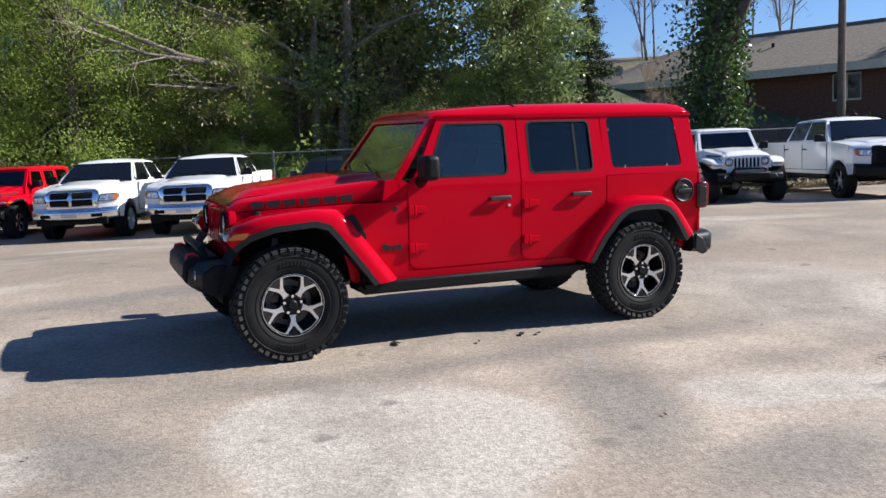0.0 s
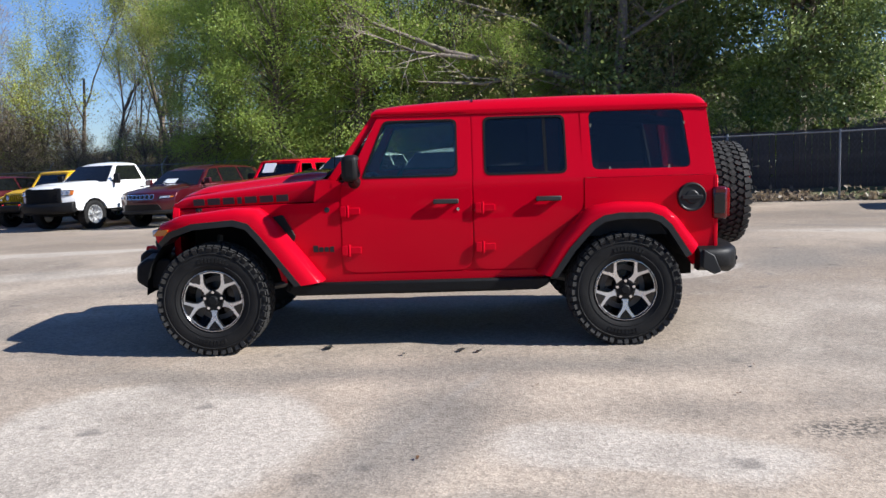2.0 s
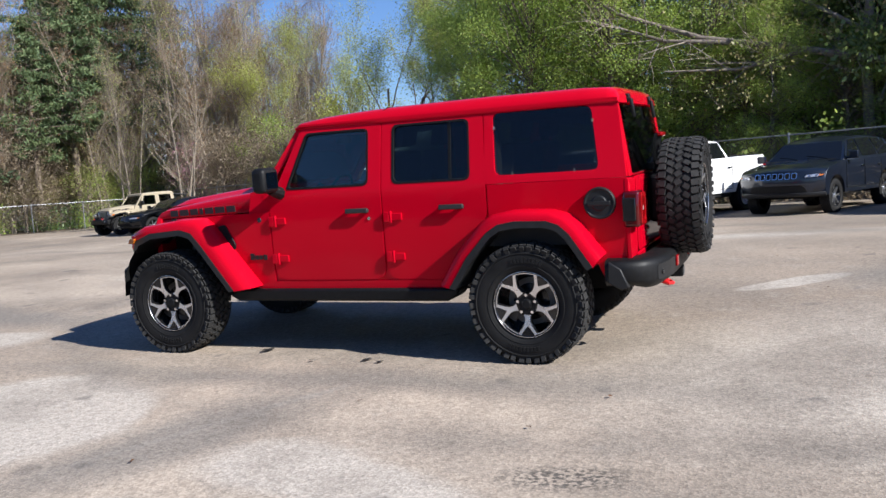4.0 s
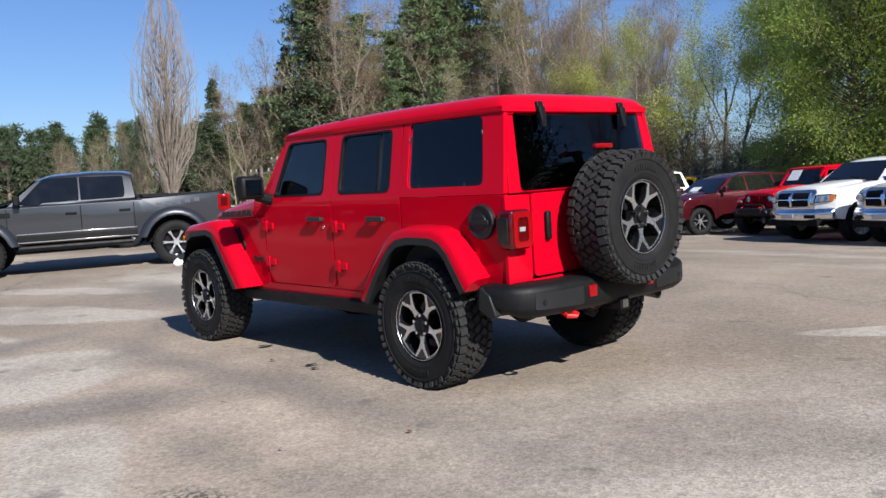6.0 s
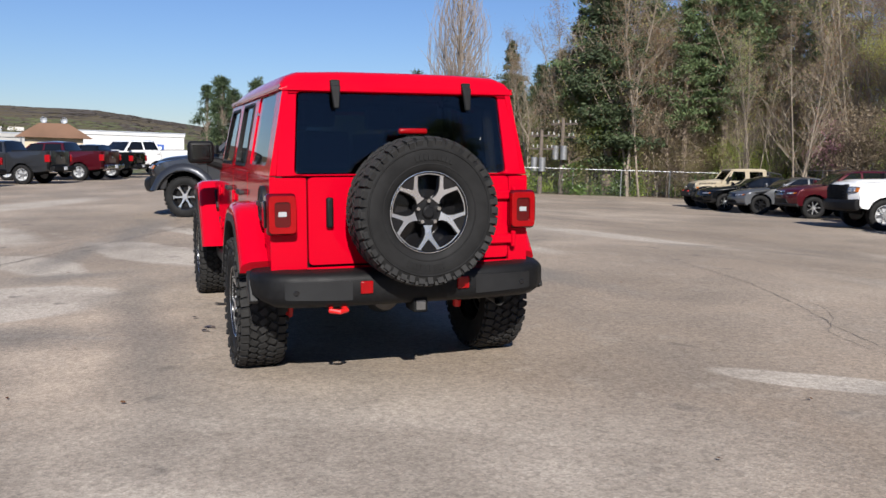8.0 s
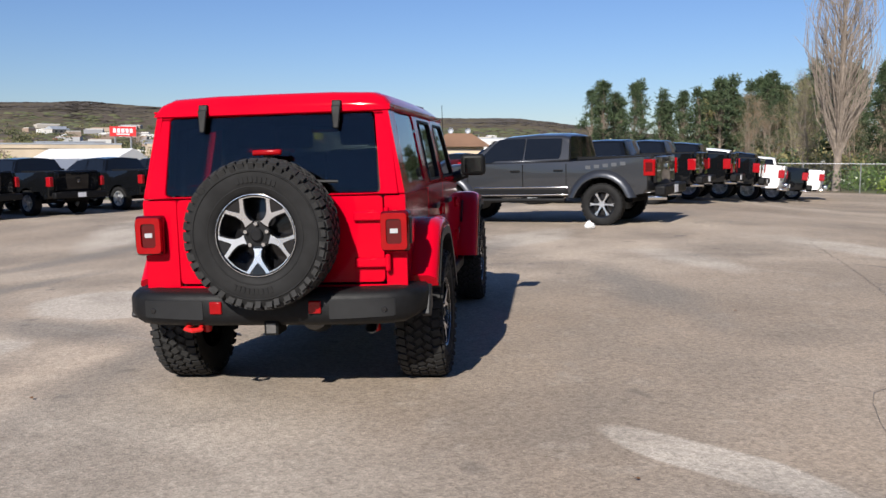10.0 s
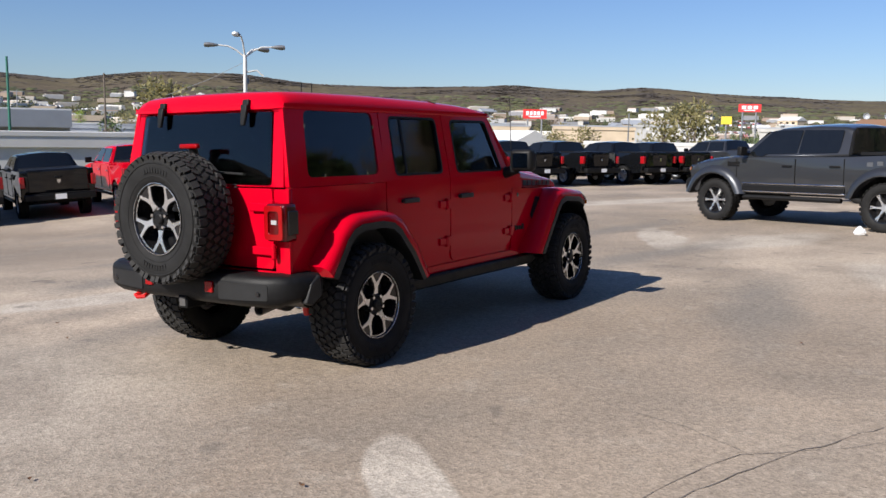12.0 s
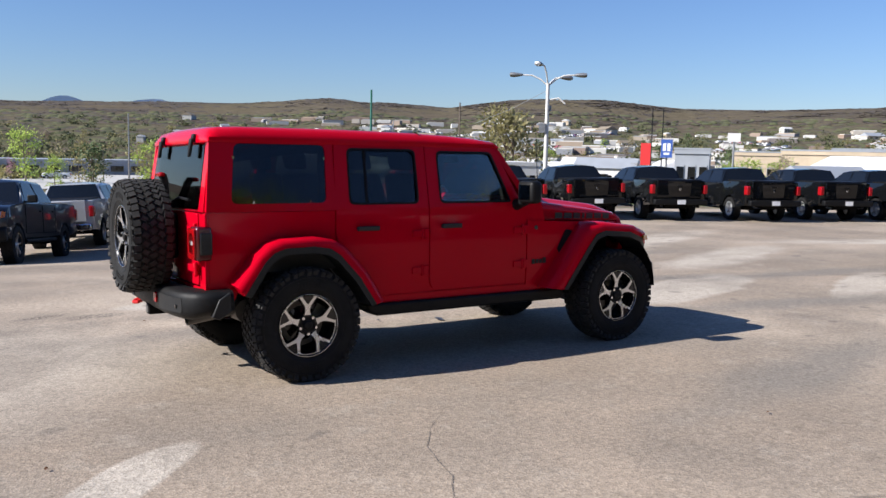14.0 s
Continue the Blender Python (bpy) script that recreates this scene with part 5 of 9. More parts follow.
SPECS = {
    "pickup": dict(wheels=(-1.80, 1.77), r=0.41, W=1.0, z0=0.50, arch=0.50, xf=-2.78, xr=3.02,
                   top=[(-2.78, 0.62), (-2.80, 0.92), (-2.77, 1.06), (-2.66, 1.16), (-2.40, 1.215), (-1.42, 1.31), (-1.30, 1.32), (1.16, 1.35), (1.24, 1.40), (3.00, 1.425), (3.03, 1.40), (3.02, 0.66)],
                   cab=[(-1.36, 1.27), (-0.62, 1.80), (-0.40, 1.86), (0.30, 1.89), (0.93, 1.86), (1.14, 1.30)], bed=(1.28, 2.95),
                   panes=[[(-1.10, 1.355), (-0.02, 1.365), (-0.02, 1.765), (-0.56, 1.765)], [(0.07, 1.365), (0.98, 1.375), (0.85, 1.765), (0.07, 1.765)]],
                   doors=(-1.22, 0.02, 1.10), grille="cross", lamp=(0.66, 0.84, 1.02)),
    "heavy_pickup": dict(wheels=(-1.80, 1.77), r=0.42, W=1.01, z0=0.56, arch=0.50, xf=-2.80, xr=3.00,
                         top=[(-2.80, 0.66), (-2.82, 1.05), (-2.78, 1.20), (-2.66, 1.28), (-2.40, 1.32), (-1.32, 1.37), (-1.22, 1.36), (0.45, 1.37), (2.98, 1.38), (3.01, 1.35), (3.0, 0.72)],
                         cab=[(-1.28, 1.30), (-0.62, 1.87), (-0.42, 1.93), (0.0, 1.95), (0.30, 1.93), (0.45, 1.34)], bed=(0.55, 2.93),
                         panes=[[(-1.02, 1.385), (0.30, 1.385), (0.20, 1.83), (-0.56, 1.83)]], doors=(-1.18, 0.32), grille="dark", lamp=(0.72, 0.92, 1.08)),
    "crew_pickup": dict(wheels=(-1.90, 1.85), r=0.42, W=1.01, z0=0.56, arch=0.50, xf=-2.88, xr=3.10,
                        top=[(-2.88, 0.66), (-2.90, 1.05), (-2.86, 1.20), (-2.74, 1.28), (-2.50, 1.32), (-1.50, 1.37), (-1.40, 1.36), (1.15, 1.37), (3.06, 1.38), (3.1, 1.35), (3.1, 0.72)],
                        cab=[(-1.46, 1.30), (-0.80, 1.87), (-0.60, 1.93), (0.0, 1.95), (0.85, 1.93), (1.08, 1.34)], bed=(1.18, 3.02),
                        panes=[[(-1.20, 1.385), (-0.10, 1.385), (-0.10, 1.83), (-0.74, 1.83)], [(0.0, 1.385), (0.92, 1.385), (0.78, 1.83), (0.0, 1.83)]],
                        doors=(-1.35, -0.05, 1.0), grille="dark", lamp=(0.72, 0.92, 1.08)),
    "sport_pickup": dict(wheels=(-1.656, 1.656), r=0.405, W=0.97, z0=0.56, arch=0.52, xf=-2.52, xr=2.68,
                         top=[(-2.466, 0.66), (-2.52, 0.82), (-2.538, 0.95), (-2.484, 1.07), (-2.358, 1.13), (-2.07, 1.175), (-1.305, 1.245), (-1.215, 1.25), (1.08, 1.265), (2.646, 1.31), (2.682, 1.28), (2.682, 0.70)],
                         cab=[(-1.278, 1.215), (-0.648, 1.73), (-0.405, 1.80), (0.27, 1.83), (0.81, 1.81), (0.99, 1.775), (1.044, 1.24)], bed=(1.13, 2.63),
                         panes=[[(-1.035, 1.285), (-0.918, 1.255), (-0.648, 1.245), (-0.576, 1.285), (0.032, 1.295), (0.032, 1.715), (-0.54, 1.715)], [(0.059, 1.295), (0.828, 1.305), (0.855, 1.40), (0.837, 1.70), (0.059, 1.715)]],
                         doors=(-1.17, 0.045, 0.955), grille="dark", lamp=(0.70, 0.98, 1.10)),
    "suv": dict(wheels=(-1.46, 1.46), r=0.375, W=0.97, z0=0.42, arch=0.46, xf=-2.38, xr=2.44,
                top=[(-2.38, 0.50), (-2.42, 0.78), (-2.36, 0.98), (-2.18, 1.06), (-1.05, 1.16), (-0.95, 1.16), (2.25, 1.18), (2.42, 1.12), (2.45, 0.80), (2.42, 0.50)],
                cab=[(-1.05, 1.12), (-0.35, 1.60), (-0.05, 1.70), (0.6, 1.745), (1.6, 1.72), (2.10, 1.66), (2.38, 1.14)], bed=None,
                panes=[[(-0.78, 1.205), (0.10, 1.205), (0.10, 1.615), (-0.22, 1.59)], [(0.18, 1.205), (1.12, 1.205), (1.02, 1.63), (0.18, 1.62)], [(1.20, 1.205), (2.05, 1.24), (1.85, 1.60), (1.12, 1.63)]],
                doors=(-0.92, 0.14, 1.16), grille="slots", lamp=(0.62, 0.86, 0.96)),
    "sedan": dict(wheels=(-1.52, 1.53), r=0.355, W=0.945, z0=0.32, arch=0.42, xf=-2.46, xr=2.52,
                  top=[(-2.44, 0.38), (-2.48, 0.62), (-2.40, 0.80), (-2.20, 0.88), (-1.05, 0.99), (-0.95, 0.99), (1.65, 1.05), (2.42, 1.05), (2.52, 0.98), (2.50, 0.45)],
                  cab=[(-1.05, 0.96), (-0.30, 1.36), (0.0, 1.44), (0.5, 1.47), (1.0, 1.42), (1.85, 1.03)], bed=None,
                  panes=[[(-0.72, 1.045), (0.22, 1.045), (0.22, 1.385), (-0.12, 1.36)], [(0.30, 1.045), (1.25, 1.07), (0.95, 1.36), (0.30, 1.39)]],
                  doors=(-0.85, 0.26, 1.10), grille="low", lamp=(0.60, 0.68, 0.80)),
}


def build_vehicle(kind, colour, m, label, group="", chrome=True, wheel_mat=None, category="car"):
    c = SPECS[kind]
    W, z0, xf, xr = c["W"], c["z0"], c["xf"], c["xr"]
    car = thing("parked_" + kind, m, label, category, group)
    F = lambda name, s, mat, lab="", **k: part(name, s, mat, car, lab, **k)
    belt = c["cab"][0][1]
    half = lambda x, z: W * (1 - 0.10 * max(0.0, 0.75 - z) ** 1.5 - 0.03 * max(0.0, z - 1.0))
    lower = [(xr - 0.05, z0 + 0.06)] + arch(c["wheels"][1], c["arch"], z0) + arch(c["wheels"][0], c["arch"], z0) + [(xf + 0.08, z0 + 0.02)]
    outline = c["top"] + [p for p in lower]
    body, at = hull(outline, half, 0.36 if kind in ("suv", "sedan") else 0.30, segs=(-1, -0.96, -0.88, -0.76, -0.6, -0.4, -0.2, 0, 0.2, 0.4, 0.6, 0.76, 0.88, 0.96, 1), hood=0.055, hood_x=c["cab"][0][0], cuts=[("v", 0.8), ("v", 1.0), ("u", xf + 0.2), ("u", xf + 0.45), ("u", xr - 0.25)])
    F("body", body, colour, bevel=0.05, segments=3, smooth=50)
    chalf = lambda x, z: W * 0.965 - 0.42 * max(0.0, z - belt)
    cab, cat = hull(c["cab"], chalf, 0.10, cuts=[("v", belt + 0.2), ("v", belt + 0.4)], crown=0.06)
    cabin = F("cabin", cab, colour, bevel=0.085, segments=4, smooth=55)
    for k, poly in enumerate(c["panes"]):
        for sg in (-1, 1):
            g = Shape().prism(rounded(poly, 0.035, 3), lambda u, v, d, sg=sg: Vector((cat(u, v, sg).x, sg * (chalf(u, v) + d), v)), -0.01, 0.005)
            part("side_window", g, DARKGLASS, cabin, "dark side window glass")
    # windscreen and rear window follow the cabin's slopes
    def slope(p, q, wide, name):
        p, q = Vector(p), Vector(q)
        nrm = Vector((-(q - p).y, (q - p).x)).normalized() * (1 if name == "windscreen" else -1)
        rows = []
        for t in (0.06, 0.5, 0.93):
            b = p + (q - p) * t
            rows.append([Vector((cat(b.x, b.y, s_).x + nrm.x * 0.006, cat(b.x, b.y, s_).y * wide, b.y + nrm.y * 0.006)) for s_ in (-0.92, -0.5, 0, 0.5, 0.92)])
        part(name, Shape().sheet(rows), DARKGLASS, cabin, "dark windscreen glass" if name == "windscreen" else "dark rear window glass")
    slope(c["cab"][0], c["cab"][1], 1.0, "windscreen")
    slope(c["cab"][-1], c["cab"][-2], 0.98, "rear_window")
    # wheels, arches
    tyre, rim, sp = road_wheel(c["r"], 0.28 if "pickup" in kind else 0.24, 5 if kind == "pickup" else 6 if kind == "sport_pickup" else 6 if "pickup" in kind else 7)
    for x in c["wheels"]:
        for sg in (-1, 1):
            w = part("wheel", rim, SILVER if kind in ("heavy_pickup", "pickup") else GLOSSBLACK, car, m=pose(x, sg * (W - 0.135), c["r"], 0, 0, 0 if sg < 0 else 180) @ pose(0, 0, 0, 0, x * 37, 0))
            part("tyre", tyre, RUBBER, w, smooth=40)
            part("rim_spokes", sp, wheel_mat or ALLOY, w)
    s = Shape()
    s.box(((xf + xr) / 2, 0, z0 + 0.12), (xr - xf - 0.5, W * 1.35, 0.3))
    for x in c["wheels"]:
        s.box((x, 0, c["arch"] + 0.18), (2 * c["arch"], W * 1.3, 0.55))
        s.tube([(x, -W + 0.2, c["r"]), (x, W - 0.2, c["r"])], 0.05, 8)
    F("underbody", s, SHADE)
    # the nose: everything on it follows the body's rounded front
    rise = sorted((z, x) for x, z in c["top"][:5])
    face_x = lambda v: lerp(rise, v)

    def face(u, v, d):
        x = face_x(v)
        return Vector((at(x, v, max(-1.0, min(1.0, u / half(x, v)))).x + d, u, v))
    # raised middle of the bonnet
    crest = sorted(c["top"][3:7])
    x_a, x_b = crest[0][0] + 0.10, c["cab"][0][0] + 0.04
    rows = []
    for k in range(9):
        x = x_a + (x_b - x_a) * k / 8
        z = lerp(crest, x)
        lift = 0.030 * step(0, 2.0, k + 0.4)
        rows.append([Vector((at(x, z, y / W).x, y, at(x, z, y / W).z + q)) for y, q in
                     ((-0.70, -0.02), (-0.66, 0.006), (-0.60, lift), (-0.3, lift + 0.008), (0, lift + 0.010), (0.3, lift + 0.008), (0.60, lift), (0.66, 0.006), (0.70, -0.02))])
    F("bonnet_panel", Shape().sheet(rows), colour, smooth=60)
    F("cowl", Shape().sheet([[Vector((c["cab"][0][0] + q - 0.05 * (1 - (y / W) ** 2) + 0.05, y, belt + zz + 0.03 - 0.03 * (y / W) ** 2)) for y in (-0.78, -0.4, 0, 0.4, 0.78)] for q, zz in ((-0.10, 0.030), (0.0, 0.045), (0.05, 0.05))]), PLASTIC, "black cowl below the windscreen")
    for sg, y0, y1 in ((-1, -0.62, -0.08), (1, 0.04, 0.56)):
        F("wiper", Shape().tube([(c["cab"][0][0] - 0.02, y0, belt + 0.07), (c["cab"][0][0] + 0.08, (y0 + y1) / 2, belt + 0.12), (c["cab"][0][0] + 0.15, y1, belt + 0.15)], 0.010, 5), SHADE)
    zl0, zl1 = {"pickup": (0.86, 1.055), "heavy_pickup": (0.97, 1.16), "crew_pickup": (0.97, 1.16), "sport_pickup": (0.92, 1.06), "suv": (0.80, 0.90), "sedan": (0.66, 0.755)}[kind]
    wl = 0.42 if "pickup" in kind else 0.46 if kind == "sedan" else 0.38
    for sg in (-1, 1):
        outer = [(sg * (W - wl), zl0 + 0.015), (sg * (W - 0.06), zl0 + 0.03), (sg * (W - 0.015), zl1 - 0.02), (sg * (W - 0.10), zl1), (sg * (W - wl + 0.05), zl1 - 0.01)]
        mid_ = (sg * (W - wl * 0.5), (zl0 + zl1) / 2)
        inner = [(mid_[0] + (u - mid_[0]) * 0.86, mid_[1] + (v - mid_[1]) * 0.80) for u, v in outer]
        cuts_l = [("u", sg * (W - k)) for k in (0.08, 0.14, 0.20, 0.28)]
        F("headlamp_surround", Shape().plate(rounded(outer, 0.03, 3), [rounded(inner, 0.025, 3)], lambda u, v, d: face(u, v, d - 0.022), 0.05, cuts_l), GLOSSBLACK)
        hl = F("headlamp", Shape().plate(rounded(inner, 0.025, 3), [], lambda u, v, d: face(u, v, d - 0.014), 0.02, cuts_l), LAMP, "clear headlamp")
        for q in (0.36, 0.66):
            cu, cv = sg * (W - wl * q), mid_[1]
            r_ = (zl1 - zl0) * 0.30
            part("lamp_reflector", Shape().revolve([(r_, -0.030), (r_ * 0.8, -0.034), (r_ * 0.75, -0.020), (0.0, -0.012)], lambda a_, b_, y_, cu=cu, cv=cv: face(cu, cv, y_) + Vector((0, a_, b_)), 16), CHROME, hl)
        part("side_indicator", Shape().plate([(sg * (W - 0.105), zl0 + 0.035), (sg * (W - 0.035), zl0 + 0.05), (sg * (W - 0.02), zl1 - 0.03), (sg * (W - 0.09), zl1 - 0.02)], [], lambda u, v, d: face(u, v, d - 0.026), 0.02), AMBER, hl, "amber indicator lens")
        t0, t1 = (0.94, 1.25) if "pickup" in kind else (c["lamp"][1], c["lamp"][2] + 0.08)
        tl = Shape().box((xr - 0.10, sg * (W - 0.05), (t0 + t1) / 2), (0.22, 0.13, t1 - t0))
        lamp_ = F("tail_lamp", tl, TAILRED if kind != "sport_pickup" else REDLENS, "red tail lamp", bevel=0.02)
        if kind == "sport_pickup":
            part("lamp_inset", Shape().box((xr - 0.10, sg * (W + 0.012), (t0 + t1) / 2 + 0.01), (0.13, 0.014, 0.17)), DEEPLENS, lamp_, "dark inner lens", bevel=0.005)
            part("lamp_band", Shape().box((xr + 0.009, sg * (W - 0.045), (t0 + t1) / 2), (0.012, 0.07, 0.20)), DEEPLENS, lamp_, bevel=0.004)
        mir = Shape().box((c["cab"][0][0] + 0.30, sg * (W + 0.11), belt + 0.13), (0.10, 0.20, 0.17 if kind != "heavy_pickup" else 0.28))
        mir.box((c["cab"][0][0] + 0.30, sg * (W - 0.02), belt + 0.07), (0.06, 0.14, 0.05))
        F("door_mirror", mir, colour if kind in ("suv", "sedan") else PLASTIC, bevel=0.02)
        for x0, x1 in zip(c["doors"], c["doors"][1:]):
            zb = z0 + 0.10
            lines = Shape()
            for x in (x0, x1):
                lines.box((x, sg * (half(x, 0.9) + 0.001), (zb + belt) / 2), (0.012, 0.012, belt - zb - 0.02))
            lines.box(((x0 + x1) / 2, sg * (half(x0, zb) - 0.004), zb), (x1 - x0, 0.012, 0.012))
            F("door_gap", lines, SHADE)
            F("door_handle", Shape().box((x1 - 0.16, sg * (half(x1, belt - 0.14) + 0.018), belt - 0.14), (0.19, 0.03, 0.035)), CHROME if chrome else PLASTIC, bevel=0.01)
        if "pickup" in kind:
            step_ = Shape().tube([(c["wheels"][0] + 0.62, sg * (W - 0.05), z0 - 0.07), (c["wheels"][1] - 0.75, sg * (W - 0.05), z0 - 0.07)], 0.045, 8)
            F("side_step", step_, PLASTIC)
    if kind == "sport_pickup":
        for x in c["wheels"]:
            for sg in (-1, 1):
                rows = []
                for k in range(15):
                    a = math.pi * (k / 14 * 1.10 - 0.05)
                    for_r = lambda r, o: Vector((x + r * math.cos(a), sg * (W + o), max(z0 - 0.02, 0.40 + r * math.sin(a))))
                    rows.append([for_r(0.69, -0.02), for_r(0.64, 0.06), for_r(0.56, 0.10), for_r(0.53, 0.095), for_r(0.51, -0.03)])
                F("wheel_flare", Shape().sheet(rows), colour, "flared wheel arch", smooth=60)
        for sg in (-1, 1):
            F("door_sill_trim", Shape().box((-0.02, sg * (half(0, 0.68) + 0.012), 0.66), (2.02, 0.03, 0.10)), PLASTIC, bevel=0.01)
            # Polished strips added for the bright reflection bands low on the doors.
            for zz in (0.745, 0.60):
                F("door_shine_strip", Shape().box((-0.02, sg * (half(0, zz) + 0.014), zz), (2.02, 0.022, 0.030)), CHROME, "polished strip for the reflection band on the door", bevel=0.008)
            F("wing_vent", Shape().box((-1.24, sg * (half(-1.3, 1.1) + 0.004), 1.10), (0.26, 0.012, 0.09)), GLOSSBLACK, bevel=0.004)
            for q in range(5):
                F("lettering_bar", Shape().box((1.40 + 0.17 * q, sg * (half(1.6, 1.1) + 0.003), 1.12 + 0.015 * q), (0.10, 0.006, 0.07)), GREY, "grey bed side lettering bar")
    # nose
    g = c["grille"]


    def bumper(profile, wide=0.99, cut=0.0):
        """A bar across the nose that follows its rounding; profile rows are (height, how far in front)."""
        rows = []
        for k in range(-8, 9):
            q = k / 8 * wide
            base = at(xf, 0.8, q).x
            rows.append([(base - o * (1 - 0.25 * abs(q) ** 3), q * W, z + cut * abs(q) ** 4) for z, o in profile])
        b_ = Shape().sheet(rows, close=True)
        n_ = len(profile)
        b_.f += [tuple(range(n_)), tuple(range(len(b_.v) - n_, len(b_.v)))]
        return b_
    if g == "cross":
        zb, zt, hw = 0.77, 1.12, 0.53
        put = lambda u, v, d: face(u, v, d - 0.045)
        F("grille_surround", Shape().plate(rounded([(-hw - 0.07, zb - 0.035), (hw + 0.07, zb - 0.035), (hw + 0.09, zt - 0.03), (hw - 0.02, zt + 0.045), (-hw + 0.02, zt + 0.045), (-hw - 0.09, zt - 0.03)], 0.07), [rounded([(-hw + 0.02, zb + 0.01), (hw - 0.02, zb + 0.01), (hw - 0.02, zt - 0.01), (-hw + 0.02, zt - 0.01)], 0.06)], lambda u, v, d: face(u, v, d - 0.03), 0.06, [("u", k * 0.15) for k in range(-3, 4)]), CHROME, "chrome grille surround", bevel=0.008)
        holes = [rounded([(a, b), (a + 0.455, b), (a + 0.455, b + 0.14), (a, b + 0.14)], 0.035, 3) for a in (-0.485, 0.03) for b in (zb + 0.025, zb + 0.19)]
        F("grille", Shape().plate(rounded([(-hw, zb), (hw, zb), (hw, zt), (-hw, zt)], 0.08), holes, put, 0.05), CHROME, "chrome cross grille", bevel=0.008)
        F("grille_back", Shape().plate([(-hw + 0.02, zb + 0.01), (hw - 0.02, zb + 0.01), (hw - 0.02, zt - 0.01), (-hw + 0.02, zt - 0.01)], [], lambda u, v, d: put(u, v, d + 0.012), 0.01, [("u", k * 0.1) for k in range(-4, 5)] + [("v", 1.04)]), SHADE)
        F("grille_logo", Shape().prism(rounded([(-0.06, 0.93), (0.0, 0.89), (0.06, 0.93), (0.05, 1.02), (-0.05, 1.02)], 0.01), put, -0.015, 0.01), CHROME)
        bp = bumper([(0.47, 0.06), (0.50, 0.13), (0.60, 0.16), (0.67, 0.145), (0.69, 0.10), (0.735, 0.085), (0.745, 0.02), (0.50, 0.0)], cut=0.02)
        fb = F("front_bumper", bp, CHROME if chrome else colour, "chrome front bumper", bevel=0.02)
        for sg in (-1, 1):
            part("fog_opening", Shape().box((at(xf, 0.8, 0.58).x - 0.138, sg * 0.58, 0.575), (0.05, 0.24, 0.075), Matrix.Rotation(radians(-sg * 14), 3, "Z")), SHADE, fb)
        part("plate_holder", Shape().box((xf - 0.158, 0, 0.585), (0.02, 0.36, 0.10)), SILVER, fb)
        part("air_dam", Shape().box((xf + 0.05, 0, 0.44), (0.2, 1.6, 0.14)), SHADE, fb)
    elif g == "dark":
        zt = 1.22 if kind != "sport_pickup" else 1.12
        put = lambda u, v, d: face(u, v, d - 0.04)
        holes = [rounded([(-0.60, z), (0.60, z), (0.60, z + 0.06), (-0.60, z + 0.06)], 0.02, 2) for z in (0.80, 0.89, 0.98, 1.07)]
        F("grille", Shape().plate(rounded([(-0.68, 0.74), (0.68, 0.74), (0.68, zt), (-0.68, zt)], 0.08), [h for h in holes if h[0][1] < zt - 0.12], put, 0.05), PLASTIC, "black barred grille", bevel=0.01)
        F("grille_back", Shape().plate([(-0.66, 0.75), (0.66, 0.75), (0.66, zt - 0.02), (-0.66, zt - 0.02)], [], lambda u, v, d: put(u, v, d + 0.012), 0.01, [("u", k * 0.11) for k in range(-5, 6)] + [("v", 1.10)]), SHADE)
        fb = bumper([(0.48, 0.05), (0.52, 0.13), (0.62, 0.16), (0.74, 0.15), (0.80, 0.06), (0.80, -0.05), (0.52, -0.05)], cut=0.03)
        F("front_bumper", fb, PLASTIC, "black front bumper", bevel=0.025)
    elif g == "slots":
        for k in range(7):
            y = -0.42 + 0.14 * k
            fr = Shape().prism(rounded([(y - 0.055, 0.80), (y + 0.055, 0.80), (y + 0.055, 0.935), (y - 0.055, 0.935)], 0.025, 3), lambda u, v, d: face(u, v, d - 0.008), -0.005, 0.03)
            sl = F("grille_slot", fr, CHROME)
            part("slot_opening", Shape().prism(rounded([(y - 0.04, 0.815), (y + 0.04, 0.815), (y + 0.04, 0.92), (y - 0.04, 0.92)], 0.02, 3), lambda u, v, d: face(u, v, d - 0.016), 0.0, 0.02), SHADE, sl)
        wide_cut = [("u", k * 0.15) for k in range(-4, 5)]
        F("lower_grille", Shape().plate(rounded([(-0.66, 0.50), (0.66, 0.50), (0.58, 0.66), (-0.58, 0.66)], 0.04), [], lambda u, v, d: face(u, v, d - 0.012), 0.03, wide_cut), PLASTIC)
        F("front_bumper", bumper([(0.40, -0.04), (0.44, 0.02), (0.48, 0.025), (0.50, 0.0), (0.46, -0.06)]), TRIM, "grey lower bumper lip")
    else:
        wide_cut = [("u", k * 0.15) for k in range(-4, 5)]
        F("grille", Shape().plate(rounded([(-0.60, 0.625), (0.60, 0.625), (0.54, 0.765), (-0.54, 0.765)], 0.04), [], lambda u, v, d: face(u, v, d - 0.010), 0.03, wide_cut), GLOSSBLACK, "black slim grille")
        F("lower_grille", Shape().plate(rounded([(-0.62, 0.40), (0.62, 0.40), (0.54, 0.52), (-0.54, 0.52)], 0.04), [], lambda u, v, d: face(u, v, d - 0.010), 0.03, wide_cut), SHADE)
        F("front_lip", bumper([(0.33, -0.05), (0.35, 0.03), (0.385, 0.035), (0.39, -0.05)]), PLASTIC)
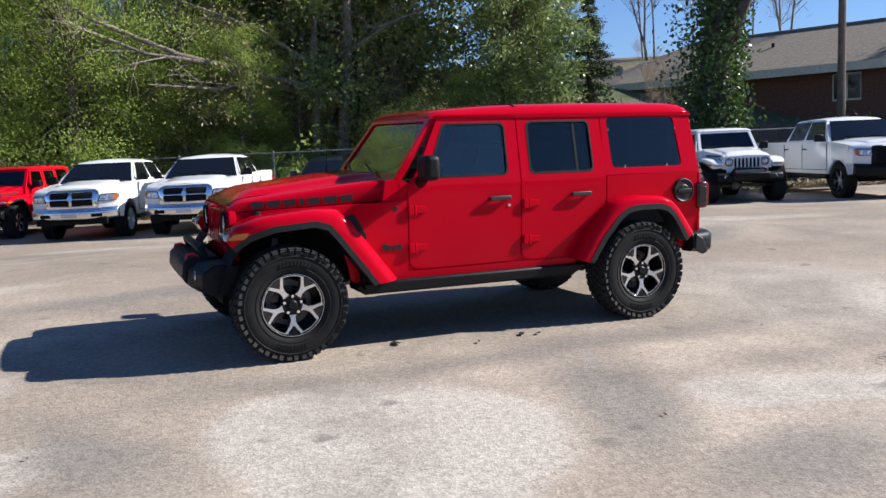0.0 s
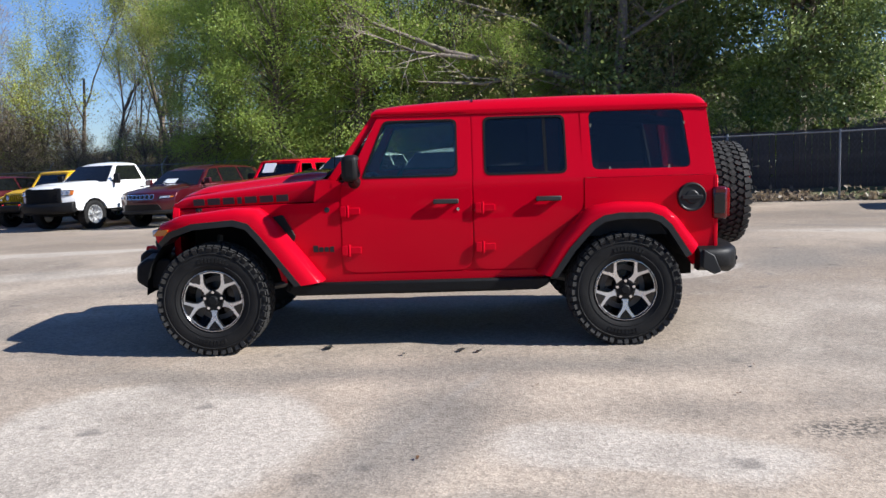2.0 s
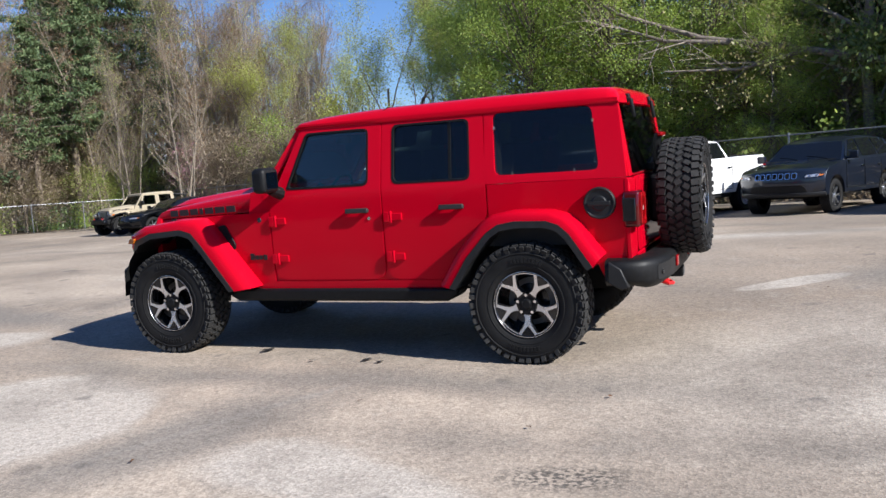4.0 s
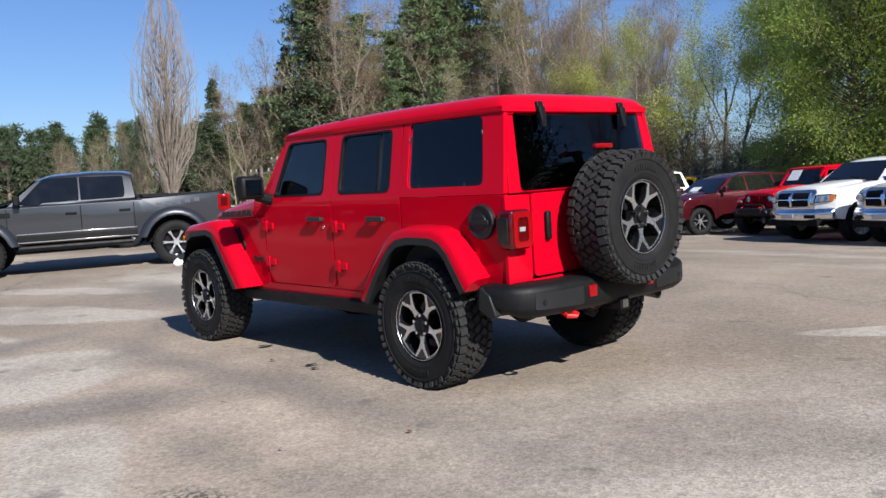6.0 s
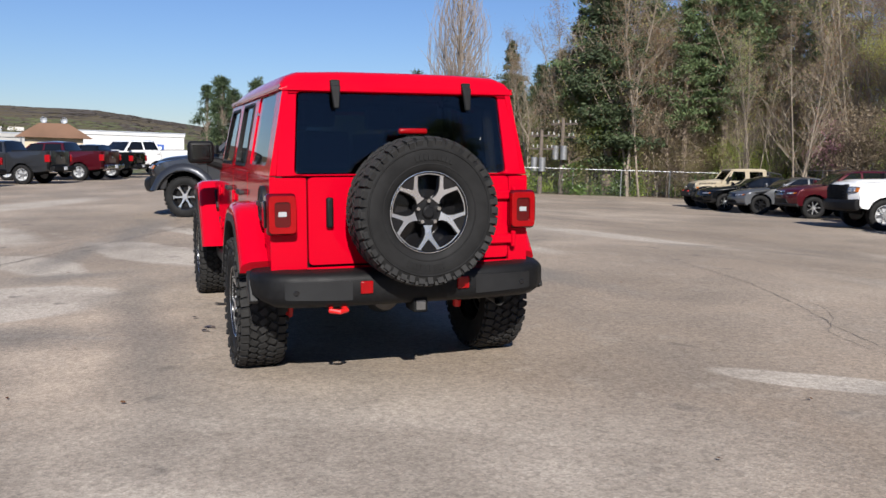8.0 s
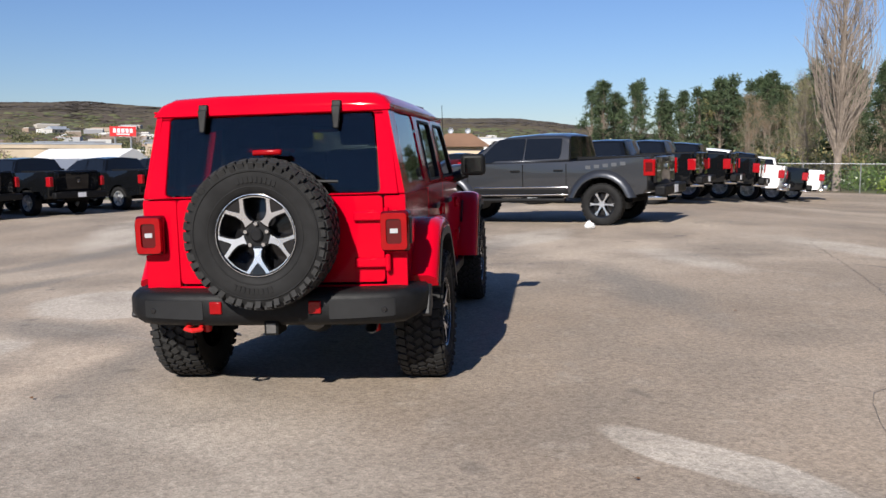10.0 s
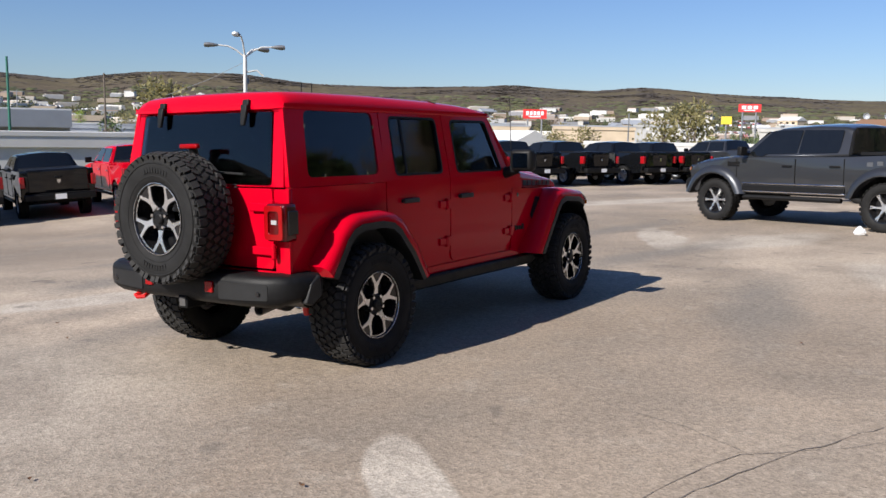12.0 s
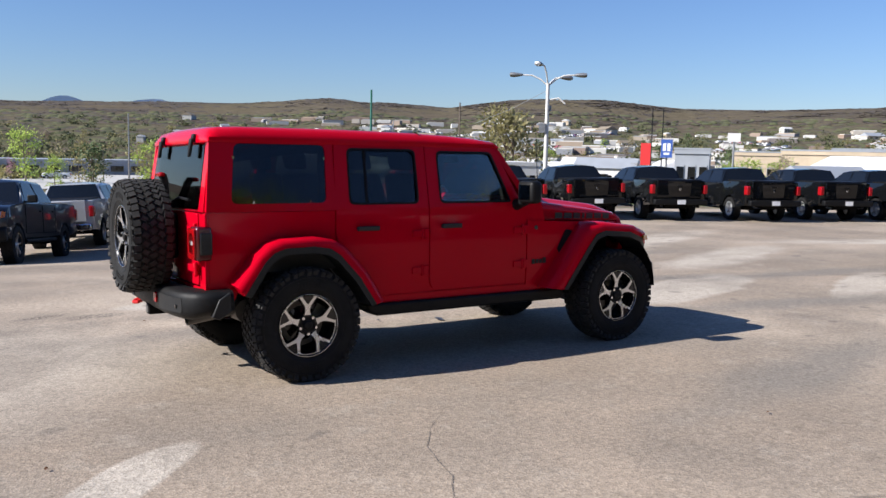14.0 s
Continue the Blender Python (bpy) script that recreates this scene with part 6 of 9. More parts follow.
    # tail
    if "pickup" in kind:
        b0, b1 = c["bed"]
        zr = c["top"][-3][1]
        F("bed_floor", Shape().box(((b0 + b1) / 2, 0, zr - 0.012), (b1 - b0, W * 1.62, 0.05)), PLASTIC, "black bed liner")
        F("tailgate", Shape().prism(rounded([(-W + 0.20, 0.80), (W - 0.20, 0.80), (W - 0.20, zr - 0.01), (-W + 0.20, zr - 0.01)], 0.03), lambda u, v, d: Vector((xr - 0.05 * (u / W) ** 2 + d, u, v)), -0.05, 0.018), colour, bevel=0.015)
        F("tailgate_emblem", Shape().prism(rounded([(-0.05, 1.08), (0.0, 1.03), (0.05, 1.08), (0.045, 1.15), (-0.045, 1.15)], 0.01), lambda u, v, d: Vector((xr + d, u, v)), 0.0, 0.026), CHROME)
        F("tailgate_handle", Shape().box((xr + 0.012, 0, 1.215), (0.03, 0.20, 0.05)), PLASTIC, bevel=0.01)
        rb = F("rear_bumper", Shape().box((xr + 0.09, 0, 0.66), (0.20, 2 * W - 0.08, 0.19)), CHROME if chrome else PLASTIC, "rear bumper", bevel=0.03)
        part("number_plate", Shape().box((xr + 0.192, 0.0, 0.665), (0.006, 0.30, 0.15)), PAPER, rb, "white number plate")
        part("bumper_step", Shape().box((xr + 0.09, 0, 0.762), (0.19, 1.5, 0.012)), PLASTIC, rb)
        for sg in (-1, 1):
            F("exhaust", Shape().tube([(xr - 0.2, sg * 0.62, 0.52), (xr + 0.16, sg * 0.62, 0.52)], 0.05, 12, caps=False), CHROME)
    else:
        F("rear_bumper", Shape().box((xr - 0.04, 0, z0 + 0.18), (0.16, 2 * W - 0.16, 0.2)), colour, bevel=0.04)
    return car


HEAD = 66.93
ROW_SIZE = 0.92


def parked(u, v, turn=0.0, size=1.0):
    x, y = uv(u, v)
    return on_ground(x, y, HEAD + turn) @ Matrix.Scale(size, 4)


def put_offroader(u, v, colour, label, turn=0.0, size=0.91):
    """Another car of the same model in another colour."""
    ob = copy_thing(hero, parked(u, v, turn, size))
    tagged(ob, label, "car", "cars along the fence")
    for o in ob.children_recursive:
        if o.type == "MESH" and o.data.materials and o.data.materials[0] == RED:
            o.material_slots[0].link = "OBJECT"
            o.material_slots[0].material = colour
    return ob


G1, G2 = "cars along the fence", "pickups along the lower edge"
ram = build_vehicle("pickup", WHITE, parked(7.64, 13.2, 0.0, ROW_SIZE), "white crew-cab pickup with chrome cross grille by the fence", G1, category="pickup truck")
copy_thing(ram, parked(5.28, 13.2, 0.6))
build_vehicle("suv", NAVY, parked(2.5, 14.6, 0.0, ROW_SIZE), "black sport utility car by the fence", G1)
build_vehicle("sedan", MAROON, parked(-0.45, 14.75, -2, ROW_SIZE), "dark red four-door saloon parked by the fence", G1, wheel_mat=GLOSSBLACK)
put_offroader(-7.25, 14.6, WHITE, "white four-door off-road car by the fence", 1, 0.99)
build_vehicle("crew_pickup", WHITE, parked(-10.4, 14.8, 2), "white crew-cab heavy pickup with black grille", G1, chrome=False, category="pickup truck")
row_red = put_offroader(10.4, 13.7, RED, "red four-door off-road car by the fence")
part("windscreen_card", Shape().box((-0.43, 0.30, 1.565), (0.34, 0.40, 0.004), Matrix.Rotation(radians(-53.6), 3, "Y")), PAPER, row_red, "pale price sheet behind the windscreen")
gc = build_vehicle("suv", MAROON, parked(12.75, 12.75, 0.0, ROW_SIZE), "dark red sport utility car with slotted grille", G1)
build_vehicle("heavy_pickup", WHITE, parked(15.65, 12.7, 0.0, ROW_SIZE), "white single-cab heavy pickup with black bumper", G1, chrome=False, category="pickup truck")
put_offroader(18.6, 13.6, YELLOW, "yellow four-door off-road car by the fence")
copy_thing(gc, parked(21.5, 12.8))
build_vehicle("sedan", GREY, parked(24.25, 12.05, 0.0, ROW_SIZE), "grey four-door saloon parked by the fence", G1, wheel_mat=GLOSSBLACK)
build_vehicle("sedan", BLACK, parked(26.5, 11.45, 0.0, ROW_SIZE), "black four-door saloon parked by the fence", G1)
build_offroader(TAN, parked(29.1, 11.2, 4, 0.90), "sand-coloured off-road pickup by the fence", G1, bed=True)

EDGE_SIZE = 0.94
blk = build_vehicle("pickup", BLACK, parked(5.25, -19.9, 0.0, EDGE_SIZE), "black crew-cab pickup seen from behind", G2, chrome=False, category="pickup truck")
for u_ in (7.8, 10.4, 13.3, 16.1, 18.7, 21.4, 23.6):
    copy_thing(blk, parked(u_, -19.85 + 0.25 * math.sin(3 * u_), 0.8 * math.sin(u_), EDGE_SIZE))
build_vehicle("pickup", RED, parked(2.6, -19.9, 0.0, EDGE_SIZE), "red crew-cab pickup with chrome bumper", G2, category="pickup truck")
copy_thing(blk, parked(0.1, -19.9, 0.0, EDGE_SIZE))
build_vehicle("pickup", CHARCOAL, parked(-2.3, -19.6, 3, EDGE_SIZE), "dark grey crew-cab pickup seen from behind", G2, chrome=False, category="pickup truck")
copy_thing(blk, parked(-5.0, -19.7, 0.0, EDGE_SIZE))
build_vehicle("pickup", SILVER, parked(-7.4, -19.7, 0.0, EDGE_SIZE), "silver-white crew-cab pickup seen from behind", G2, category="pickup truck")
build_vehicle("crew_pickup", NAVY, parked(-7.75, -13.3, 180, 0.96), "dark blue crew-cab pickup facing the lot", G2, chrome=False, category="pickup truck")
build_vehicle("pickup", CHARCOAL, parked(27.4, -19.0, 0.0, EDGE_SIZE), "dark grey crew-cab pickup seen from behind", G2, chrome=False, category="pickup truck")
build_vehicle("pickup", MAROON, parked(32.0, -18.9, 0.0, EDGE_SIZE), "dark red crew-cab pickup seen from behind", G2, category="pickup truck")
copy_thing(blk, parked(35.5, -18.9, 0.0, EDGE_SIZE))
build_vehicle("crew_pickup", WHITE, parked(40.5, -18.6, 60), "white crew-cab pickup at the lot's far corner", G2, category="pickup truck")
card = [[Vector((-1.064 + 0.70 * q, y_, 1.12 + 0.48 * q + 0.02)) for y_ in (-0.05, 0.15, 0.38)] for q in (0.16, 0.30, 0.42)]
part("windscreen_card", Shape().sheet(card), PAPER, gc, "white price sheet behind the windscreen")
build_vehicle("sport_pickup", CHARCOAL, parked(10.885, -3.143, 2.7), "charcoal wide-body off-road pickup in the open lot", "", chrome=False, category="pickup truck")
G3 = "pickups in the open row"
for k, (u_, v_) in enumerate(((17.6, -4.2), (20.6, -4.0), (23.6, -3.8), (26.6, -3.5), (29.6, -3.2), (32.6, -2.9))):
    ob_ = copy_thing((blk, ram)[k in (3, 5)], parked(u_, v_, 2 + k))
    tagged(ob_, ("black crew-cab pickup beside the charcoal one", "white crew-cab pickup in the open row")[k in (3, 5)], "pickup truck", G3)


# ---- trees, fence and bank ----
BARK = plain("grey brown bark", (0.16, 0.125, 0.095), 0.9, grain=0.45, scale=5, bump=0.8)
OLDBARK = plain("dark ridged bark", (0.085, 0.070, 0.056), 0.95, grain=0.45, scale=5, bump=0.8)
PALEBARK = plain("pale bark", (0.235, 0.195, 0.152), 0.9, grain=0.35, scale=5, bump=0.6)
DULLBARK = plain("dull grey bark", (0.20, 0.165, 0.135), 0.9, grain=0.35, scale=5, bump=0.6)
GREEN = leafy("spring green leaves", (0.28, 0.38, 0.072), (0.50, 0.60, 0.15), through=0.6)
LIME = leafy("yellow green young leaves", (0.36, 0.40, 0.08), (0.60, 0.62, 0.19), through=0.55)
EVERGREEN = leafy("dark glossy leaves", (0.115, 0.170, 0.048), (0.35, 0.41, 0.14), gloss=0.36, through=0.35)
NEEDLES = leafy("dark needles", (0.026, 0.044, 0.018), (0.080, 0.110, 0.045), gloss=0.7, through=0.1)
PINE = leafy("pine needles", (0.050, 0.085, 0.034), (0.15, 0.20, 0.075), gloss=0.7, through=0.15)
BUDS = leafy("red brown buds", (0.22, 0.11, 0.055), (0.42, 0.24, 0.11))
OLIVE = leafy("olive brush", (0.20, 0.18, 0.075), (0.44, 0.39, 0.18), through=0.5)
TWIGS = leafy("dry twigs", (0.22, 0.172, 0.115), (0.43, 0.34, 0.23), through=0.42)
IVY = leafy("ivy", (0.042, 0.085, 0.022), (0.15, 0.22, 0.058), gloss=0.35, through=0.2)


def leaf_mesh(name, centres, sizes, mat, seed=0, slim=0.62, flat=0.0):
    """Many small four-cornered leaves, one beside each given centre."""
    g = np.random.default_rng(seed)
    c = np.asarray(centres, dtype=np.float64)
    n = len(c)
    a = g.normal(size=(n, 3))
    a[:, 2] *= 1 - flat
    a /= np.linalg.norm(a, axis=1)[:, None]
    b = np.cross(a, g.normal(size=(n, 3)))
    b /= np.linalg.norm(b, axis=1)[:, None]
    s = (np.asarray(sizes) * g.uniform(0.6, 1.3, n))[:, None]
    v = np.stack([c - a * s, c + b * s * slim, c + a * s, c - b * s * slim], axis=1).reshape(-1, 3)
    me = bpy.data.meshes.new(name)
    me.vertices.add(4 * n)
    me.vertices.foreach_set("co", v.ravel())
    me.loops.add(4 * n)
    me.loops.foreach_set("vertex_index", np.arange(4 * n, dtype=np.int32))
    me.polygons.add(n)
    me.polygons.foreach_set("loop_start", np.arange(0, 4 * n, 4, dtype=np.int32))
    me.update(calc_edges=True)
    me.materials.append(mat)
    return me


def grow(rng, start, direction, length, radius, depth, spread=0.55, up=0.12, kids=(3, 5), bend=0.10, shrink=0.62):
    """Limbs of a tree: a list of (points, radii, depth left)."""
    out = []
    p, d = Vector(start), Vector(direction).normalized()
    pts, rad, n = [p.copy()], [radius], 5
    for k in range(n):
        d = (d + Vector((rng.gauss(0, bend), rng.gauss(0, bend), rng.gauss(0, bend) + up * 0.4))).normalized()
        p = p + d * (length / n)
        pts.append(p.copy())
        rad.append(radius * (1 - 0.62 * (k + 1) / n))
    out.append((pts, rad, depth))
    if depth > 0:
        for k in range(rng.randint(*kids)):
            at = rng.uniform(0.35, 1.0)
            i = min(n - 1, int(at * n))
            base = pts[i].lerp(pts[i + 1], at * n - i)
            ax = Vector((rng.gauss(0, 1), rng.gauss(0, 1), rng.gauss(0, 1)))
            q = (d + ax.normalized() * spread * rng.uniform(0.7, 1.4) + Vector((0, 0, up))).normalized()
            out += grow(rng, base, q, length * shrink * rng.uniform(0.75, 1.15), max(0.006, rad[i] * 0.58), depth - 1, spread, up, kids, bend, shrink)
    return out


def limbs_shape(limbs):
    s = Shape()
    for pts, rad, depth in limbs:
        n = 8 if rad[0] > 0.10 else 5 if rad[0] > 0.03 else 3
        use = range(len(pts)) if n > 3 else (0, 3, 5)
        s.tube([pts[i] for i in use], [rad[i] for i in use], n, caps=False)
    return s


def make_tree(name, label, seed, h, trunk_r, leaf, count, size, bark=None, stems=1, depth=3, spread=0.6, up=0.15, puff=0.55, lean=0.1, kids=(3, 5), first=0.5, buds_deep=1, flat=0.0, shrink=0.62):
    rng = random.Random(seed)
    tree = thing(name, Matrix.Identity(4), label, "tree", kind="")
    limbs = []
    for k in range(stems):
        d = Vector((rng.gauss(0, lean), rng.gauss(0, lean), 1))
        off = (rng.uniform(-0.3, 0.3) * (stems > 1), rng.uniform(-0.3, 0.3) * (stems > 1), -0.3)
        limbs += grow(rng, off, d, h * first, trunk_r * rng.uniform(0.8, 1.1), depth, spread, up, kids, shrink=shrink)
    part("trunk", limbs_shape(limbs), bark or BARK, tree, smooth=60)
    tips = []
    for pts, rad, dep in limbs:
        if dep <= buds_deep:
            for i in range(1, len(pts)):
                tips.append((pts[i], 1.0))
                tips.append((pts[i].lerp(pts[i - 1], 0.5), 1.0))
    if count and tips:
        g = np.random.default_rng(seed)
        base = np.array([tuple(p) for p, _ in tips])
        pick = base[g.integers(0, len(base), count)] + g.normal(size=(count, 3)) * puff
        ob = new("crown", leaf_mesh("crown", pick, np.full(count, size), leaf, seed, flat=flat))
        ob.parent = tree
    return tree


def make_conifer(seed, h, wide, count, leaf, label, bare=0.08, droop=-0.18, layers=34, size=0.16):
    rng = random.Random(seed)
    tree = thing("conifer", Matrix.Identity(4), label, "tree")
    s = Shape().tube([(0, 0, -0.3), (0.05, 0.03, h * 0.5), (0, 0, h)], [h * 0.022, h * 0.014, 0.02], 8)
    pts = []
    for k in range(layers):
        t = bare + (1 - bare) * (k + rng.random() * 0.6) / layers
        z = h * t + rng.gauss(0, h * 0.03)
        reach = wide * (1 - t) ** 0.8 * rng.uniform(0.5, 1.25) * (0.55 + 0.45 * min(1, (t - bare) * 7)) + 0.15
        for j in range(rng.randint(4, 6)):
            a = rng.uniform(0, 6.283)
            rr = reach * rng.uniform(0.7, 1.1)
            tip = Vector((rr * math.cos(a), rr * math.sin(a), z + droop * rr + 0.10 * rr * rng.random()))
            base = Vector((0, 0, z))
            s.tube([base, base.lerp(tip, 0.5) + Vector((0, 0, 0.05 * rr)), tip], [0.035, 0.02, 0.008], 3, caps=False)
            m = max(6, int(count * rr / (layers * 5 * wide * 0.45)))
            for i in range(m):
                q = rng.random() ** 0.7
                p = base.lerp(tip, q)
                w = 0.10 + 0.20 * rr * (1 - abs(q - 0.5)) * 0.6
                pts.append((p.x + rng.gauss(0, w), p.y + rng.gauss(0, w), p.z + rng.gauss(0, 0.15) - 0.05))
    part("trunk", s, BARK, tree, smooth=60)
    ob = new("crown", leaf_mesh("crown", pts, np.full(len(pts), size), leaf, seed, slim=0.35, flat=0.5))
    ob.parent = tree
    return tree


def make_pine(seed, h, count, label, size=0.2, low=0.34, reach=0.27):
    """A pine: bare lower trunk, uneven branches with flat plates of needles."""
    rng = random.Random(seed)
    tree = thing("pine_tree", Matrix.Identity(4), label, "tree")
    s = Shape().tube([(0, 0, -0.3), (0.1, 0.05, h * 0.6), (0, 0, h * 0.98)], [h * 0.016, h * 0.011, 0.03], 8)
    pts, tufts = [], []
    for k in range(62):
        t = low + (1 - low) * (k / 62) ** 0.92
        a = k * 2.4 + rng.uniform(-0.6, 0.6)
        rr = h * reach * (1.04 - t) ** 0.7 * rng.uniform(0.3, 1.3) * (0.6 + 0.4 * step(low, low + 0.2, t))
        base = Vector((0, 0, h * t))
        tip = Vector((rr * math.cos(a), rr * math.sin(a), h * t + rr * rng.uniform(-0.05, 0.40)))
        s.tube([base, base.lerp(tip, 0.6) - Vector((0, 0, 0.03 * rr)), tip], [0.05, 0.03, 0.012], 4, caps=False)
        for q in (0.45, 0.62, 0.78, 0.92, 1.03):
            off = Vector((rng.gauss(0, 0.2), rng.gauss(0, 0.2), rng.gauss(0, 0.07))) * rr
            tufts.append((base.lerp(tip, q) + off, h * rng.uniform(0.012, 0.024)))
    for k in range(6):
        tufts.append((Vector((0, 0, h * (0.94 + 0.012 * k))), 0.008 * h))
    for i in range(count):
        p, w = tufts[rng.randrange(len(tufts))]
        pts.append((p.x + rng.gauss(0, w), p.y + rng.gauss(0, w), p.z + abs(rng.gauss(0, w * 0.55)) - 0.01 * h * rng.random()))
    part("trunk", s, BARK, tree, smooth=60)
    ob = new("crown", leaf_mesh("crown", pts, np.full(count, size * 0.62), PINE, seed, slim=0.22))
    ob.parent = tree
    return tree


def make_columnar(seed, h, wide):
    """A bare columnar tree: many thin branches sweep up into a slim oval."""
    rng = random.Random(seed)
    tree = thing("columnar_tree", Matrix.Identity(4), "tall narrow leafless tree with upswept grey branches", "tree")
    s = Shape().tube([(0, 0, -0.3), (0, 0.05, h * 0.45), (0, 0, h * 0.97)], [0.24, 0.12, 0.008], 8)
    full = lambda t: wide * lerp([(0, 0.16), (0.12, 0.30), (0.3, 0.72), (0.5, 1.0), (0.66, 0.92), (0.82, 0.58), (0.93, 0.28), (1.0, 0.04)], t)
    twigs = Shape()
    for k in range(240):
        t0 = 0.06 + 0.66 * rng.random() ** 1.2
        ln = rng.uniform(0.22, 0.42) * (1.15 - 0.55 * t0)
        a, f = rng.uniform(0, 6.283), rng.uniform(0.25, 1.0) ** 0.6
        path = []
        for j in range(6):
            q = j / 5
            t = min(0.995, t0 + ln * q)
            r = full(t) * f * min(1.0, q * 1.7) + rng.gauss(0, 0.03)
            path.append(Vector((r * math.cos(a + 0.25 * q), r * math.sin(a + 0.25 * q), h * t)))
        r0 = 0.030 * (1.2 - t0) + 0.006
        s.tube(path, [r0 * (1 - 0.8 * j / 5) for j in range(6)], 3, caps=False)
        for j in range(11):
            i = rng.randrange(1, 5)
            p = path[i].lerp(path[i + 1], rng.random())
            d = (path[i + 1] - path[i]).normalized() + Vector((rng.gauss(0, 0.26), rng.gauss(0, 0.26), 0.1))
            twigs.tube([p, p + d * rng.uniform(0.35, 0.9)], [0.008, 0.003], 3, caps=False)
    part("trunk", s, DULLBARK, tree, smooth=60)
    part("crown", twigs, DULLBARK, tree, smooth=0)
    return tree


def plant(proto, x, y, scale=1.0, turn=0.0, sink=0.0, label="", tall=1.0):
    m = Matrix.Translation((x, y, height(x, y) - sink)) @ Matrix.Rotation(radians(turn), 4, "Z") @ Matrix.Diagonal((scale / proto.scale.x, scale / proto.scale.y, scale * tall / proto.scale.z, 1))
    ob = copy_thing(proto, m)
    if label:
        ob["label"] = label
    return ob


def off_lot(x, y, rng):
    """Push a place that would stand on the asphalt over the nearer fence."""
    u, v = ROW_U.x * x + ROW_U.y * y, ROW_V.x * x + ROW_V.y * y
    if u < 43.9 and v < 18.8:
        if 18.8 - v < 43.9 - u:
            v = 18.9 + rng.uniform(0, 5)
        else:
            u = 44.0 + rng.uniform(0, 6)
    return uv(u, v)


def retire(proto, x, y, scale=1.0, turn=0.0, tall=1.0):
    """Plant the first of a kind itself."""
    proto.matrix_basis = Matrix.Translation((x, y, height(x, y))) @ Matrix.Rotation(radians(turn), 4, "Z") @ Matrix.Diagonal((scale, scale, scale * tall, 1))


def make_bushy(name, label, seed, h, w, leaf, clumps, per, size, low=0.10, puff=0.42, bark=None, stems=2, fill=0.85, twigs=0, slim=0.62, tip=False):
    """A full tree: leaves in uneven clumps from near the ground to the top, each on its own limb."""
    rng = random.Random(seed)
    tree = thing(name, Matrix.Identity(4), label, "tree")
    s = Shape()
    heads = []
    for k in range(stems):
        x, y = rng.uniform(-0.25, 0.25) * w * (stems > 1), rng.uniform(-0.25, 0.25) * w * (stems > 1)
        pts = [(x * 0.3, y * 0.3, -0.4), (x * 0.6, y * 0.6, h * 0.3), (x + rng.gauss(0, 0.2), y + rng.gauss(0, 0.2), h * 0.6), (x * 1.2, y * 1.2, h * 0.92)]
        s.tube(pts, [h * 0.017, h * 0.014, h * 0.009, 0.02], 8)
        heads.append([Vector(p) for p in pts])
    g = np.random.default_rng(seed)
    out = []
    for k in range(clumps):
        t = low + (1 - low) * rng.random() ** 0.9
        prof = math.sin(math.pi * min(0.98, 0.12 + 0.80 * (1 - t) ** 0.8)) ** 0.6
        a = rng.uniform(0, 6.283)
        r = w * prof * (fill + (1 - fill) * rng.random()) * rng.random() ** 0.35 * rng.uniform(0.8, 1.12)
        if tip:
            r *= min(1.0, 0.10 + 1.9 * (1 - t))
        c = Vector((r * math.cos(a), r * math.sin(a), h * t))
        st = heads[rng.randrange(stems)]
        base = st[1].lerp(st[2], min(1.0, max(0.0, t * 1.6 - 0.5)))
        s.tube([base, base.lerp(c, 0.5) + Vector((0, 0, 0.06 * r)), c], [0.035, 0.02, 0.008], 4, caps=False)
        pf = puff * rng.uniform(0.7, 1.35)
        n = int(per * rng.uniform(0.6, 1.4))
        p = g.normal(size=(n, 3)) * (pf, pf, pf * 0.62)
        p[:, 2] -= 0.12 * (p[:, 0] ** 2 + p[:, 1] ** 2)
        out.append(p + tuple(c))
    for k in range(twigs):
        c = Vector((rng.gauss(0, w * 0.5), rng.gauss(0, w * 0.5), h * rng.uniform(0.15, 0.95)))
        dd = Vector((rng.gauss(0, 0.6), rng.gauss(0, 0.6), rng.gauss(0.25, 0.5)))
        s.tube([c, c + dd * 0.6, c + dd * 1.1 + Vector((0, 0, 0.1))], [0.012, 0.008, 0.003], 3, caps=False)
    part("trunk", s, bark or BARK, tree, smooth=60)
    pts = np.concatenate(out)
    ob = new("crown", leaf_mesh("crown", pts, np.full(len(pts), size), leaf, seed, slim=slim))
    ob.parent = tree
    return tree


def twig_mesh(name, centres, dirs, length, width, mat, seed):
    """Fine twigs: long thin slips that follow the given directions."""
    g = np.random.default_rng(seed)
    c, d = np.asarray(centres), np.asarray(dirs)
    n = len(c)
    d = d + g.normal(size=(n, 3)) * 0.75
    d /= np.linalg.norm(d, axis=1)[:, None]
    b = np.cross(d, g.normal(size=(n, 3)))
    b /= np.linalg.norm(b, axis=1)[:, None]
    ln = (length * g.uniform(0.5, 1.4, n))[:, None]
    v = np.stack([c - b * width, c + b * width, c + d * ln + b * width * 0.3, c + d * ln - b * width * 0.3], axis=1).reshape(-1, 3)
    me = bpy.data.meshes.new(name)
    me.vertices.add(4 * n)
    me.vertices.foreach_set("co", v.ravel())
    me.loops.add(4 * n)
    me.loops.foreach_set("vertex_index", np.arange(4 * n, dtype=np.int32))
    me.polygons.add(n)
    me.polygons.foreach_set("loop_start", np.arange(0, 4 * n, 4, dtype=np.int32))
    me.update(calc_edges=True)
    me.materials.append(mat)
    return me


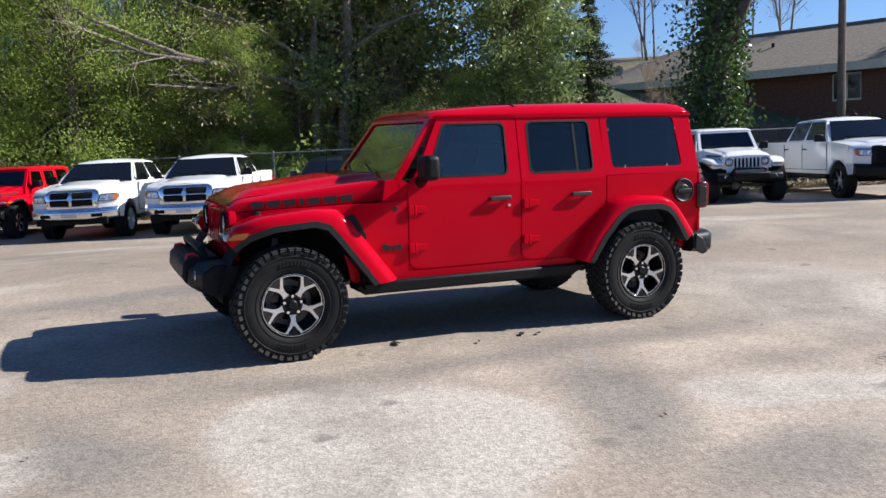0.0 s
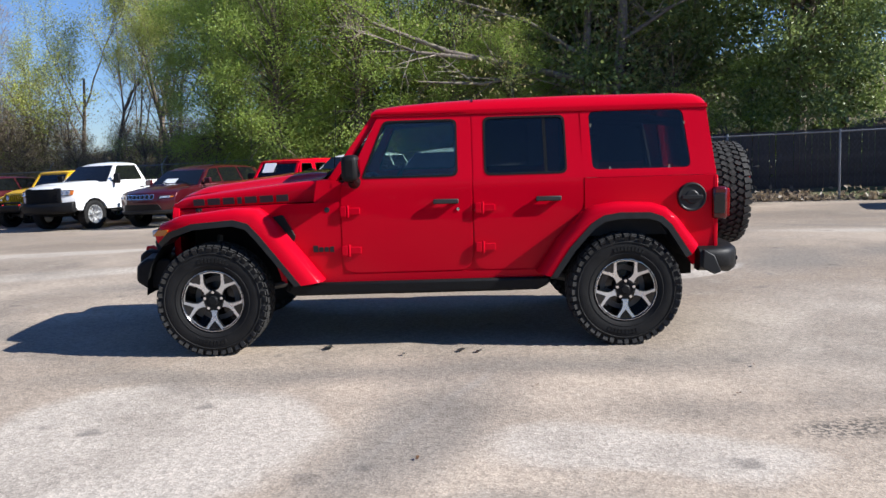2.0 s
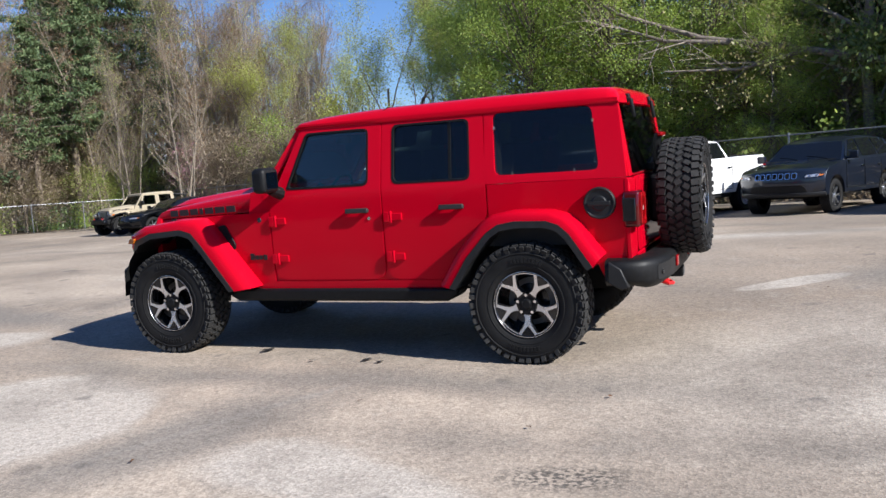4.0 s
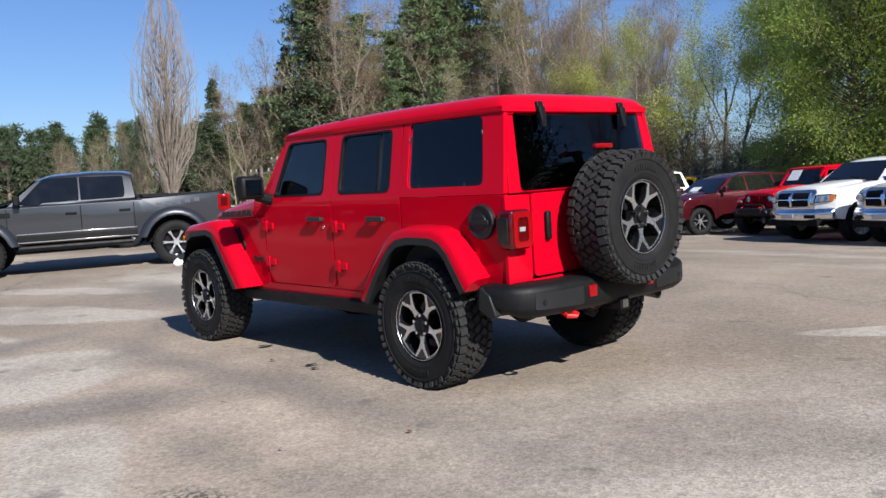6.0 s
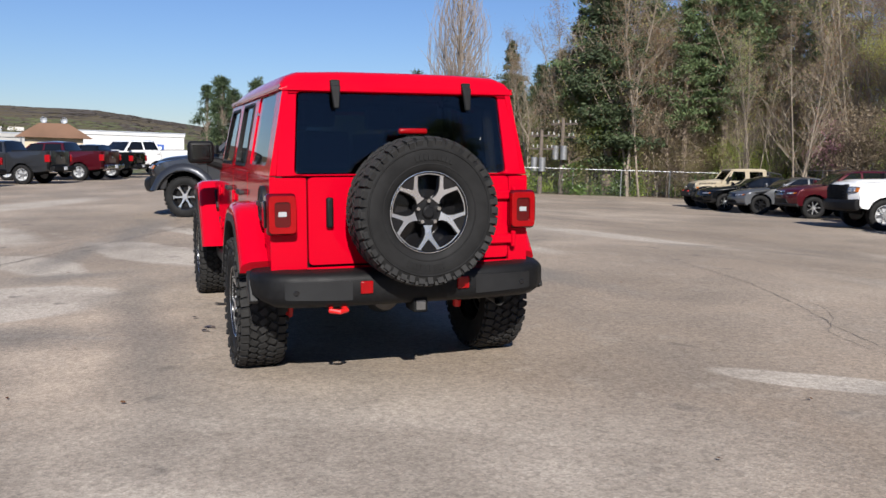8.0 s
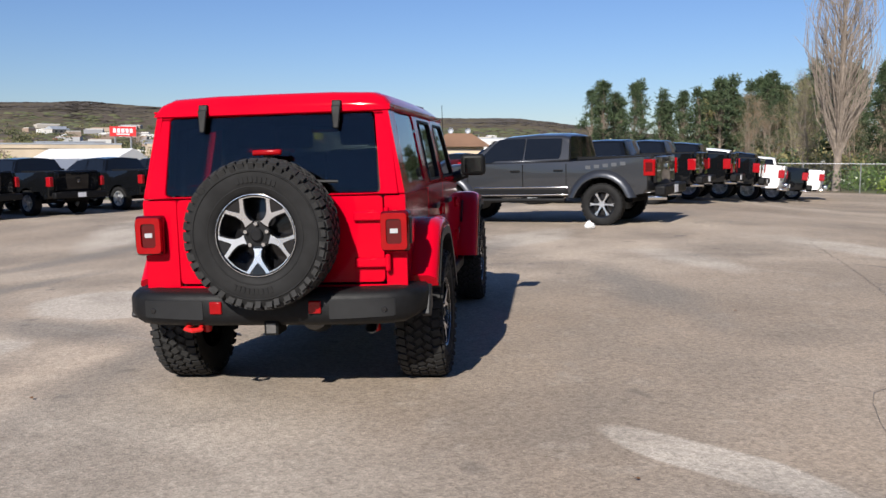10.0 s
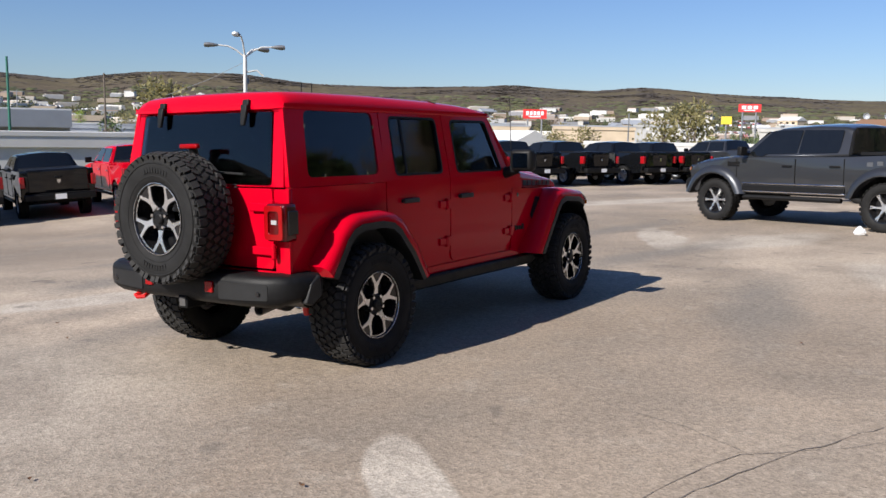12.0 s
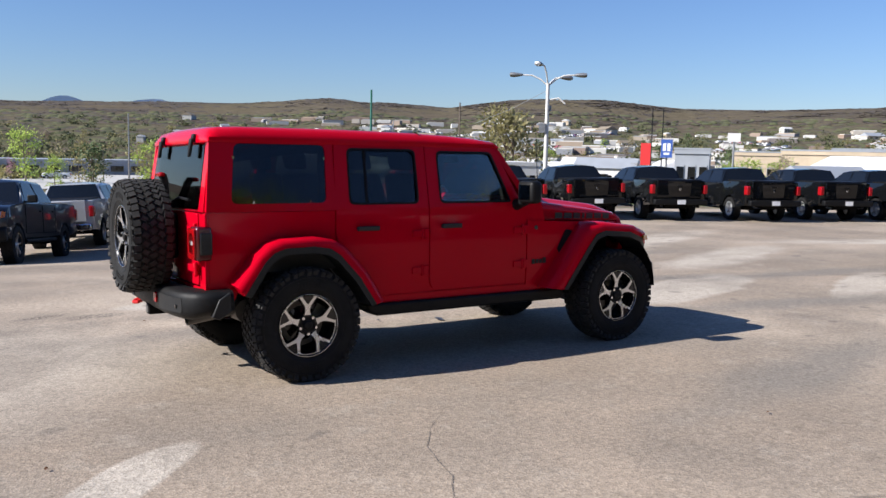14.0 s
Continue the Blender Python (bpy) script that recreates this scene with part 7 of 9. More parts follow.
def make_bare(seed, h, stems, buds, bud_n, twig_n, label):
    """A leafless wood-edge tree: slim pale stems, ascending branches, a haze of fine twigs, some buds."""
    rng = random.Random(seed)
    tree = thing("leafless_tree", Matrix.Identity(4), label, "tree")
    s = Shape()
    cs, ds = [], []
    for k in range(stems):
        hh = h * rng.uniform(0.75, 1.0)
        p, d = Vector((rng.uniform(-0.6, 0.6), rng.uniform(-0.6, 0.6), -0.3)), Vector((rng.gauss(0, 0.09), rng.gauss(0, 0.09), 1))
        trunk = [p]
        for j in range(8):
            d = (d + Vector((rng.gauss(0, 0.05), rng.gauss(0, 0.05), 0.06))).normalized()
            trunk.append(trunk[-1] + d * hh / 8)
        r0 = 0.0062 * h * rng.uniform(0.7, 1.15)
        s.tube(trunk, [r0 * (1 - 0.88 * j / 8) for j in range(9)], 7, caps=False)
        for b in range(24):
            t = rng.uniform(0.22, 0.97)
            i = min(7, int(t * 8))
            base = trunk[i].lerp(trunk[i + 1], t * 8 - i)
            a, el = rng.uniform(0, 6.283), radians(rng.uniform(32, 66))
            ln = h * 0.27 * (1.08 - t) * rng.uniform(0.6, 1.25) + 0.5
            d1 = Vector((math.cos(a) * math.cos(el), math.sin(a) * math.cos(el), math.sin(el)))
            d2 = (d1 + Vector((rng.gauss(0, 0.2), rng.gauss(0, 0.2), 0.45))).normalized()
            path = [base, base + d1 * ln * 0.4, base + d1 * ln * 0.62 + d2 * ln * 0.12, base + d1 * ln * 0.62 + d2 * ln * 0.45]
            rb = r0 * (1 - 0.85 * t) * 0.36 + 0.004
            s.tube(path, [rb, rb * 0.65, rb * 0.45, 0.004], 3, caps=False)
            for q in range(5):
                i2 = rng.randrange(0, 3)
                c = path[i2].lerp(path[i2 + 1], rng.random())
                e = (d2 * 0.6 + Vector((rng.gauss(0, 0.55), rng.gauss(0, 0.55), rng.gauss(0.25, 0.4)))).normalized()
                l2 = ln * rng.uniform(0.22, 0.48)
                s.tube([c, c + e * l2 * 0.5 + Vector((0, 0, 0.04)), c + e * l2], [rb * 0.4 + 0.002, rb * 0.25 + 0.002, 0.003], 3, caps=False)
                for z in range(4):
                    cs.append(tuple(c + e * l2 * rng.uniform(0.2, 1.0)))
                    ds.append(tuple(e + Vector((0, 0, 0.3))))
    part("trunk", s, PALEBARK, tree, smooth=60)
    cs, ds = np.array(cs), np.array(ds)
    g = np.random.default_rng(seed)
    k = g.integers(0, len(cs), twig_n)
    ob = new("crown", twig_mesh("crown", cs[k] + g.normal(size=(twig_n, 3)) * 0.16, ds[k], 0.50, 0.0062, TWIGS, seed))
    ob.parent = tree
    k = g.integers(0, len(cs), bud_n)
    ob = new("spring_growth", leaf_mesh("spring_growth", cs[k] + g.normal(size=(bud_n, 3)) * 0.30, np.full(bud_n, 0.040), buds, seed))
    ob.parent = tree
    return tree


WG = "trees on the bank"
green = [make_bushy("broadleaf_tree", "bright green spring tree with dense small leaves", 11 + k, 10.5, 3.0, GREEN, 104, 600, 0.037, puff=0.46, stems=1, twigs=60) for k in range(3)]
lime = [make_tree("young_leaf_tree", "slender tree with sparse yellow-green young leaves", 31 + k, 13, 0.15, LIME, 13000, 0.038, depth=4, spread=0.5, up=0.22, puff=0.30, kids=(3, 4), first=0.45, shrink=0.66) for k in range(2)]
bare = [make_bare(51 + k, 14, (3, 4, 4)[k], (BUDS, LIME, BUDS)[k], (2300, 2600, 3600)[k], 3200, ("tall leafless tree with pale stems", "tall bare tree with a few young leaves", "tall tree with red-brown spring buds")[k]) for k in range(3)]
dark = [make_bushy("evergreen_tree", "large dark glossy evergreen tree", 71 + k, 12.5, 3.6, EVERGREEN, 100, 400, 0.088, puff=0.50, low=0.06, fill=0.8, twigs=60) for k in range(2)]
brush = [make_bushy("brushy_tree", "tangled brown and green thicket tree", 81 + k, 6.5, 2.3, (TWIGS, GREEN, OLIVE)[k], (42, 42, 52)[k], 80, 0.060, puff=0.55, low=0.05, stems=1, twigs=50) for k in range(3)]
fir = make_conifer(91, 14.5, 3.4, 32000, NEEDLES, "tall dark conifer with dense hanging needles", size=0.135, bare=0.12, layers=46)
pine = make_pine(95, 10, 9500, "pine with green needle tufts on a bare trunk")
for t_ in (*green, *lime, *bare, *dark, *brush, fir, pine):
    tagged(t_, group=WG)

# the columnar tree, conifer and pine past the far corner of the lot
col_tree = make_columnar(5, 15.0, 1.95)
retire(col_tree, -42.0, 17.0)
retire(fir, -38.0, 25.0, 1.04, 0)
retire(pine, -35.6, 32.4, 1.5, 40)
open_tree = make_tree("young_leaf_tree", "forked open tree with sparse pale green young leaves", 41, 9.5, 0.17, LIME, 3600, 0.05, bark=DULLBARK, depth=4, spread=0.72, up=0.10, puff=0.25, kids=(3, 4), first=0.36, shrink=0.70)
tagged(open_tree, group=WG)
retire(open_tree, -18.1, 32.7, 1.0, 30)
plant(pine, -34.0, 35.0, 1.6, 140)
plant(pine, -40.0, 34.0, 1.5, 220)
plant(fir, -41.5, 29.5, 0.8, 120)
plant(fir, 16.8, 23.3, 0.43, 70, 0.2, "small dark blue-green spruce beside the house")
plant(bare[0], 18.0, 20.5, 0.30, 60)
# bright green thicket behind the white pickups
for k, (x_, y_, sc, tn) in enumerate(((-5.4, 21.6, 0.90, 0), (-2.6, 21.4, 0.95, 40), (-7.8, 23.4, 0.78, 110), (-3.6, 25.0, 1.05, 200), (0.6, 21.6, 0.72, 300), (-6.4, 26.5, 1.0, 250), (-0.4, 25.5, 0.95, 80), (2.2, 20.6, 0.50, 150), (4.2, 21.2, 0.42, 20), (9.4, 19.2, 0.34, 70))):
    retire(green[k], x_, y_, sc, tn) if k < 3 else plant(green[k % 3], x_, y_, sc, tn)
# slender trees with young leaves
for k, (x_, y_, sc, tn) in enumerate(((-14.2, 30.5, 0.85, 0), (-9.8, 31.0, 0.95, 90), (-12.6, 34.5, 1.0, 40), (-11.5, 29.5, 0.6, 200), (-8.0, 35.0, 1.1, 230), (-10.0, 38.0, 1.1, 310), (-4.0, 38.0, 1.2, 15), (-30.0, 36.0, 0.9, 75))):
    retire(lime[k], x_, y_, sc, tn) if k < 2 else plant(lime[k % 2], x_, y_, sc, tn)
# leafless woods beyond the cars
rng = random.Random(8)
spots_b = []
spots_b += [uv(36.6 + 14.5 * rng.random(), rng.uniform(19.2, 28)) for k in range(22)] + [uv(rng.uniform(44.5, 53), rng.uniform(9, 19)) for k in range(9)]
spots_b += [uv(43.5 + rng.uniform(0, 9), rng.uniform(3, 22)) for k in range(14)]
spots_b += [(-24, 26.5), (-28, 27), (2, 36), (9, 38), (16, 40), (27, 33), (32, 28), (24, 38), (-2, 44), (34, 36)]
for k, (x_, y_) in enumerate(spots_b):
    sc = rng.uniform(0.7, 1.12) if k < 38 else rng.uniform(0.55, 0.8)
    retire(bare[k], x_, y_, sc, rng.uniform(0, 360)) if k < 3 else plant(bare[k % 3], x_, y_, sc, rng.uniform(0, 360), tall=rng.uniform(0.9, 1.15))
# hillside between the thicket and the leafless wood
hill_rng = random.Random(77)
for k in range(34):
    x_, y_ = uv(hill_rng.uniform(17, 37), 19.5 + 15 * hill_rng.random())
    plant(brush[hill_rng.choice((0, 2, 2, 0))], x_, y_, hill_rng.uniform(0.30, 0.55), hill_rng.uniform(0, 360), 0.2, tall=hill_rng.uniform(0.8, 1.2))
for x_, y_, sc, tn in ((-17.5, 35.0, 0.95, 20), (-15.0, 39.0, 1.1, 140), (-20.5, 37.5, 0.9, 260), (-12.0, 41.0, 1.15, 80), (-23.0, 33.5, 0.8, 200), (-16.0, 43.0, 1.2, 310)):
    plant(lime[tn % 40 // 20], x_, y_, sc, tn)
for k in range(6):
    x_, y_ = uv(hill_rng.uniform(24, 36), hill_rng.uniform(30, 42))
    plant(bare[k % 3], x_, y_, hill_rng.uniform(0.6, 0.85), hill_rng.uniform(0, 360))
# darker evergreens and green shrubs inside the wood past the far corner
for k in range(16):
    x_, y_ = uv(hill_rng.uniform(46.5, 58), hill_rng.uniform(2, 22))
    plant((fir, pine)[k % 2], x_, y_, hill_rng.uniform(0.55, 0.85) * (1.0, 1.25)[k % 2], hill_rng.uniform(0, 360), 0.3)
for u_, v_, sc in ((46.0, 7.5, 1.5), (47.5, 11.0, 1.35), (45.5, 15.0, 1.45), (48.5, 18.0, 1.6), (46.8, 21.5, 1.4), (44.8, 12.6, 1.2)):
    plant(pine, *uv(u_, v_), sc, 70 * u_, 0.3)
for k in range(26):
    x_, y_ = uv(hill_rng.uniform(44.2, 50), hill_rng.uniform(2, 24))
    plant(brush[1 if k % 3 else 2], x_, y_, hill_rng.uniform(0.35, 0.7), hill_rng.uniform(0, 360), 0.2)
for k in range(7):
    x_, y_ = uv(hill_rng.uniform(47, 58), hill_rng.uniform(0, 24))
    plant(dark[k % 2], x_, y_, hill_rng.uniform(0.45, 0.8), hill_rng.uniform(0, 360), 0.6)
PINK = leafy("pink blossom", (0.34, 0.15, 0.22), (0.52, 0.28, 0.36), through=0.4)
blossom = make_bushy("blossom_tree", "small pink blossoming tree behind the fence", 64, 4.2, 0.9, PINK, 24, 60, 0.045, puff=0.28, low=0.35, stems=1)
tagged(blossom, group=WG)
retire(blossom, -28.5, 32.4)
# thicket under them
spots_k = [(rng.uniform(-37, -17), rng.uniform(25, 33)) for k in range(26)] + [(rng.uniform(-17, -8.5), rng.uniform(24, 33)) for k in range(18)] + [uv(rng.uniform(44, 53), rng.uniform(1, 22)) for k in range(22)]
for k, (x_, y_) in enumerate(spots_k):
    x_, y_ = off_lot(x_, y_, rng)
    sc = rng.uniform(0.26, 0.46) if 26 <= k < 44 else rng.uniform(0.38, 0.75)
    retire(brush[k], x_, y_, 0.8, 0) if k < 3 else plant(brush[(0 if rng.random() < 0.78 else 2 if rng.random() < 0.6 else 1) if k < 44 else (1, 2, 2, 0)[k % 4]], x_, y_, sc, rng.uniform(0, 360))
for k in range(20):
    plant(brush[0 if k % 3 else 2], *off_lot(rng.uniform(-38, -21), rng.uniform(25, 29), rng), rng.uniform(0.35, 0.7), rng.uniform(0, 360))
for k in range(22):
    plant(brush[0 if k % 3 else 2], *off_lot(rng.uniform(-42, -25), rng.uniform(29, 40), rng), rng.uniform(0.55, 0.85), rng.uniform(0, 360), tall=rng.uniform(0.9, 1.25))
# twiggy olive growth in front of the evergreens
for x_, y_, sc, tn in ((1.4, 21.2, 0.9, 0), (5.0, 21.4, 1.0, 150), (7.4, 20.8, 0.7, 300)):
    plant(brush[2], x_, y_, sc, tn)
for x_, y_, sc, tn in ((6.2, 19.3, 0.42, 0), (7.4, 18.9, 0.48, 120), (8.4, 18.6, 0.36, 200), (10.2, 18.2, 0.30, 310)):
    plant(brush[1], x_, y_, sc, tn, 0.2)
for x_, y_, sc, tn in ((2.5, 23.0, 0.75, 10), (6.5, 23.5, 0.8, 130), (-1.8, 23.5, 0.8, 250)):
    plant(lime[1], x_, y_, sc, tn)
for x_, y_, sc, tn in ((37.5, 24.0, 0.72, 20), (40.5, 19.0, 0.7, 140), (33.0, 32.0, 0.75, 250)):
    plant(bare[2], x_, y_, sc, tn)
# big dark evergreens; the last one is unseen, added for its shade
for k, (x_, y_, sc, tn) in enumerate(((6.2, 22.4, 0.95, 0), (11.0, 19.6, 0.74, 70), (3.4, 25.0, 1.0, 130), (8.8, 24.0, 1.0, 210), (5.6, 28.0, 1.2, 30), (13.0, 21.4, 0.60, 160), (38.0, 12.5, 0.95, 80))):
    retire(dark[k], x_, y_, sc, tn) if k < 2 else plant(dark[k % 2], x_, y_, sc, tn)


def ivy_trunk(x, y, r, h):
    rng = random.Random(3)
    tree = thing("ivy_tree", Matrix.Translation((x, y, height(x, y))), "thick old tree trunk overgrown with ivy", "tree", WG)
    limbs = grow(rng, (0, 0, -0.4), (0.02, 0, 1), h, r, 3, 0.7, 0.1, (3, 4), 0.05)
    limbs[0] = (limbs[0][0], [r * (1 - 0.07 * k) for k in range(6)], 3)
    part("trunk", limbs_shape(limbs), OLDBARK, tree, smooth=60)
    pts = []
    for k in range(12000):
        t = rng.random() ** 1.2
        a = rng.uniform(0, 6.283)
        rr = r * (1.05 - 0.3 * t) + abs(rng.gauss(0, 0.25 + 0.35 * (math.sin(a) > 0.3)))
        i = min(4, int(t * 5))
        c = limbs[0][0][i].lerp(limbs[0][0][i + 1], t * 5 - i)
        pts.append((c.x + rr * math.cos(a), c.y + rr * math.sin(a), c.z))
    ob = new("ivy", leaf_mesh("ivy", pts, np.full(len(pts), 0.078), IVY, 2))
    ob.parent = tree
    return tree


ivy_trunk(16.4, 15.4, 0.60, 9.0)


def bough():
    """The long pale limb that reaches out of the evergreens."""
    rng = random.Random(12)
    tree = thing("leaning_tree", Matrix.Translation((5.4, 20.6, height(5.4, 20.6))), "grey leaning trunk with long bare boughs", "tree", WG)
    part("trunk", Shape().tube([(0, 0, -0.3), (0.2, 0.1, 2.2), (0.5, 0.3, 5.0), (0.6, 0.5, 9.0)], [0.24, 0.20, 0.16, 0.10], 9), DULLBARK, tree, smooth=60)
    part("second_trunk", Shape().tube([(-0.6, 0.4, -0.3), (-0.7, 0.4, 3.0), (-0.4, 0.7, 8.0)], [0.17, 0.14, 0.09], 8), DULLBARK, tree, smooth=60)
    paths = [[(0.3, 0.1, 3.0), (-2.2, -0.4, 3.6), (-5.0, -0.8, 4.2), (-7.4, -0.6, 5.2), (-9.5, -0.6, 6.8)],
             [(-4.2, -0.7, 4.0), (-6.0, -1.0, 4.2), (-8.0, -1.2, 5.0)], [(-2.2, -0.4, 3.6), (-4.0, -0.9, 3.2), (-6.0, -1.3, 3.3)],
             [(-0.6, 0.4, 4.0), (-2.5, 0.2, 5.2), (-4.8, 0.0, 5.9), (-7.0, 0.0, 7.6)], [(0.4, 0.2, 4.5), (2.0, -0.3, 5.5), (3.8, -0.6, 6.2)]]
    for pth in paths:
        s = Shape()
        rr = 0.13 if len(pth) > 4 else 0.08
        s.tube(pth, [rr * (1 - 0.75 * k / (len(pth) - 1)) for k in range(len(pth))], 7, caps=False)
        for k in range(16):
            i = rng.randrange(len(pth) - 1)
            p = Vector(pth[i]).lerp(Vector(pth[i + 1]), rng.random())
            for pts, rad, dep in grow(rng, p, (rng.gauss(-0.5, 0.5), rng.gauss(0, 0.5), rng.gauss(0.1, 0.5)), rng.uniform(0.8, 1.9), 0.022, 1, 0.6, 0.05, (2, 4)):
                s.tube([pts[0], pts[3], pts[5]], [rad[0], rad[3], 0.004], 3, caps=False)
        part("bough", s, DULLBARK, tree, "long bare grey bough", smooth=60)
    return tree


bough()


# undergrowth along the fence and up the bank
def undergrowth(name, label, leaf, spots, size, seed, per=500):
    g = np.random.default_rng(seed)
    pts = []
    for x, y, w, h in spots:
        n = int(per * w * h / 2.0)
        c = g.normal(size=(n, 3)) * (w * 0.42, w * 0.42, h * 0.32)
        c[:, 2] = np.abs(c[:, 2]) * 1.2
        clump = g.normal(size=(14, 3)) * (w * 0.35, w * 0.35, h * 0.3)
        c = c * 0.5 + clump[g.integers(0, 14, n)] * 0.9
        c[:, 2] = np.abs(c[:, 2]) + 0.05
        pts.append(c + (x, y, height(x, y)))
    ob = new(name, leaf_mesh(name, np.concatenate(pts), np.full(sum(len(p) for p in pts), size), leaf, seed))
    return tagged(ob, label, "undergrowth", kind="stuff")


rng = random.Random(21)
spots_g, spots_t, spots_d = [], [], []
for k in range(150):
    u_, v_ = rng.uniform(0, 44), rng.uniform(18.6, 29)
    x_, y_ = uv(u_, v_)
    (spots_g if rng.random() < (0.6 if u_ < 13 else 0.22) else spots_t).append((x_, y_, rng.uniform(1.0, 2.4), rng.uniform(0.8, 2.4)))
for k in range(60):
    u_, v_ = rng.uniform(43, 54), rng.uniform(-2, 26)
    x_, y_ = uv(u_, v_)
    pick_ = rng.random()
    (spots_g if pick_ < 0.35 else spots_d if pick_ < 0.8 else spots_t).append((x_, y_, rng.uniform(1.2, 2.6), rng.uniform(1.0, 2.6)))
for k in range(56):
    u_, v_ = rng.uniform(-17, 3), rng.uniform(18.8, 26)
    x_, y_ = uv(u_, v_)
    spots_d.append((x_, y_, rng.uniform(0.9, 1.9), rng.uniform(0.7, 1.7)))
spots_d += [(12.2, 17.5, 1.4, 1.9), (13.4, 17.2, 1.4, 2.1), (14.4, 16.9, 1.3, 1.7), (15.4, 16.3, 1.3, 1.6), (14.6, 18.6, 1.6, 2.2), (16.2, 18.0, 1.6, 2.0), (17.6, 16.6, 1.5, 1.7), (17.4, 15.3, 1.2, 2.4), (17.2, 14.9, 0.9, 3.0)]
# Added leaf mass: stands in for the wood's shadowy depth, closes sky gaps.
spots_w = [(x_ + rng.uniform(-1, 1), rng.uniform(27, 33), rng.uniform(2.4, 3.4), rng.uniform(6, 9)) for x_ in range(-4, 11, 1)]
undergrowth("wood_backing", "leaf backing added to fill gaps behind the thicket", PINE, spots_w, 0.12, 4, 190)
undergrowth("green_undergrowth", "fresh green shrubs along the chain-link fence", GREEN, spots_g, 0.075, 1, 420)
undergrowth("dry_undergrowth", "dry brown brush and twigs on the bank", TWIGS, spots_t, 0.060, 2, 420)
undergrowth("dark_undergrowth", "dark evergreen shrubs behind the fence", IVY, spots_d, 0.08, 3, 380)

GALV = plain("galvanised steel", (0.27, 0.275, 0.28), 0.45, 0.6, grain=0.15)
RUST = plain("weathered fence wire", (0.10, 0.10, 0.10), 0.6, 0.4, grain=0.3)


def chain_fence(u0, u1, v, h, along=False):
    f = thing("chain_link_fence", Matrix.Identity(4), "weathered chain-link fence with steel posts and top rail", "fence")
    spot_ = (lambda u: uv(v, -u)) if along else (lambda u: uv(u, v))
    at = lambda u, z: Vector((*spot_(u), height(*spot_(u)) + z))
    post = Shape().tube([(0, 0, -0.2), (0, 0, h + 0.06)], 0.03, 8)
    n = int((u1 - u0) / 2.75)
    for k in range(n + 1):
        part("post", post, GALV, f, m=Matrix.Translation(at(u0 + 2.75 * k, 0)))
    arm = Shape().tube([(0, 0, h), (0.25, -0.1, h + 0.32)], 0.018, 6)
    for k in range(n + 1):
        if u0 + 2.75 * k > 11 and not along:
            part("barb_arm", arm, GALV, f, m=Matrix.Translation(at(u0 + 2.75 * k, 0)))
    part("top_rail", Shape().tube([at(u0 + k * 2.75, h) for k in range(n + 1)], 0.021, 6), GALV, f)
    w = Shape()
    g = 0.11
    k = u0
    while k < u1 - h:
        w.tube([at(k, 0.02), at(k + h * 0.75, h)], 0.0028, 3, caps=False)
        w.tube([at(k + h * 0.75, 0.02), at(k, h)], 0.0028, 3, caps=False)
        k += g
    mesh = part("wire_mesh", w, RUST, f, smooth=0)
    return f


chain_fence(-20.0, 43.0, 18.0, 1.72)
chain_fence(-17.0, 5.0, 43.2, 1.5, along=True)

# timber screen behind the fence by the evergreens
SLATWOOD = plain("dark stained boards", (0.055, 0.048, 0.042), 0.85, grain=0.4, scale=4, bump=0.4)


def board_screen(u0, u1, v, h):
    f = thing("board_fence", Matrix.Identity(4), "dark weathered board fence behind the wire", "fence")
    rng = random.Random(2)
    meshes = [Shape().box((0, 0, h / 2), (0.145, 0.02, h)).mesh("board", SLATWOOD, 0)]
    u = u0
    while u < u1:
        ob = new("board", meshes[0])
        ob.parent = f
        x, y = uv(u, v)
        ob.matrix_basis = Matrix.Translation((x, y, height(x, y) - 0.05)) @ Matrix.Rotation(radians(HEAD + 90 + rng.gauss(0, 0.6)), 4, "Z") @ Matrix.Rotation(radians(rng.gauss(0, 0.4)), 4, "Y")
        u += 0.152
    return f


board_screen(-14.0, 0.5, 19.1, 1.6)

# leaf litter and branches at the fence's foot
rng = random.Random(5)
pts = []
for k in range(5200):
    u_ = rng.uniform(-14, 44)
    v_ = 17.75 + abs(rng.gauss(0, 0.45)) - (0.25 if rng.random() < 0.3 else 0)
    x_, y_ = uv(u_, v_)
    pts.append((x_, y_, height(x_, y_) + 0.02 + abs(rng.gauss(0, 0.07))))
tagged(new("fallen_leaves", leaf_mesh("fallen_leaves", pts, np.full(len(pts), 0.075), TWIGS, 9)), "brown fallen leaves and twigs along the fence foot", "leaves", kind="stuff")


# ---- house on the bank ----
BRICK = plain("red brown brick", (0.15, 0.075, 0.055), 0.9, grain=0.3, scale=12)
SHINGLE = plain("grey brown shingles", (0.21, 0.175, 0.13), 0.95, grain=0.25, scale=8, bump=0.4)
CREAM = plain("cream painted trim", (0.62, 0.60, 0.50), 0.7)
CONCRETE = plain("pale concrete", (0.42, 0.41, 0.385), 0.85, grain=0.12, scale=0.6)
SHEETW = plain("white roof sheet", (0.60, 0.59, 0.57), 0.6, grain=0.06, scale=0.3)
METAL = plain("grey metal cladding", (0.34, 0.36, 0.39), 0.5, 0.2, grain=0.08, scale=0.4)
BEIGE = plain("beige render", (0.52, 0.42, 0.30), 0.85, grain=0.12, scale=0.3)
SIGNRED = plain("red sign face", (0.62, 0.03, 0.03), 0.5)
SIGNBLUE = plain("blue sign face", (0.04, 0.10, 0.36), 0.5)
SIGNYEL = plain("yellow sign face", (0.65, 0.50, 0.04), 0.5)
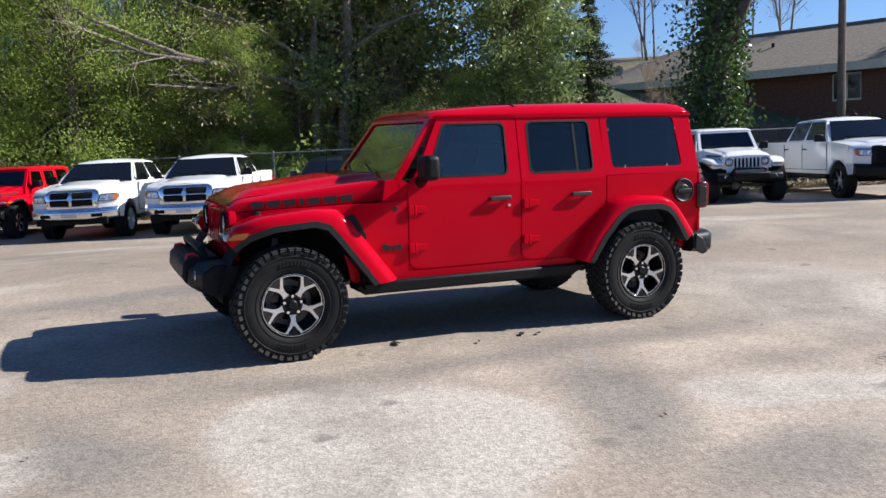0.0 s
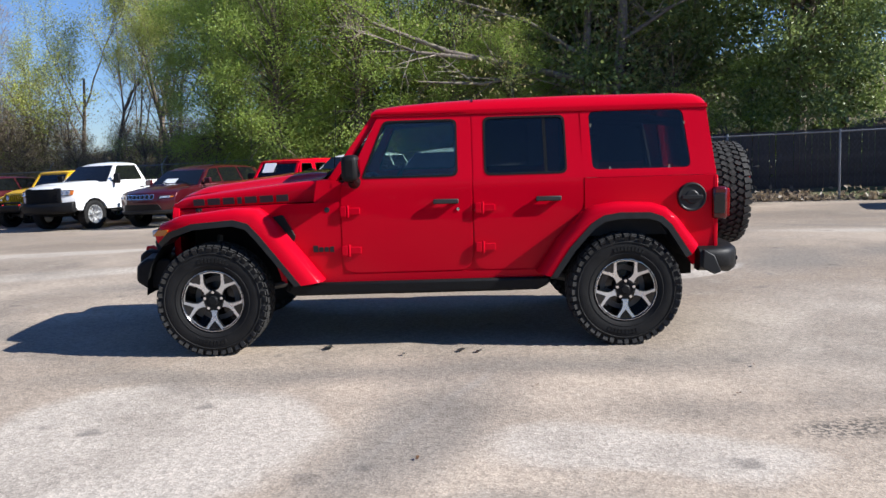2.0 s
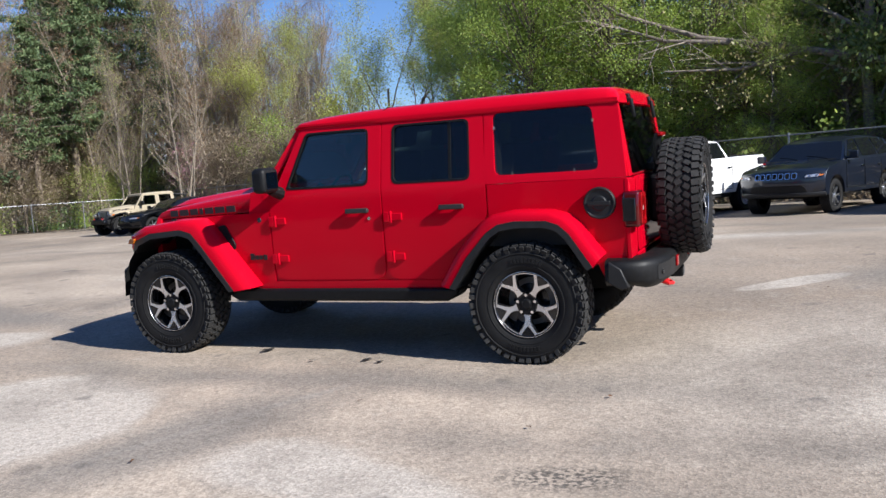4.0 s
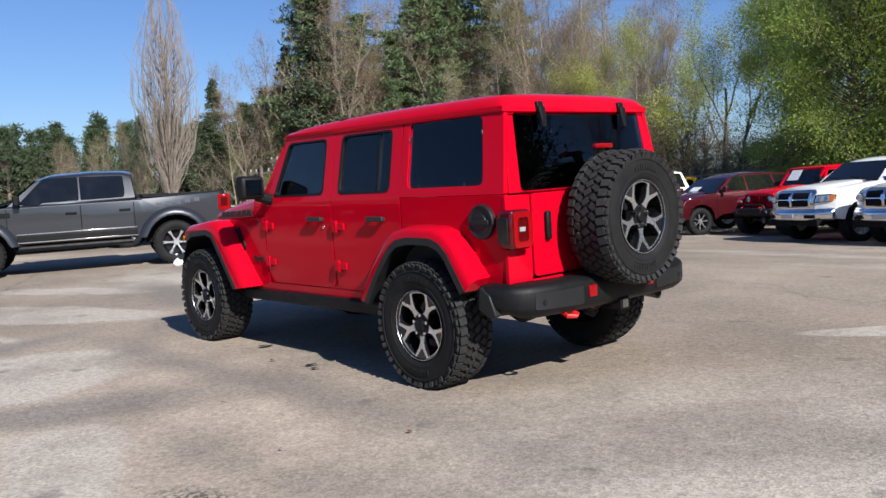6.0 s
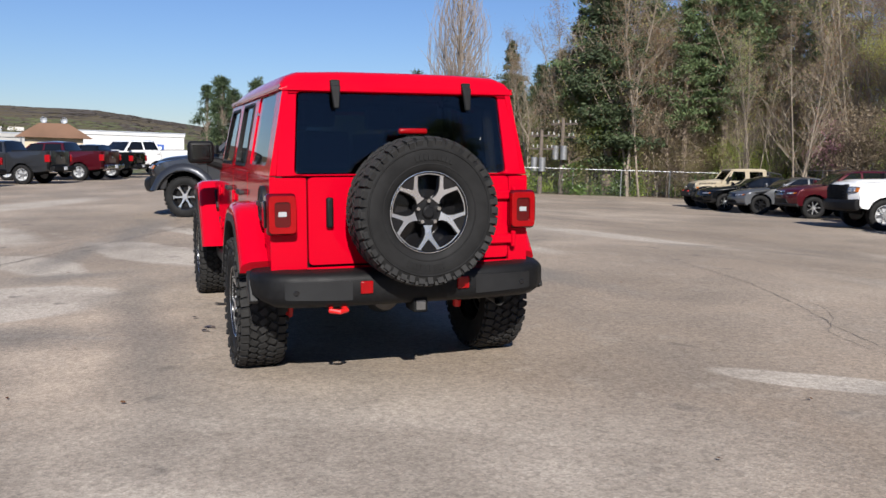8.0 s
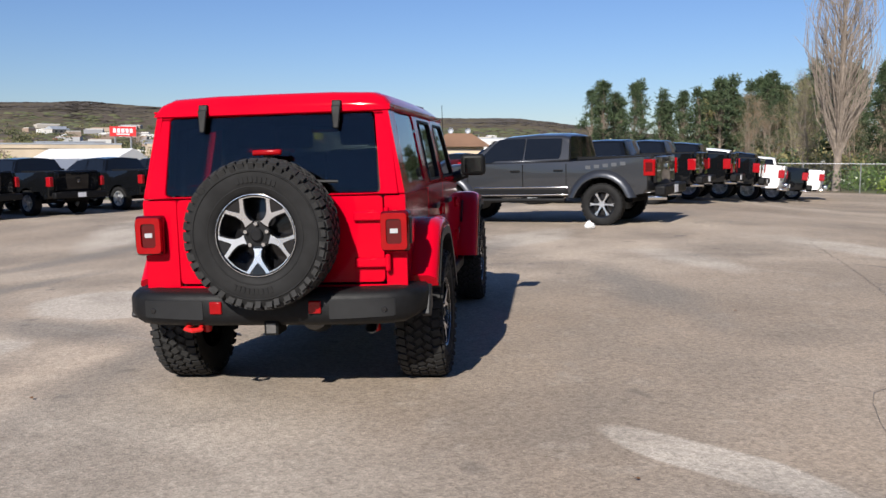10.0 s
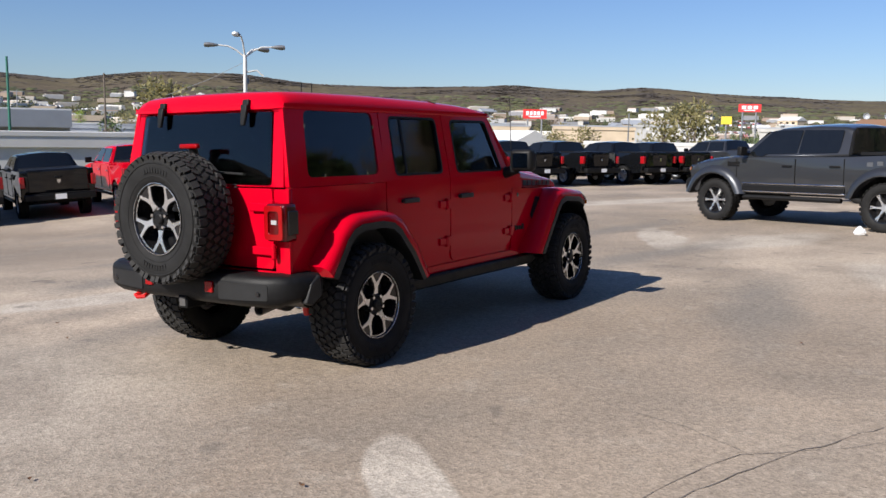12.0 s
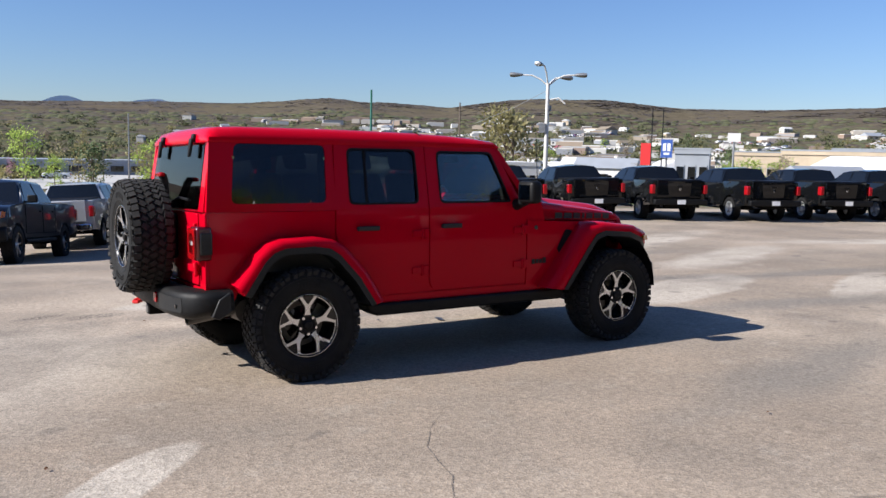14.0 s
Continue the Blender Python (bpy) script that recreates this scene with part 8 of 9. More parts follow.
POLEWOOD = plain("weathered pole wood", (0.13, 0.105, 0.085), 0.9, grain=0.3, scale=6)
POLEGREEN = plain("green painted steel", (0.02, 0.13, 0.09), 0.5)
CLAY = plain("red clay earth", (0.20, 0.115, 0.075), 0.95, grain=0.3, scale=0.2)


def house(x, y, heading, x0, x1, deep, eave, ridge, floor, label):
    """A long low house: walls, a roof hipped at one end, eaves, windows with frames, a dish on the roof."""
    h = thing("house", Matrix.Translation((x, y, floor)) @ Matrix.Rotation(radians(heading), 4, "Z"), label, "house")
    b, o = deep / 2, 0.6
    wl = Shape()
    for ya, yb, xa, xb in ((-b, -b + 0.25, x0, x1), (b - 0.25, b, x0, x1), (-b + 0.25, b - 0.25, x0, x0 + 0.25), (-b + 0.25, b - 0.25, x1 - 0.25, x1)):
        wl.box(((xa + xb) / 2, (ya + yb) / 2, eave / 2 - 1), (xb - xa, yb - ya, eave + 2))
    wl.prism([(-b, eave), (b, eave), (0, ridge)], lambda u, v, d: Vector((d, u, v)), x1 - 0.2, x1)
    part("wall", wl, BRICK, h)
    k = (ridge - eave) / b
    low_z, apex = eave - k * o, x0 + 3.0
    corners = {"front": [(x0 - o, -b - o, low_z), (x1 + 0.5, -b - o, low_z), (x1 + 0.5, 0, ridge), (apex, 0, ridge)],
               "back": [(x1 + 0.5, b + o, low_z), (x0 - o, b + o, low_z), (apex, 0, ridge), (x1 + 0.5, 0, ridge)],
               "hip": [(x0 - o, b + o, low_z), (x0 - o, -b - o, low_z), (apex, 0, ridge)]}
    for pts in corners.values():
        n = len(pts)
        rf = Shape()
        rf.add([Vector(p) for p in pts] + [Vector(p) + Vector((0, 0, 0.15)) for p in pts], [tuple(range(n))[::-1], tuple(range(n, 2 * n))] + [(q, (q + 1) % n, n + (q + 1) % n, n + q) for q in range(n)])
        slope = part("roof", rf, SHINGLE, h)
        if pts is corners["front"]:
            roof = slope
    part("ridge_cap", Shape().tube([(apex, 0, ridge + 0.16), (x1 + 0.5, 0, ridge + 0.16)], 0.09, 6), SHINGLE, h)
    for s in (-1, 1):
        part("fascia", Shape().box(((x0 + x1) / 2, s * (b + o), low_z + 0.02), (x1 - x0 + 1.1, 0.05, 0.34)), CREAM, h)
    for vx in (x0 + 4.4, x0 + 8.0, x1 - 4.6):
        part("roof_vent", Shape().tube([(vx, -b * 0.45, eave + k * b * 0.5), (vx, -b * 0.45, eave + k * b * 0.5 + 0.42)], 0.07, 8), SHADE, roof)
    dish = part("dish", Shape().revolve([(0.0, 0.06), (0.14, 0.04), (0.24, 0.0), (0.25, -0.02), (0.14, 0.02), (0.0, 0.03)], lambda a, c, q: Vector((x0 + 1.5 + a, -b - 0.1 + q, eave + 0.6 + c)), 20), METAL, h, "grey roof dish")
    part("mount", Shape().tube([(x0 + 1.5, -b + 0.25, eave + 0.1), (x0 + 1.5, -b + 0.02, eave + 0.58)], 0.03, 6), GALV, dish)
    for wx, ww in ((x0 + 12.0, 1.1), (x0 + 14.4, 0.6), (x0 + 16.6, 1.1)):
        w = part("window", Shape().plate([(wx - ww / 2, eave - 1.55), (wx + ww / 2, eave - 1.55), (wx + ww / 2, eave - 0.45), (wx - ww / 2, eave - 0.45)],
                 [[(q - ww / 4 + 0.04, eave - 1.48), (q + ww / 4 - 0.02, eave - 1.48), (q + ww / 4 - 0.02, eave - 0.52), (q - ww / 4 + 0.04, eave - 0.52)] for q in (wx - ww / 4, wx + ww / 4)],
                 lambda u, v, d: Vector((u, -(b + 0.04 - d), v)), 0.06), CREAM, h, "white window frame")
        part("pane", Shape().box((wx, -(b + 0.004), eave - 1.0), (ww - 0.1, 0.006, 1.0)), DARKGLASS, w)
    return h


house(29.6, 21.6, -67, -10.9, 7.5, 8.5, 3.05, 4.9, 1.68, "long low brick house with hipped brown shingle roof on the bank")


def picket_fence(xa, ya, xb, yb, count, top):
    """Weathered pickets between the shrubs and the house."""
    f = thing("picket_fence", Matrix.Identity(4), "weathered pale wooden picket fence behind the shrubs", "fence", kind="structure")
    rng = random.Random(9)
    part("rail", Shape().tube([(xa, ya, top - 0.35), (xb, yb, top - 0.35)], 0.035, 4), PALEBARK, f)
    for k in range(count):
        t = (k + rng.uniform(-0.2, 0.2)) / (count - 1)
        x, y = xa + (xb - xa) * t, ya + (yb - ya) * t
        z = top + rng.uniform(-0.12, 0.06)
        pk = Shape().prism([(-0.035, -1.6), (0.035, -1.6), (0.035, -0.05), (0.0, 0.0), (-0.035, -0.05)], lambda u, v, d: Vector((x + u, y - d, z + v)), 0.035, 0.055)
        part("picket", pk, PALEBARK, f)


picket_fence(14.0, 19.6, 18.6, 18.0, 24, 2.72)


# ---- poles and lamps ----
def utility_pole(x, y, h, label, transformer=True, turn=20):
    z = height(x, y)
    p = thing("utility_pole", Matrix.Translation((x, y, z)) @ Matrix.Rotation(radians(turn), 4, "Z"), label, "pole", "utility poles")
    part("shaft", Shape().tube([(0, 0, -0.5), (0, 0, h)], [0.15, 0.10], 10), POLEWOOD, p)
    for k, zz in enumerate((h - 0.35, h - 1.1)):
        part("crossarm", Shape().box((0, 0.1, zz), (2.0 - 0.3 * k, 0.09, 0.11)), POLEWOOD, p)
        for q in (-0.85, -0.45, 0.45, 0.85):
            part("insulator", Shape().tube([(q * (1 - 0.14 * k), 0.1, zz + 0.05), (q * (1 - 0.14 * k), 0.1, zz + 0.22)], [0.03, 0.045], 8), CONCRETE, p)
    if transformer:
        for q in (-0.32, 0.32):
            part("transformer", Shape().tube([(q, -0.2, h - 2.4), (q, -0.2, h - 1.6)], 0.2, 12), GALV, p, "grey transformer can")
    return p


utility_pole(-38.0, 22.0, 4.4, "wooden utility pole with grey transformers")
utility_pole(-38.5, 20.9, 3.7, "wooden utility pole with grey transformers")
utility_pole(20.9, 14.5, 8.5, "dark wooden utility pole by the house", False)


def lot_lamp(x, y, h):
    z = height(x, y)
    p = thing("lot_lamp", Matrix.Translation((x, y, z)) @ Matrix.Rotation(radians(-41), 4, "Z"), "white steel lamp post with four floodlight heads", "street lamp")
    part("pole", Shape().tube([(0, 0, -3), (0, 0, h * 0.5), (0, 0, h)], [0.11, 0.10, 0.08], 12), SHEETW, p)
    for k, (a, up) in enumerate(((0, 0.28), (180, 0.28), (70, 0.66), (215, 0.2))):
        d = Vector((math.cos(radians(a)), math.sin(radians(a)), 0))
        ln = 1.22 if k < 2 else 0.85 if k == 2 else 0.75
        arm = Shape().tube([Vector((0, 0, h - 0.1)), d * ln * 0.3 + Vector((0, 0, h + up * 0.7)), d * ln * 0.6 + Vector((0, 0, h + up + 0.08)), d * ln + Vector((0, 0, h + up + 0.10))], 0.036, 8)
        am = part("arm", arm, SHEETW, p)
        m = Matrix.Rotation(radians(a), 3, "Z")
        e = d * (ln + 0.22) + Vector((0, 0, h + up + 0.10))
        hd = Shape().revolve([(0.0, -0.30), (0.07, -0.28), (0.13, -0.1), (0.17, 0.12), (0.15, 0.28), (0.0, 0.32)], lambda q, r, s: e + m @ Vector((s, q, 0.65 * r)), 12)
        part("lamp_head", hd, GALV, am, "grey floodlight head")
    part("junction_box", Shape().box((0.2, 0, h - 2.0), (0.3, 0.3, 0.42)), GALV, p)
    part("junction_box", Shape().box((-0.05, -0.2, h - 1.1), (0.25, 0.2, 0.25)), GALV, p)
    part("camera_arm", Shape().tube([(0, 0, h - 0.75), (-0.5, 0, h - 0.65), (-0.8, 0, h - 0.9)], 0.04, 6), SHEETW, p)
    part("cable", Shape().tube([(0.1, 0, h - 0.35), (1.6, -0.6, h - 1.1), (3.4, -1.2, h - 1.8)], 0.012, 4), GALV, p)
    return p


lot_lamp(-21.4, -24.5, 6.45)


def plain_pole(x, y, h, r, mat, label, head=True):
    z = height(x, y)
    p = thing("pole", Matrix.Translation((x, y, z)), label, "pole")
    part("shaft", Shape().tube([(0, 0, -1), (0, 0, h)], [r, r * 0.7], 10), mat, p)
    if head:
        part("pole_head", Shape().tube([(0, 0, h - 0.1), (0, 0, h + r * 5)], [r * 1.4, r * 1.6], 10), mat, p)
    return p


def sign(x, y, w, h, top, face, label, heading, posts=2, bars=0, bar_mat=None):
    """A sign board on posts; lettering that cannot be read is plain bars."""
    z = height(x, y)
    s = thing("road_sign", Matrix.Translation((x, y, z)) @ Matrix.Rotation(radians(heading + 180), 4, "Z"), label, "sign")
    bd = part("board", Shape().box((0, 0, top - h / 2), (w, 0.3, h)), face, s)
    for k in range(posts):
        px = 0 if posts == 1 else (-w * 0.3 + 0.6 * w * k)
        part("post", Shape().tube([(px, 0.2, -1), (px, 0.2, top - h)], 0.012 * top + 0.05, 8), GALV, s)
    n = bars
    for k in range(n):
        bw = w * 0.78 / n
        part("lettering_bar", Shape().box((-w * 0.39 + bw * (k + 0.5), -0.16, top - h * 0.42), (bw * 0.72, 0.03, h * 0.42)), bar_mat or PAPER, bd)
    if n:
        part("lettering_bar", Shape().box((0, -0.16, top - h * 0.78), (w * 0.5, 0.03, h * 0.12)), bar_mat or PAPER, bd)
    return s


def shed(x, y, heading, w, d, h, mat, label, roof=None, base=None, windows=0, bays=0):
    """A flat-roofed commercial building with parapet, roof and openings."""
    z = height(x, y) if base is None else base
    b = thing("building", Matrix.Translation((x, y, z)) @ Matrix.Rotation(radians(heading + 180), 4, "Z"), label, "building", "buildings in the valley")
    part("wall", Shape().box((0, 0, h / 2 - 3), (w, d, h + 6)), mat, b)
    part("roof", Shape().box((0, 0, h + 0.1), (w + 0.5, d + 0.5, 0.25)), roof or (SHEETW if mat is SHEETW and windows == 0 else METAL), b)
    part("parapet", Shape().box((0, -d / 2 - 0.1, h - 0.35), (w + 0.3, 0.2, 0.7)), roof or mat, b)
    for k in range(windows):
        q = -w / 2 + w * (k + 0.5) / windows
        wn_ = part("window", Shape().box((q, -d / 2 - 0.05, h * 0.42), (w / windows * 0.72, 0.12, h * 0.5)), METAL, b)
        part("pane", Shape().box((q, -d / 2 - 0.13, h * 0.42), (w / windows * 0.64, 0.05, h * 0.43)), DARKGLASS, wn_)
    return b


EYE = Vector((5.0, 4.0))


def bearing(deg, d):
    """A place d metres from the lot along a bearing; 0 is past the bonnet (-x), 90 the valley side (-y)."""
    return (EYE.x - d * math.cos(radians(deg)), EYE.y - d * math.sin(radians(deg)))


# ---- beyond the lot ----
rng = random.Random(14)
FARPINE = leafy("far pine needles", (0.032, 0.056, 0.024), (0.095, 0.130, 0.055), gloss=0.7, through=0.15)
far_pines = [make_bushy("pine_tree", ("tall pine with ragged needle clumps", "slim pine with ragged needle clumps", "broad pine with ragged needle clumps")[k], 96 + k, 10, (2.1, 1.6, 2.6)[k], FARPINE, 70, 54, 0.19, slim=0.18, tip=True, puff=0.24, low=(0.30, 0.22, 0.36)[k], stems=1, fill=0.4) for k in range(3)]
for t_ in far_pines:
    tagged(t_, group=WG)
for k in range(100):
    a_ = lerp([(0, -1.8), (3, -2.6), (16, -9.0), (70, -24.0), (99, -36.0)], k) + rng.gauss(0, 0.5)
    x_, y_ = bearing(a_, rng.uniform(76, 96) - 0.24 * k * (k > 62))
    sc = (rng.uniform(6.6, 8.4) + 0.022 * k - height(x_, y_)) / 10
    retire(far_pines[k], x_, y_, sc, 0, rng.uniform(0.92, 1.08)) if k < 3 else plant(far_pines[k % 3], x_, y_, sc, 50 * k, 0.0, tall=rng.uniform(0.92, 1.08))
spots_w = []
for k in range(150):
    a_, d_ = rng.uniform(-40, -2), rng.uniform(62, 92)
    x_, y_ = bearing(a_, d_)
    spots_w.append((x_, y_, rng.uniform(2.2, 4.2), rng.uniform(2.0, 3.6)))
undergrowth("far_brush", "brown brush below the pines", OLIVE, spots_w[:80], 0.14, 31, 200)
undergrowth("far_hedge", "green shrubs below the pines", FARPINE, spots_w[80:], 0.14, 32, 200)
for k in range(10):
    x_, y_ = bearing(rng.uniform(-36, -10), rng.uniform(54, 74))
    plant(bare[k % 3], x_, y_, rng.uniform(0.4, 0.55), rng.uniform(0, 360))

plain_pole(-33.6, -64.7, 10.9, 0.13, POLEGREEN, "tall green steel pole in the valley", False)
plain_pole(-118.3, -111.6, 15.5, 0.13, PLASTIC, "tall thin dark mast in the valley", False)
plain_pole(-119.8, -110.3, 15.5, 0.13, PLASTIC, "tall thin dark mast in the valley", False)
sign(-188.6, -98.4, 5.9, 2.3, 14.5, SIGNRED, "red roadside sign with white lettering bars", -60, 2, 5)
sign(-245.2, -60.8, 6.0, 2.2, 17.5, SIGNRED, "red and white billboard far off", -72, 2, 3)
sign(-186.0, -50.2, 2.2, 1.7, 13.0, SIGNYEL, "yellow roadside sign on one post", -72, 1, 0)
sign(-113.0, 1.6, 2.4, 1.3, 7.4, SIGNBLUE, "blue sign with white lettering bars", -92, 2, 4)
sign(-112.6, -87.9, 2.0, 1.4, 10.4, SHEETW, "white sign on a pole", -52, 1, 0)
sign(-91.0, -82.2, 1.6, 2.6, 8.2, SIGNBLUE, "blue upright sign beside the road", -50, 1, 2)
sign(-96.1, -91.3, 1.5, 3.4, 8.0, SIGNRED, "red upright banner sign", -50, 1, 0)

def block(x, y, heading, w, d, top, mat, label, windows=0, roof=None):
    z = height(x, y)
    return shed(x, y, heading, w, d, top - z, mat, label, roof, z, windows)


# white low building at the lot's lower edge and white trailers at its end
block(-23.5, -48.3, -23.1, 16, 6, 0.95, SHEETW, "long white low building below the lot")
block(-33.2, -45.0, -23.1, 5, 6, 0.75, SHEETW, "long white low building below the lot")
block(-64.0, 6.0, -81, 34, 3.0, 0.65, SHEETW, "long white storage building beyond the lot")
block(-57.7, -14.6, -67, 18, 3.0, 0.9, SHEETW, "long white storage building beyond the lot")


def dealership():
    x, y, z = -37.5, -97.3, height(-37.5, -97.3)
    b = thing("showroom", Matrix.Translation((x, y, z)) @ Matrix.Rotation(radians(156.9), 4, "Z"), "grey metal showroom with wide glazed front", "building", "buildings in the valley")
    top = 3.3 - z
    part("wall", Shape().box((3.5, 9, top / 2), (32, 16, top)), METAL, b)
    part("fascia", Shape().box((3.5, 0.4, top - 1.0), (32, 1.6, 2.0)), METAL, b, "grey metal fascia")
    part("roof", Shape().box((3.5, 9, top + 0.1), (32.4, 16.4, 0.2)), SHEETW, b)
    for k in range(8):
        w_ = part("window", Shape().plate([(-12 + 3 * k, 0.3), (-9.1 + 3 * k, 0.3), (-9.1 + 3 * k, top - 1.7), (-12 + 3 * k, top - 1.7)],
                  [[(-11.9 + 3 * k, 0.4 + q * (top - 2.2) / 3), (-9.2 + 3 * k, 0.4 + q * (top - 2.2) / 3), (-9.2 + 3 * k, 0.3 + (q + 1) * (top - 2.2) / 3), (-11.9 + 3 * k, 0.3 + (q + 1) * (top - 2.2) / 3)] for q in range(3)],
                  lambda u, v, d: Vector((u, 0.9 + d, v)), 0.1), GALV, b)
        part("pane", Shape().box((-10.55 + 3 * k, 0.99, (top - 1.4) / 2), (2.8, 0.02, top - 2.1)), DARKGLASS, w_)
    part("entrance", Shape().plate([(-2.2, 0), (2.2, 0), (2.2, top + 0.3), (-2.2, top + 0.3)], [[(-1.4, 0.05), (1.4, 0.05), (1.4, top * 0.55), (-1.4, top * 0.55)]], lambda u, v, d: Vector((u + 3, -0.8 + d, v)), 1.2), SILVER, b, "pale metal entrance frame")
    for k in range(6):
        part("lettering_bar", Shape().box((-9 + 0.9 * k, -0.44, top - 0.7), (0.5, 0.06, 0.55)), TRIM, b)
    for k in range(5):
        part("column", Shape().tube([(-11.5 + 5.6 * k, -0.3, 0), (-11.5 + 5.6 * k, -0.3, top - 1.5)], 0.14, 8), SHEETW, b)
    return b


dealership()
block(-33.0, -226.0, -8, 38, 14, -2.7, METAL, "long grey workshop with pale roof in the valley", 8)
ram_far = copy_thing(ram, on_ground(-25.9, -192.0, 170) @ Matrix.Scale(1 / ROW_SIZE, 4))
tagged(ram_far, "white crew-cab pickup on the yard in the valley", "pickup truck", "cars in the valley")
for x_, y_ in ((-26.7, -170.2), (-28.5, -170.2), (-31.2, -170.3), (-40.3, -190.1), (-47.6, -209.5)):
    plain_pole(x_, y_, 6.6, 0.10, POLEWOOD, "thin wooden pole beside the workshop yard", False)
plant(blossom, -16.4, -182.5, 1.0, 40, 0.0, "pink blossoming tree in the valley", 1.0)
block(-62.0, -150.0, -20, 14, 9, 0.9, SHEETW, "small white workshop in the valley", 4)
for tx, ty, hd, w_, d_, top, mat, nm in ((-140, -86, -57, 20, 12, 2.9, BEIGE, "beige flat-roofed store among the valley roads"), (-160, -70, -62, 16, 12, 3.2, BEIGE, "beige flat-roofed store among the valley roads"),
                                     (-175, -58, -65, 12, 10, 3.3, SHEETW, "white flat-roofed store among the valley roads"), (-205, -72, -66, 13, 10, 4.2, CONCRETE, "white flat-roofed store among the valley roads"), (-230, -40, -72, 16, 12, 4.6, CONCRETE, "pale concrete store among the valley roads"),
                                     (-101, -86, -52, 5, 6, 2.6, METAL, "small grey store beside the road signs"), (-180, -28, -78, 26, 12, 3.4, CONCRETE, "pale concrete store among the valley roads"), (-150, -112, -52, 9, 8, 2.6, BEIGE, "white flat-roofed store among the valley roads"),
                                     (-95, -140, -36, 12, 9, 1.8, METAL, "pale concrete store among the valley roads"), (-200, -120, -56, 13, 10, 4.0, METAL, "grey metal store among the valley roads"), (-210, -5, -85, 30, 14, 4.8, SHEETW, "white flat-roofed store among the valley roads")):
    block(tx, ty, hd, w_, d_, top, mat, nm, max(3, int(w_ / 4)))


def dish_house():
    x, y = -102.4, -9.6
    z = height(x, y)
    b = thing("dish_house", Matrix.Translation((x, y, z)) @ Matrix.Rotation(radians(94), 4, "Z"), "low brown-roofed house with two grey dishes on top", "building", "buildings in the valley")
    t = 3.4 - z
    part("wall", Shape().box((0, 0, t / 2 - 1), (6, 5, t)), BEIGE, b)
    part("roof", Shape().prism([(-4.0, t - 1.2), (4.0, t - 1.2), (1.5, t + 0.4), (-1.5, t + 0.4)], lambda u, v, d: Vector((u, d, v)), -3.2, 3.2), CLAY, b)
    for q in (-1.4, 1.4):
        d = part("dish", Shape().revolve([(0.95, -0.25), (1.0, -0.22), (0.6, 0.08), (0.0, 0.16)], lambda a, c, s, q=q: Vector((q * 0.75 + a * 0.36, -2.4 + s * 0.5, t + 0.75 + c * 0.36)), 24), METAL, b, "grey dish")
        part("mount", Shape().tube([(q * 0.75, -2.2, t), (q * 0.75, -2.2, t + 0.85)], 0.08, 8), GALV, d)
    return b


dish_house()

# trees in the valley
far_trees = [make_bushy("valley_tree", ("green spring tree in the valley", "brown leafless tree in the valley", "dark green pine in the valley", "pale olive tree in the valley")[k], 140 + k, 8, (2.6, 2.4, 1.6, 2.6)[k], (GREEN, TWIGS, PINE, OLIVE)[k], 26, 34, 0.20, puff=0.60, low=0.12, stems=1, fill=0.6) for k in range(4)]
for t_ in far_trees:
    tagged(t_, group="trees in the valley")
for k in range(170):
    a_, d_ = rng.uniform(0, 118), 120 + 460 * rng.random() ** 1.2
    x_, y_ = bearing(a_, d_)
    sc = (1.0, 1.0, 1.0, 1.1)[k % 4] * rng.uniform(0.55, 1.15)
    retire(far_trees[k], x_, y_, sc) if k < 4 else plant(far_trees[k % 4], x_, y_, sc, rng.uniform(0, 360), tall=rng.uniform(0.8, 1.2))
for x_, y_, sc, tn in ((-108.5, -32.2, 1.45, 20), (-108.0, -33.0, 1.35, 160), (-106.0, -35.5, 1.2, 110), (-49.7, -65.7, 1.25, 200), (-50.3, -65.2, 1.2, 75), (*bearing(-9.2, 84), 1.0, 40)):
    plant(far_trees[3], x_, y_, sc, tn, 0.0, "broad yellow-olive tree beyond the lot")
for k in range(14):
    a_, d_ = rng.uniform(2, 80), rng.uniform(110, 260)
    x_, y_ = bearing(a_, d_)
    plain_pole(x_, y_, rng.uniform(8, 13), 0.13, POLEWOOD if k % 2 else GALV, "thin roadside pole in the valley", False)


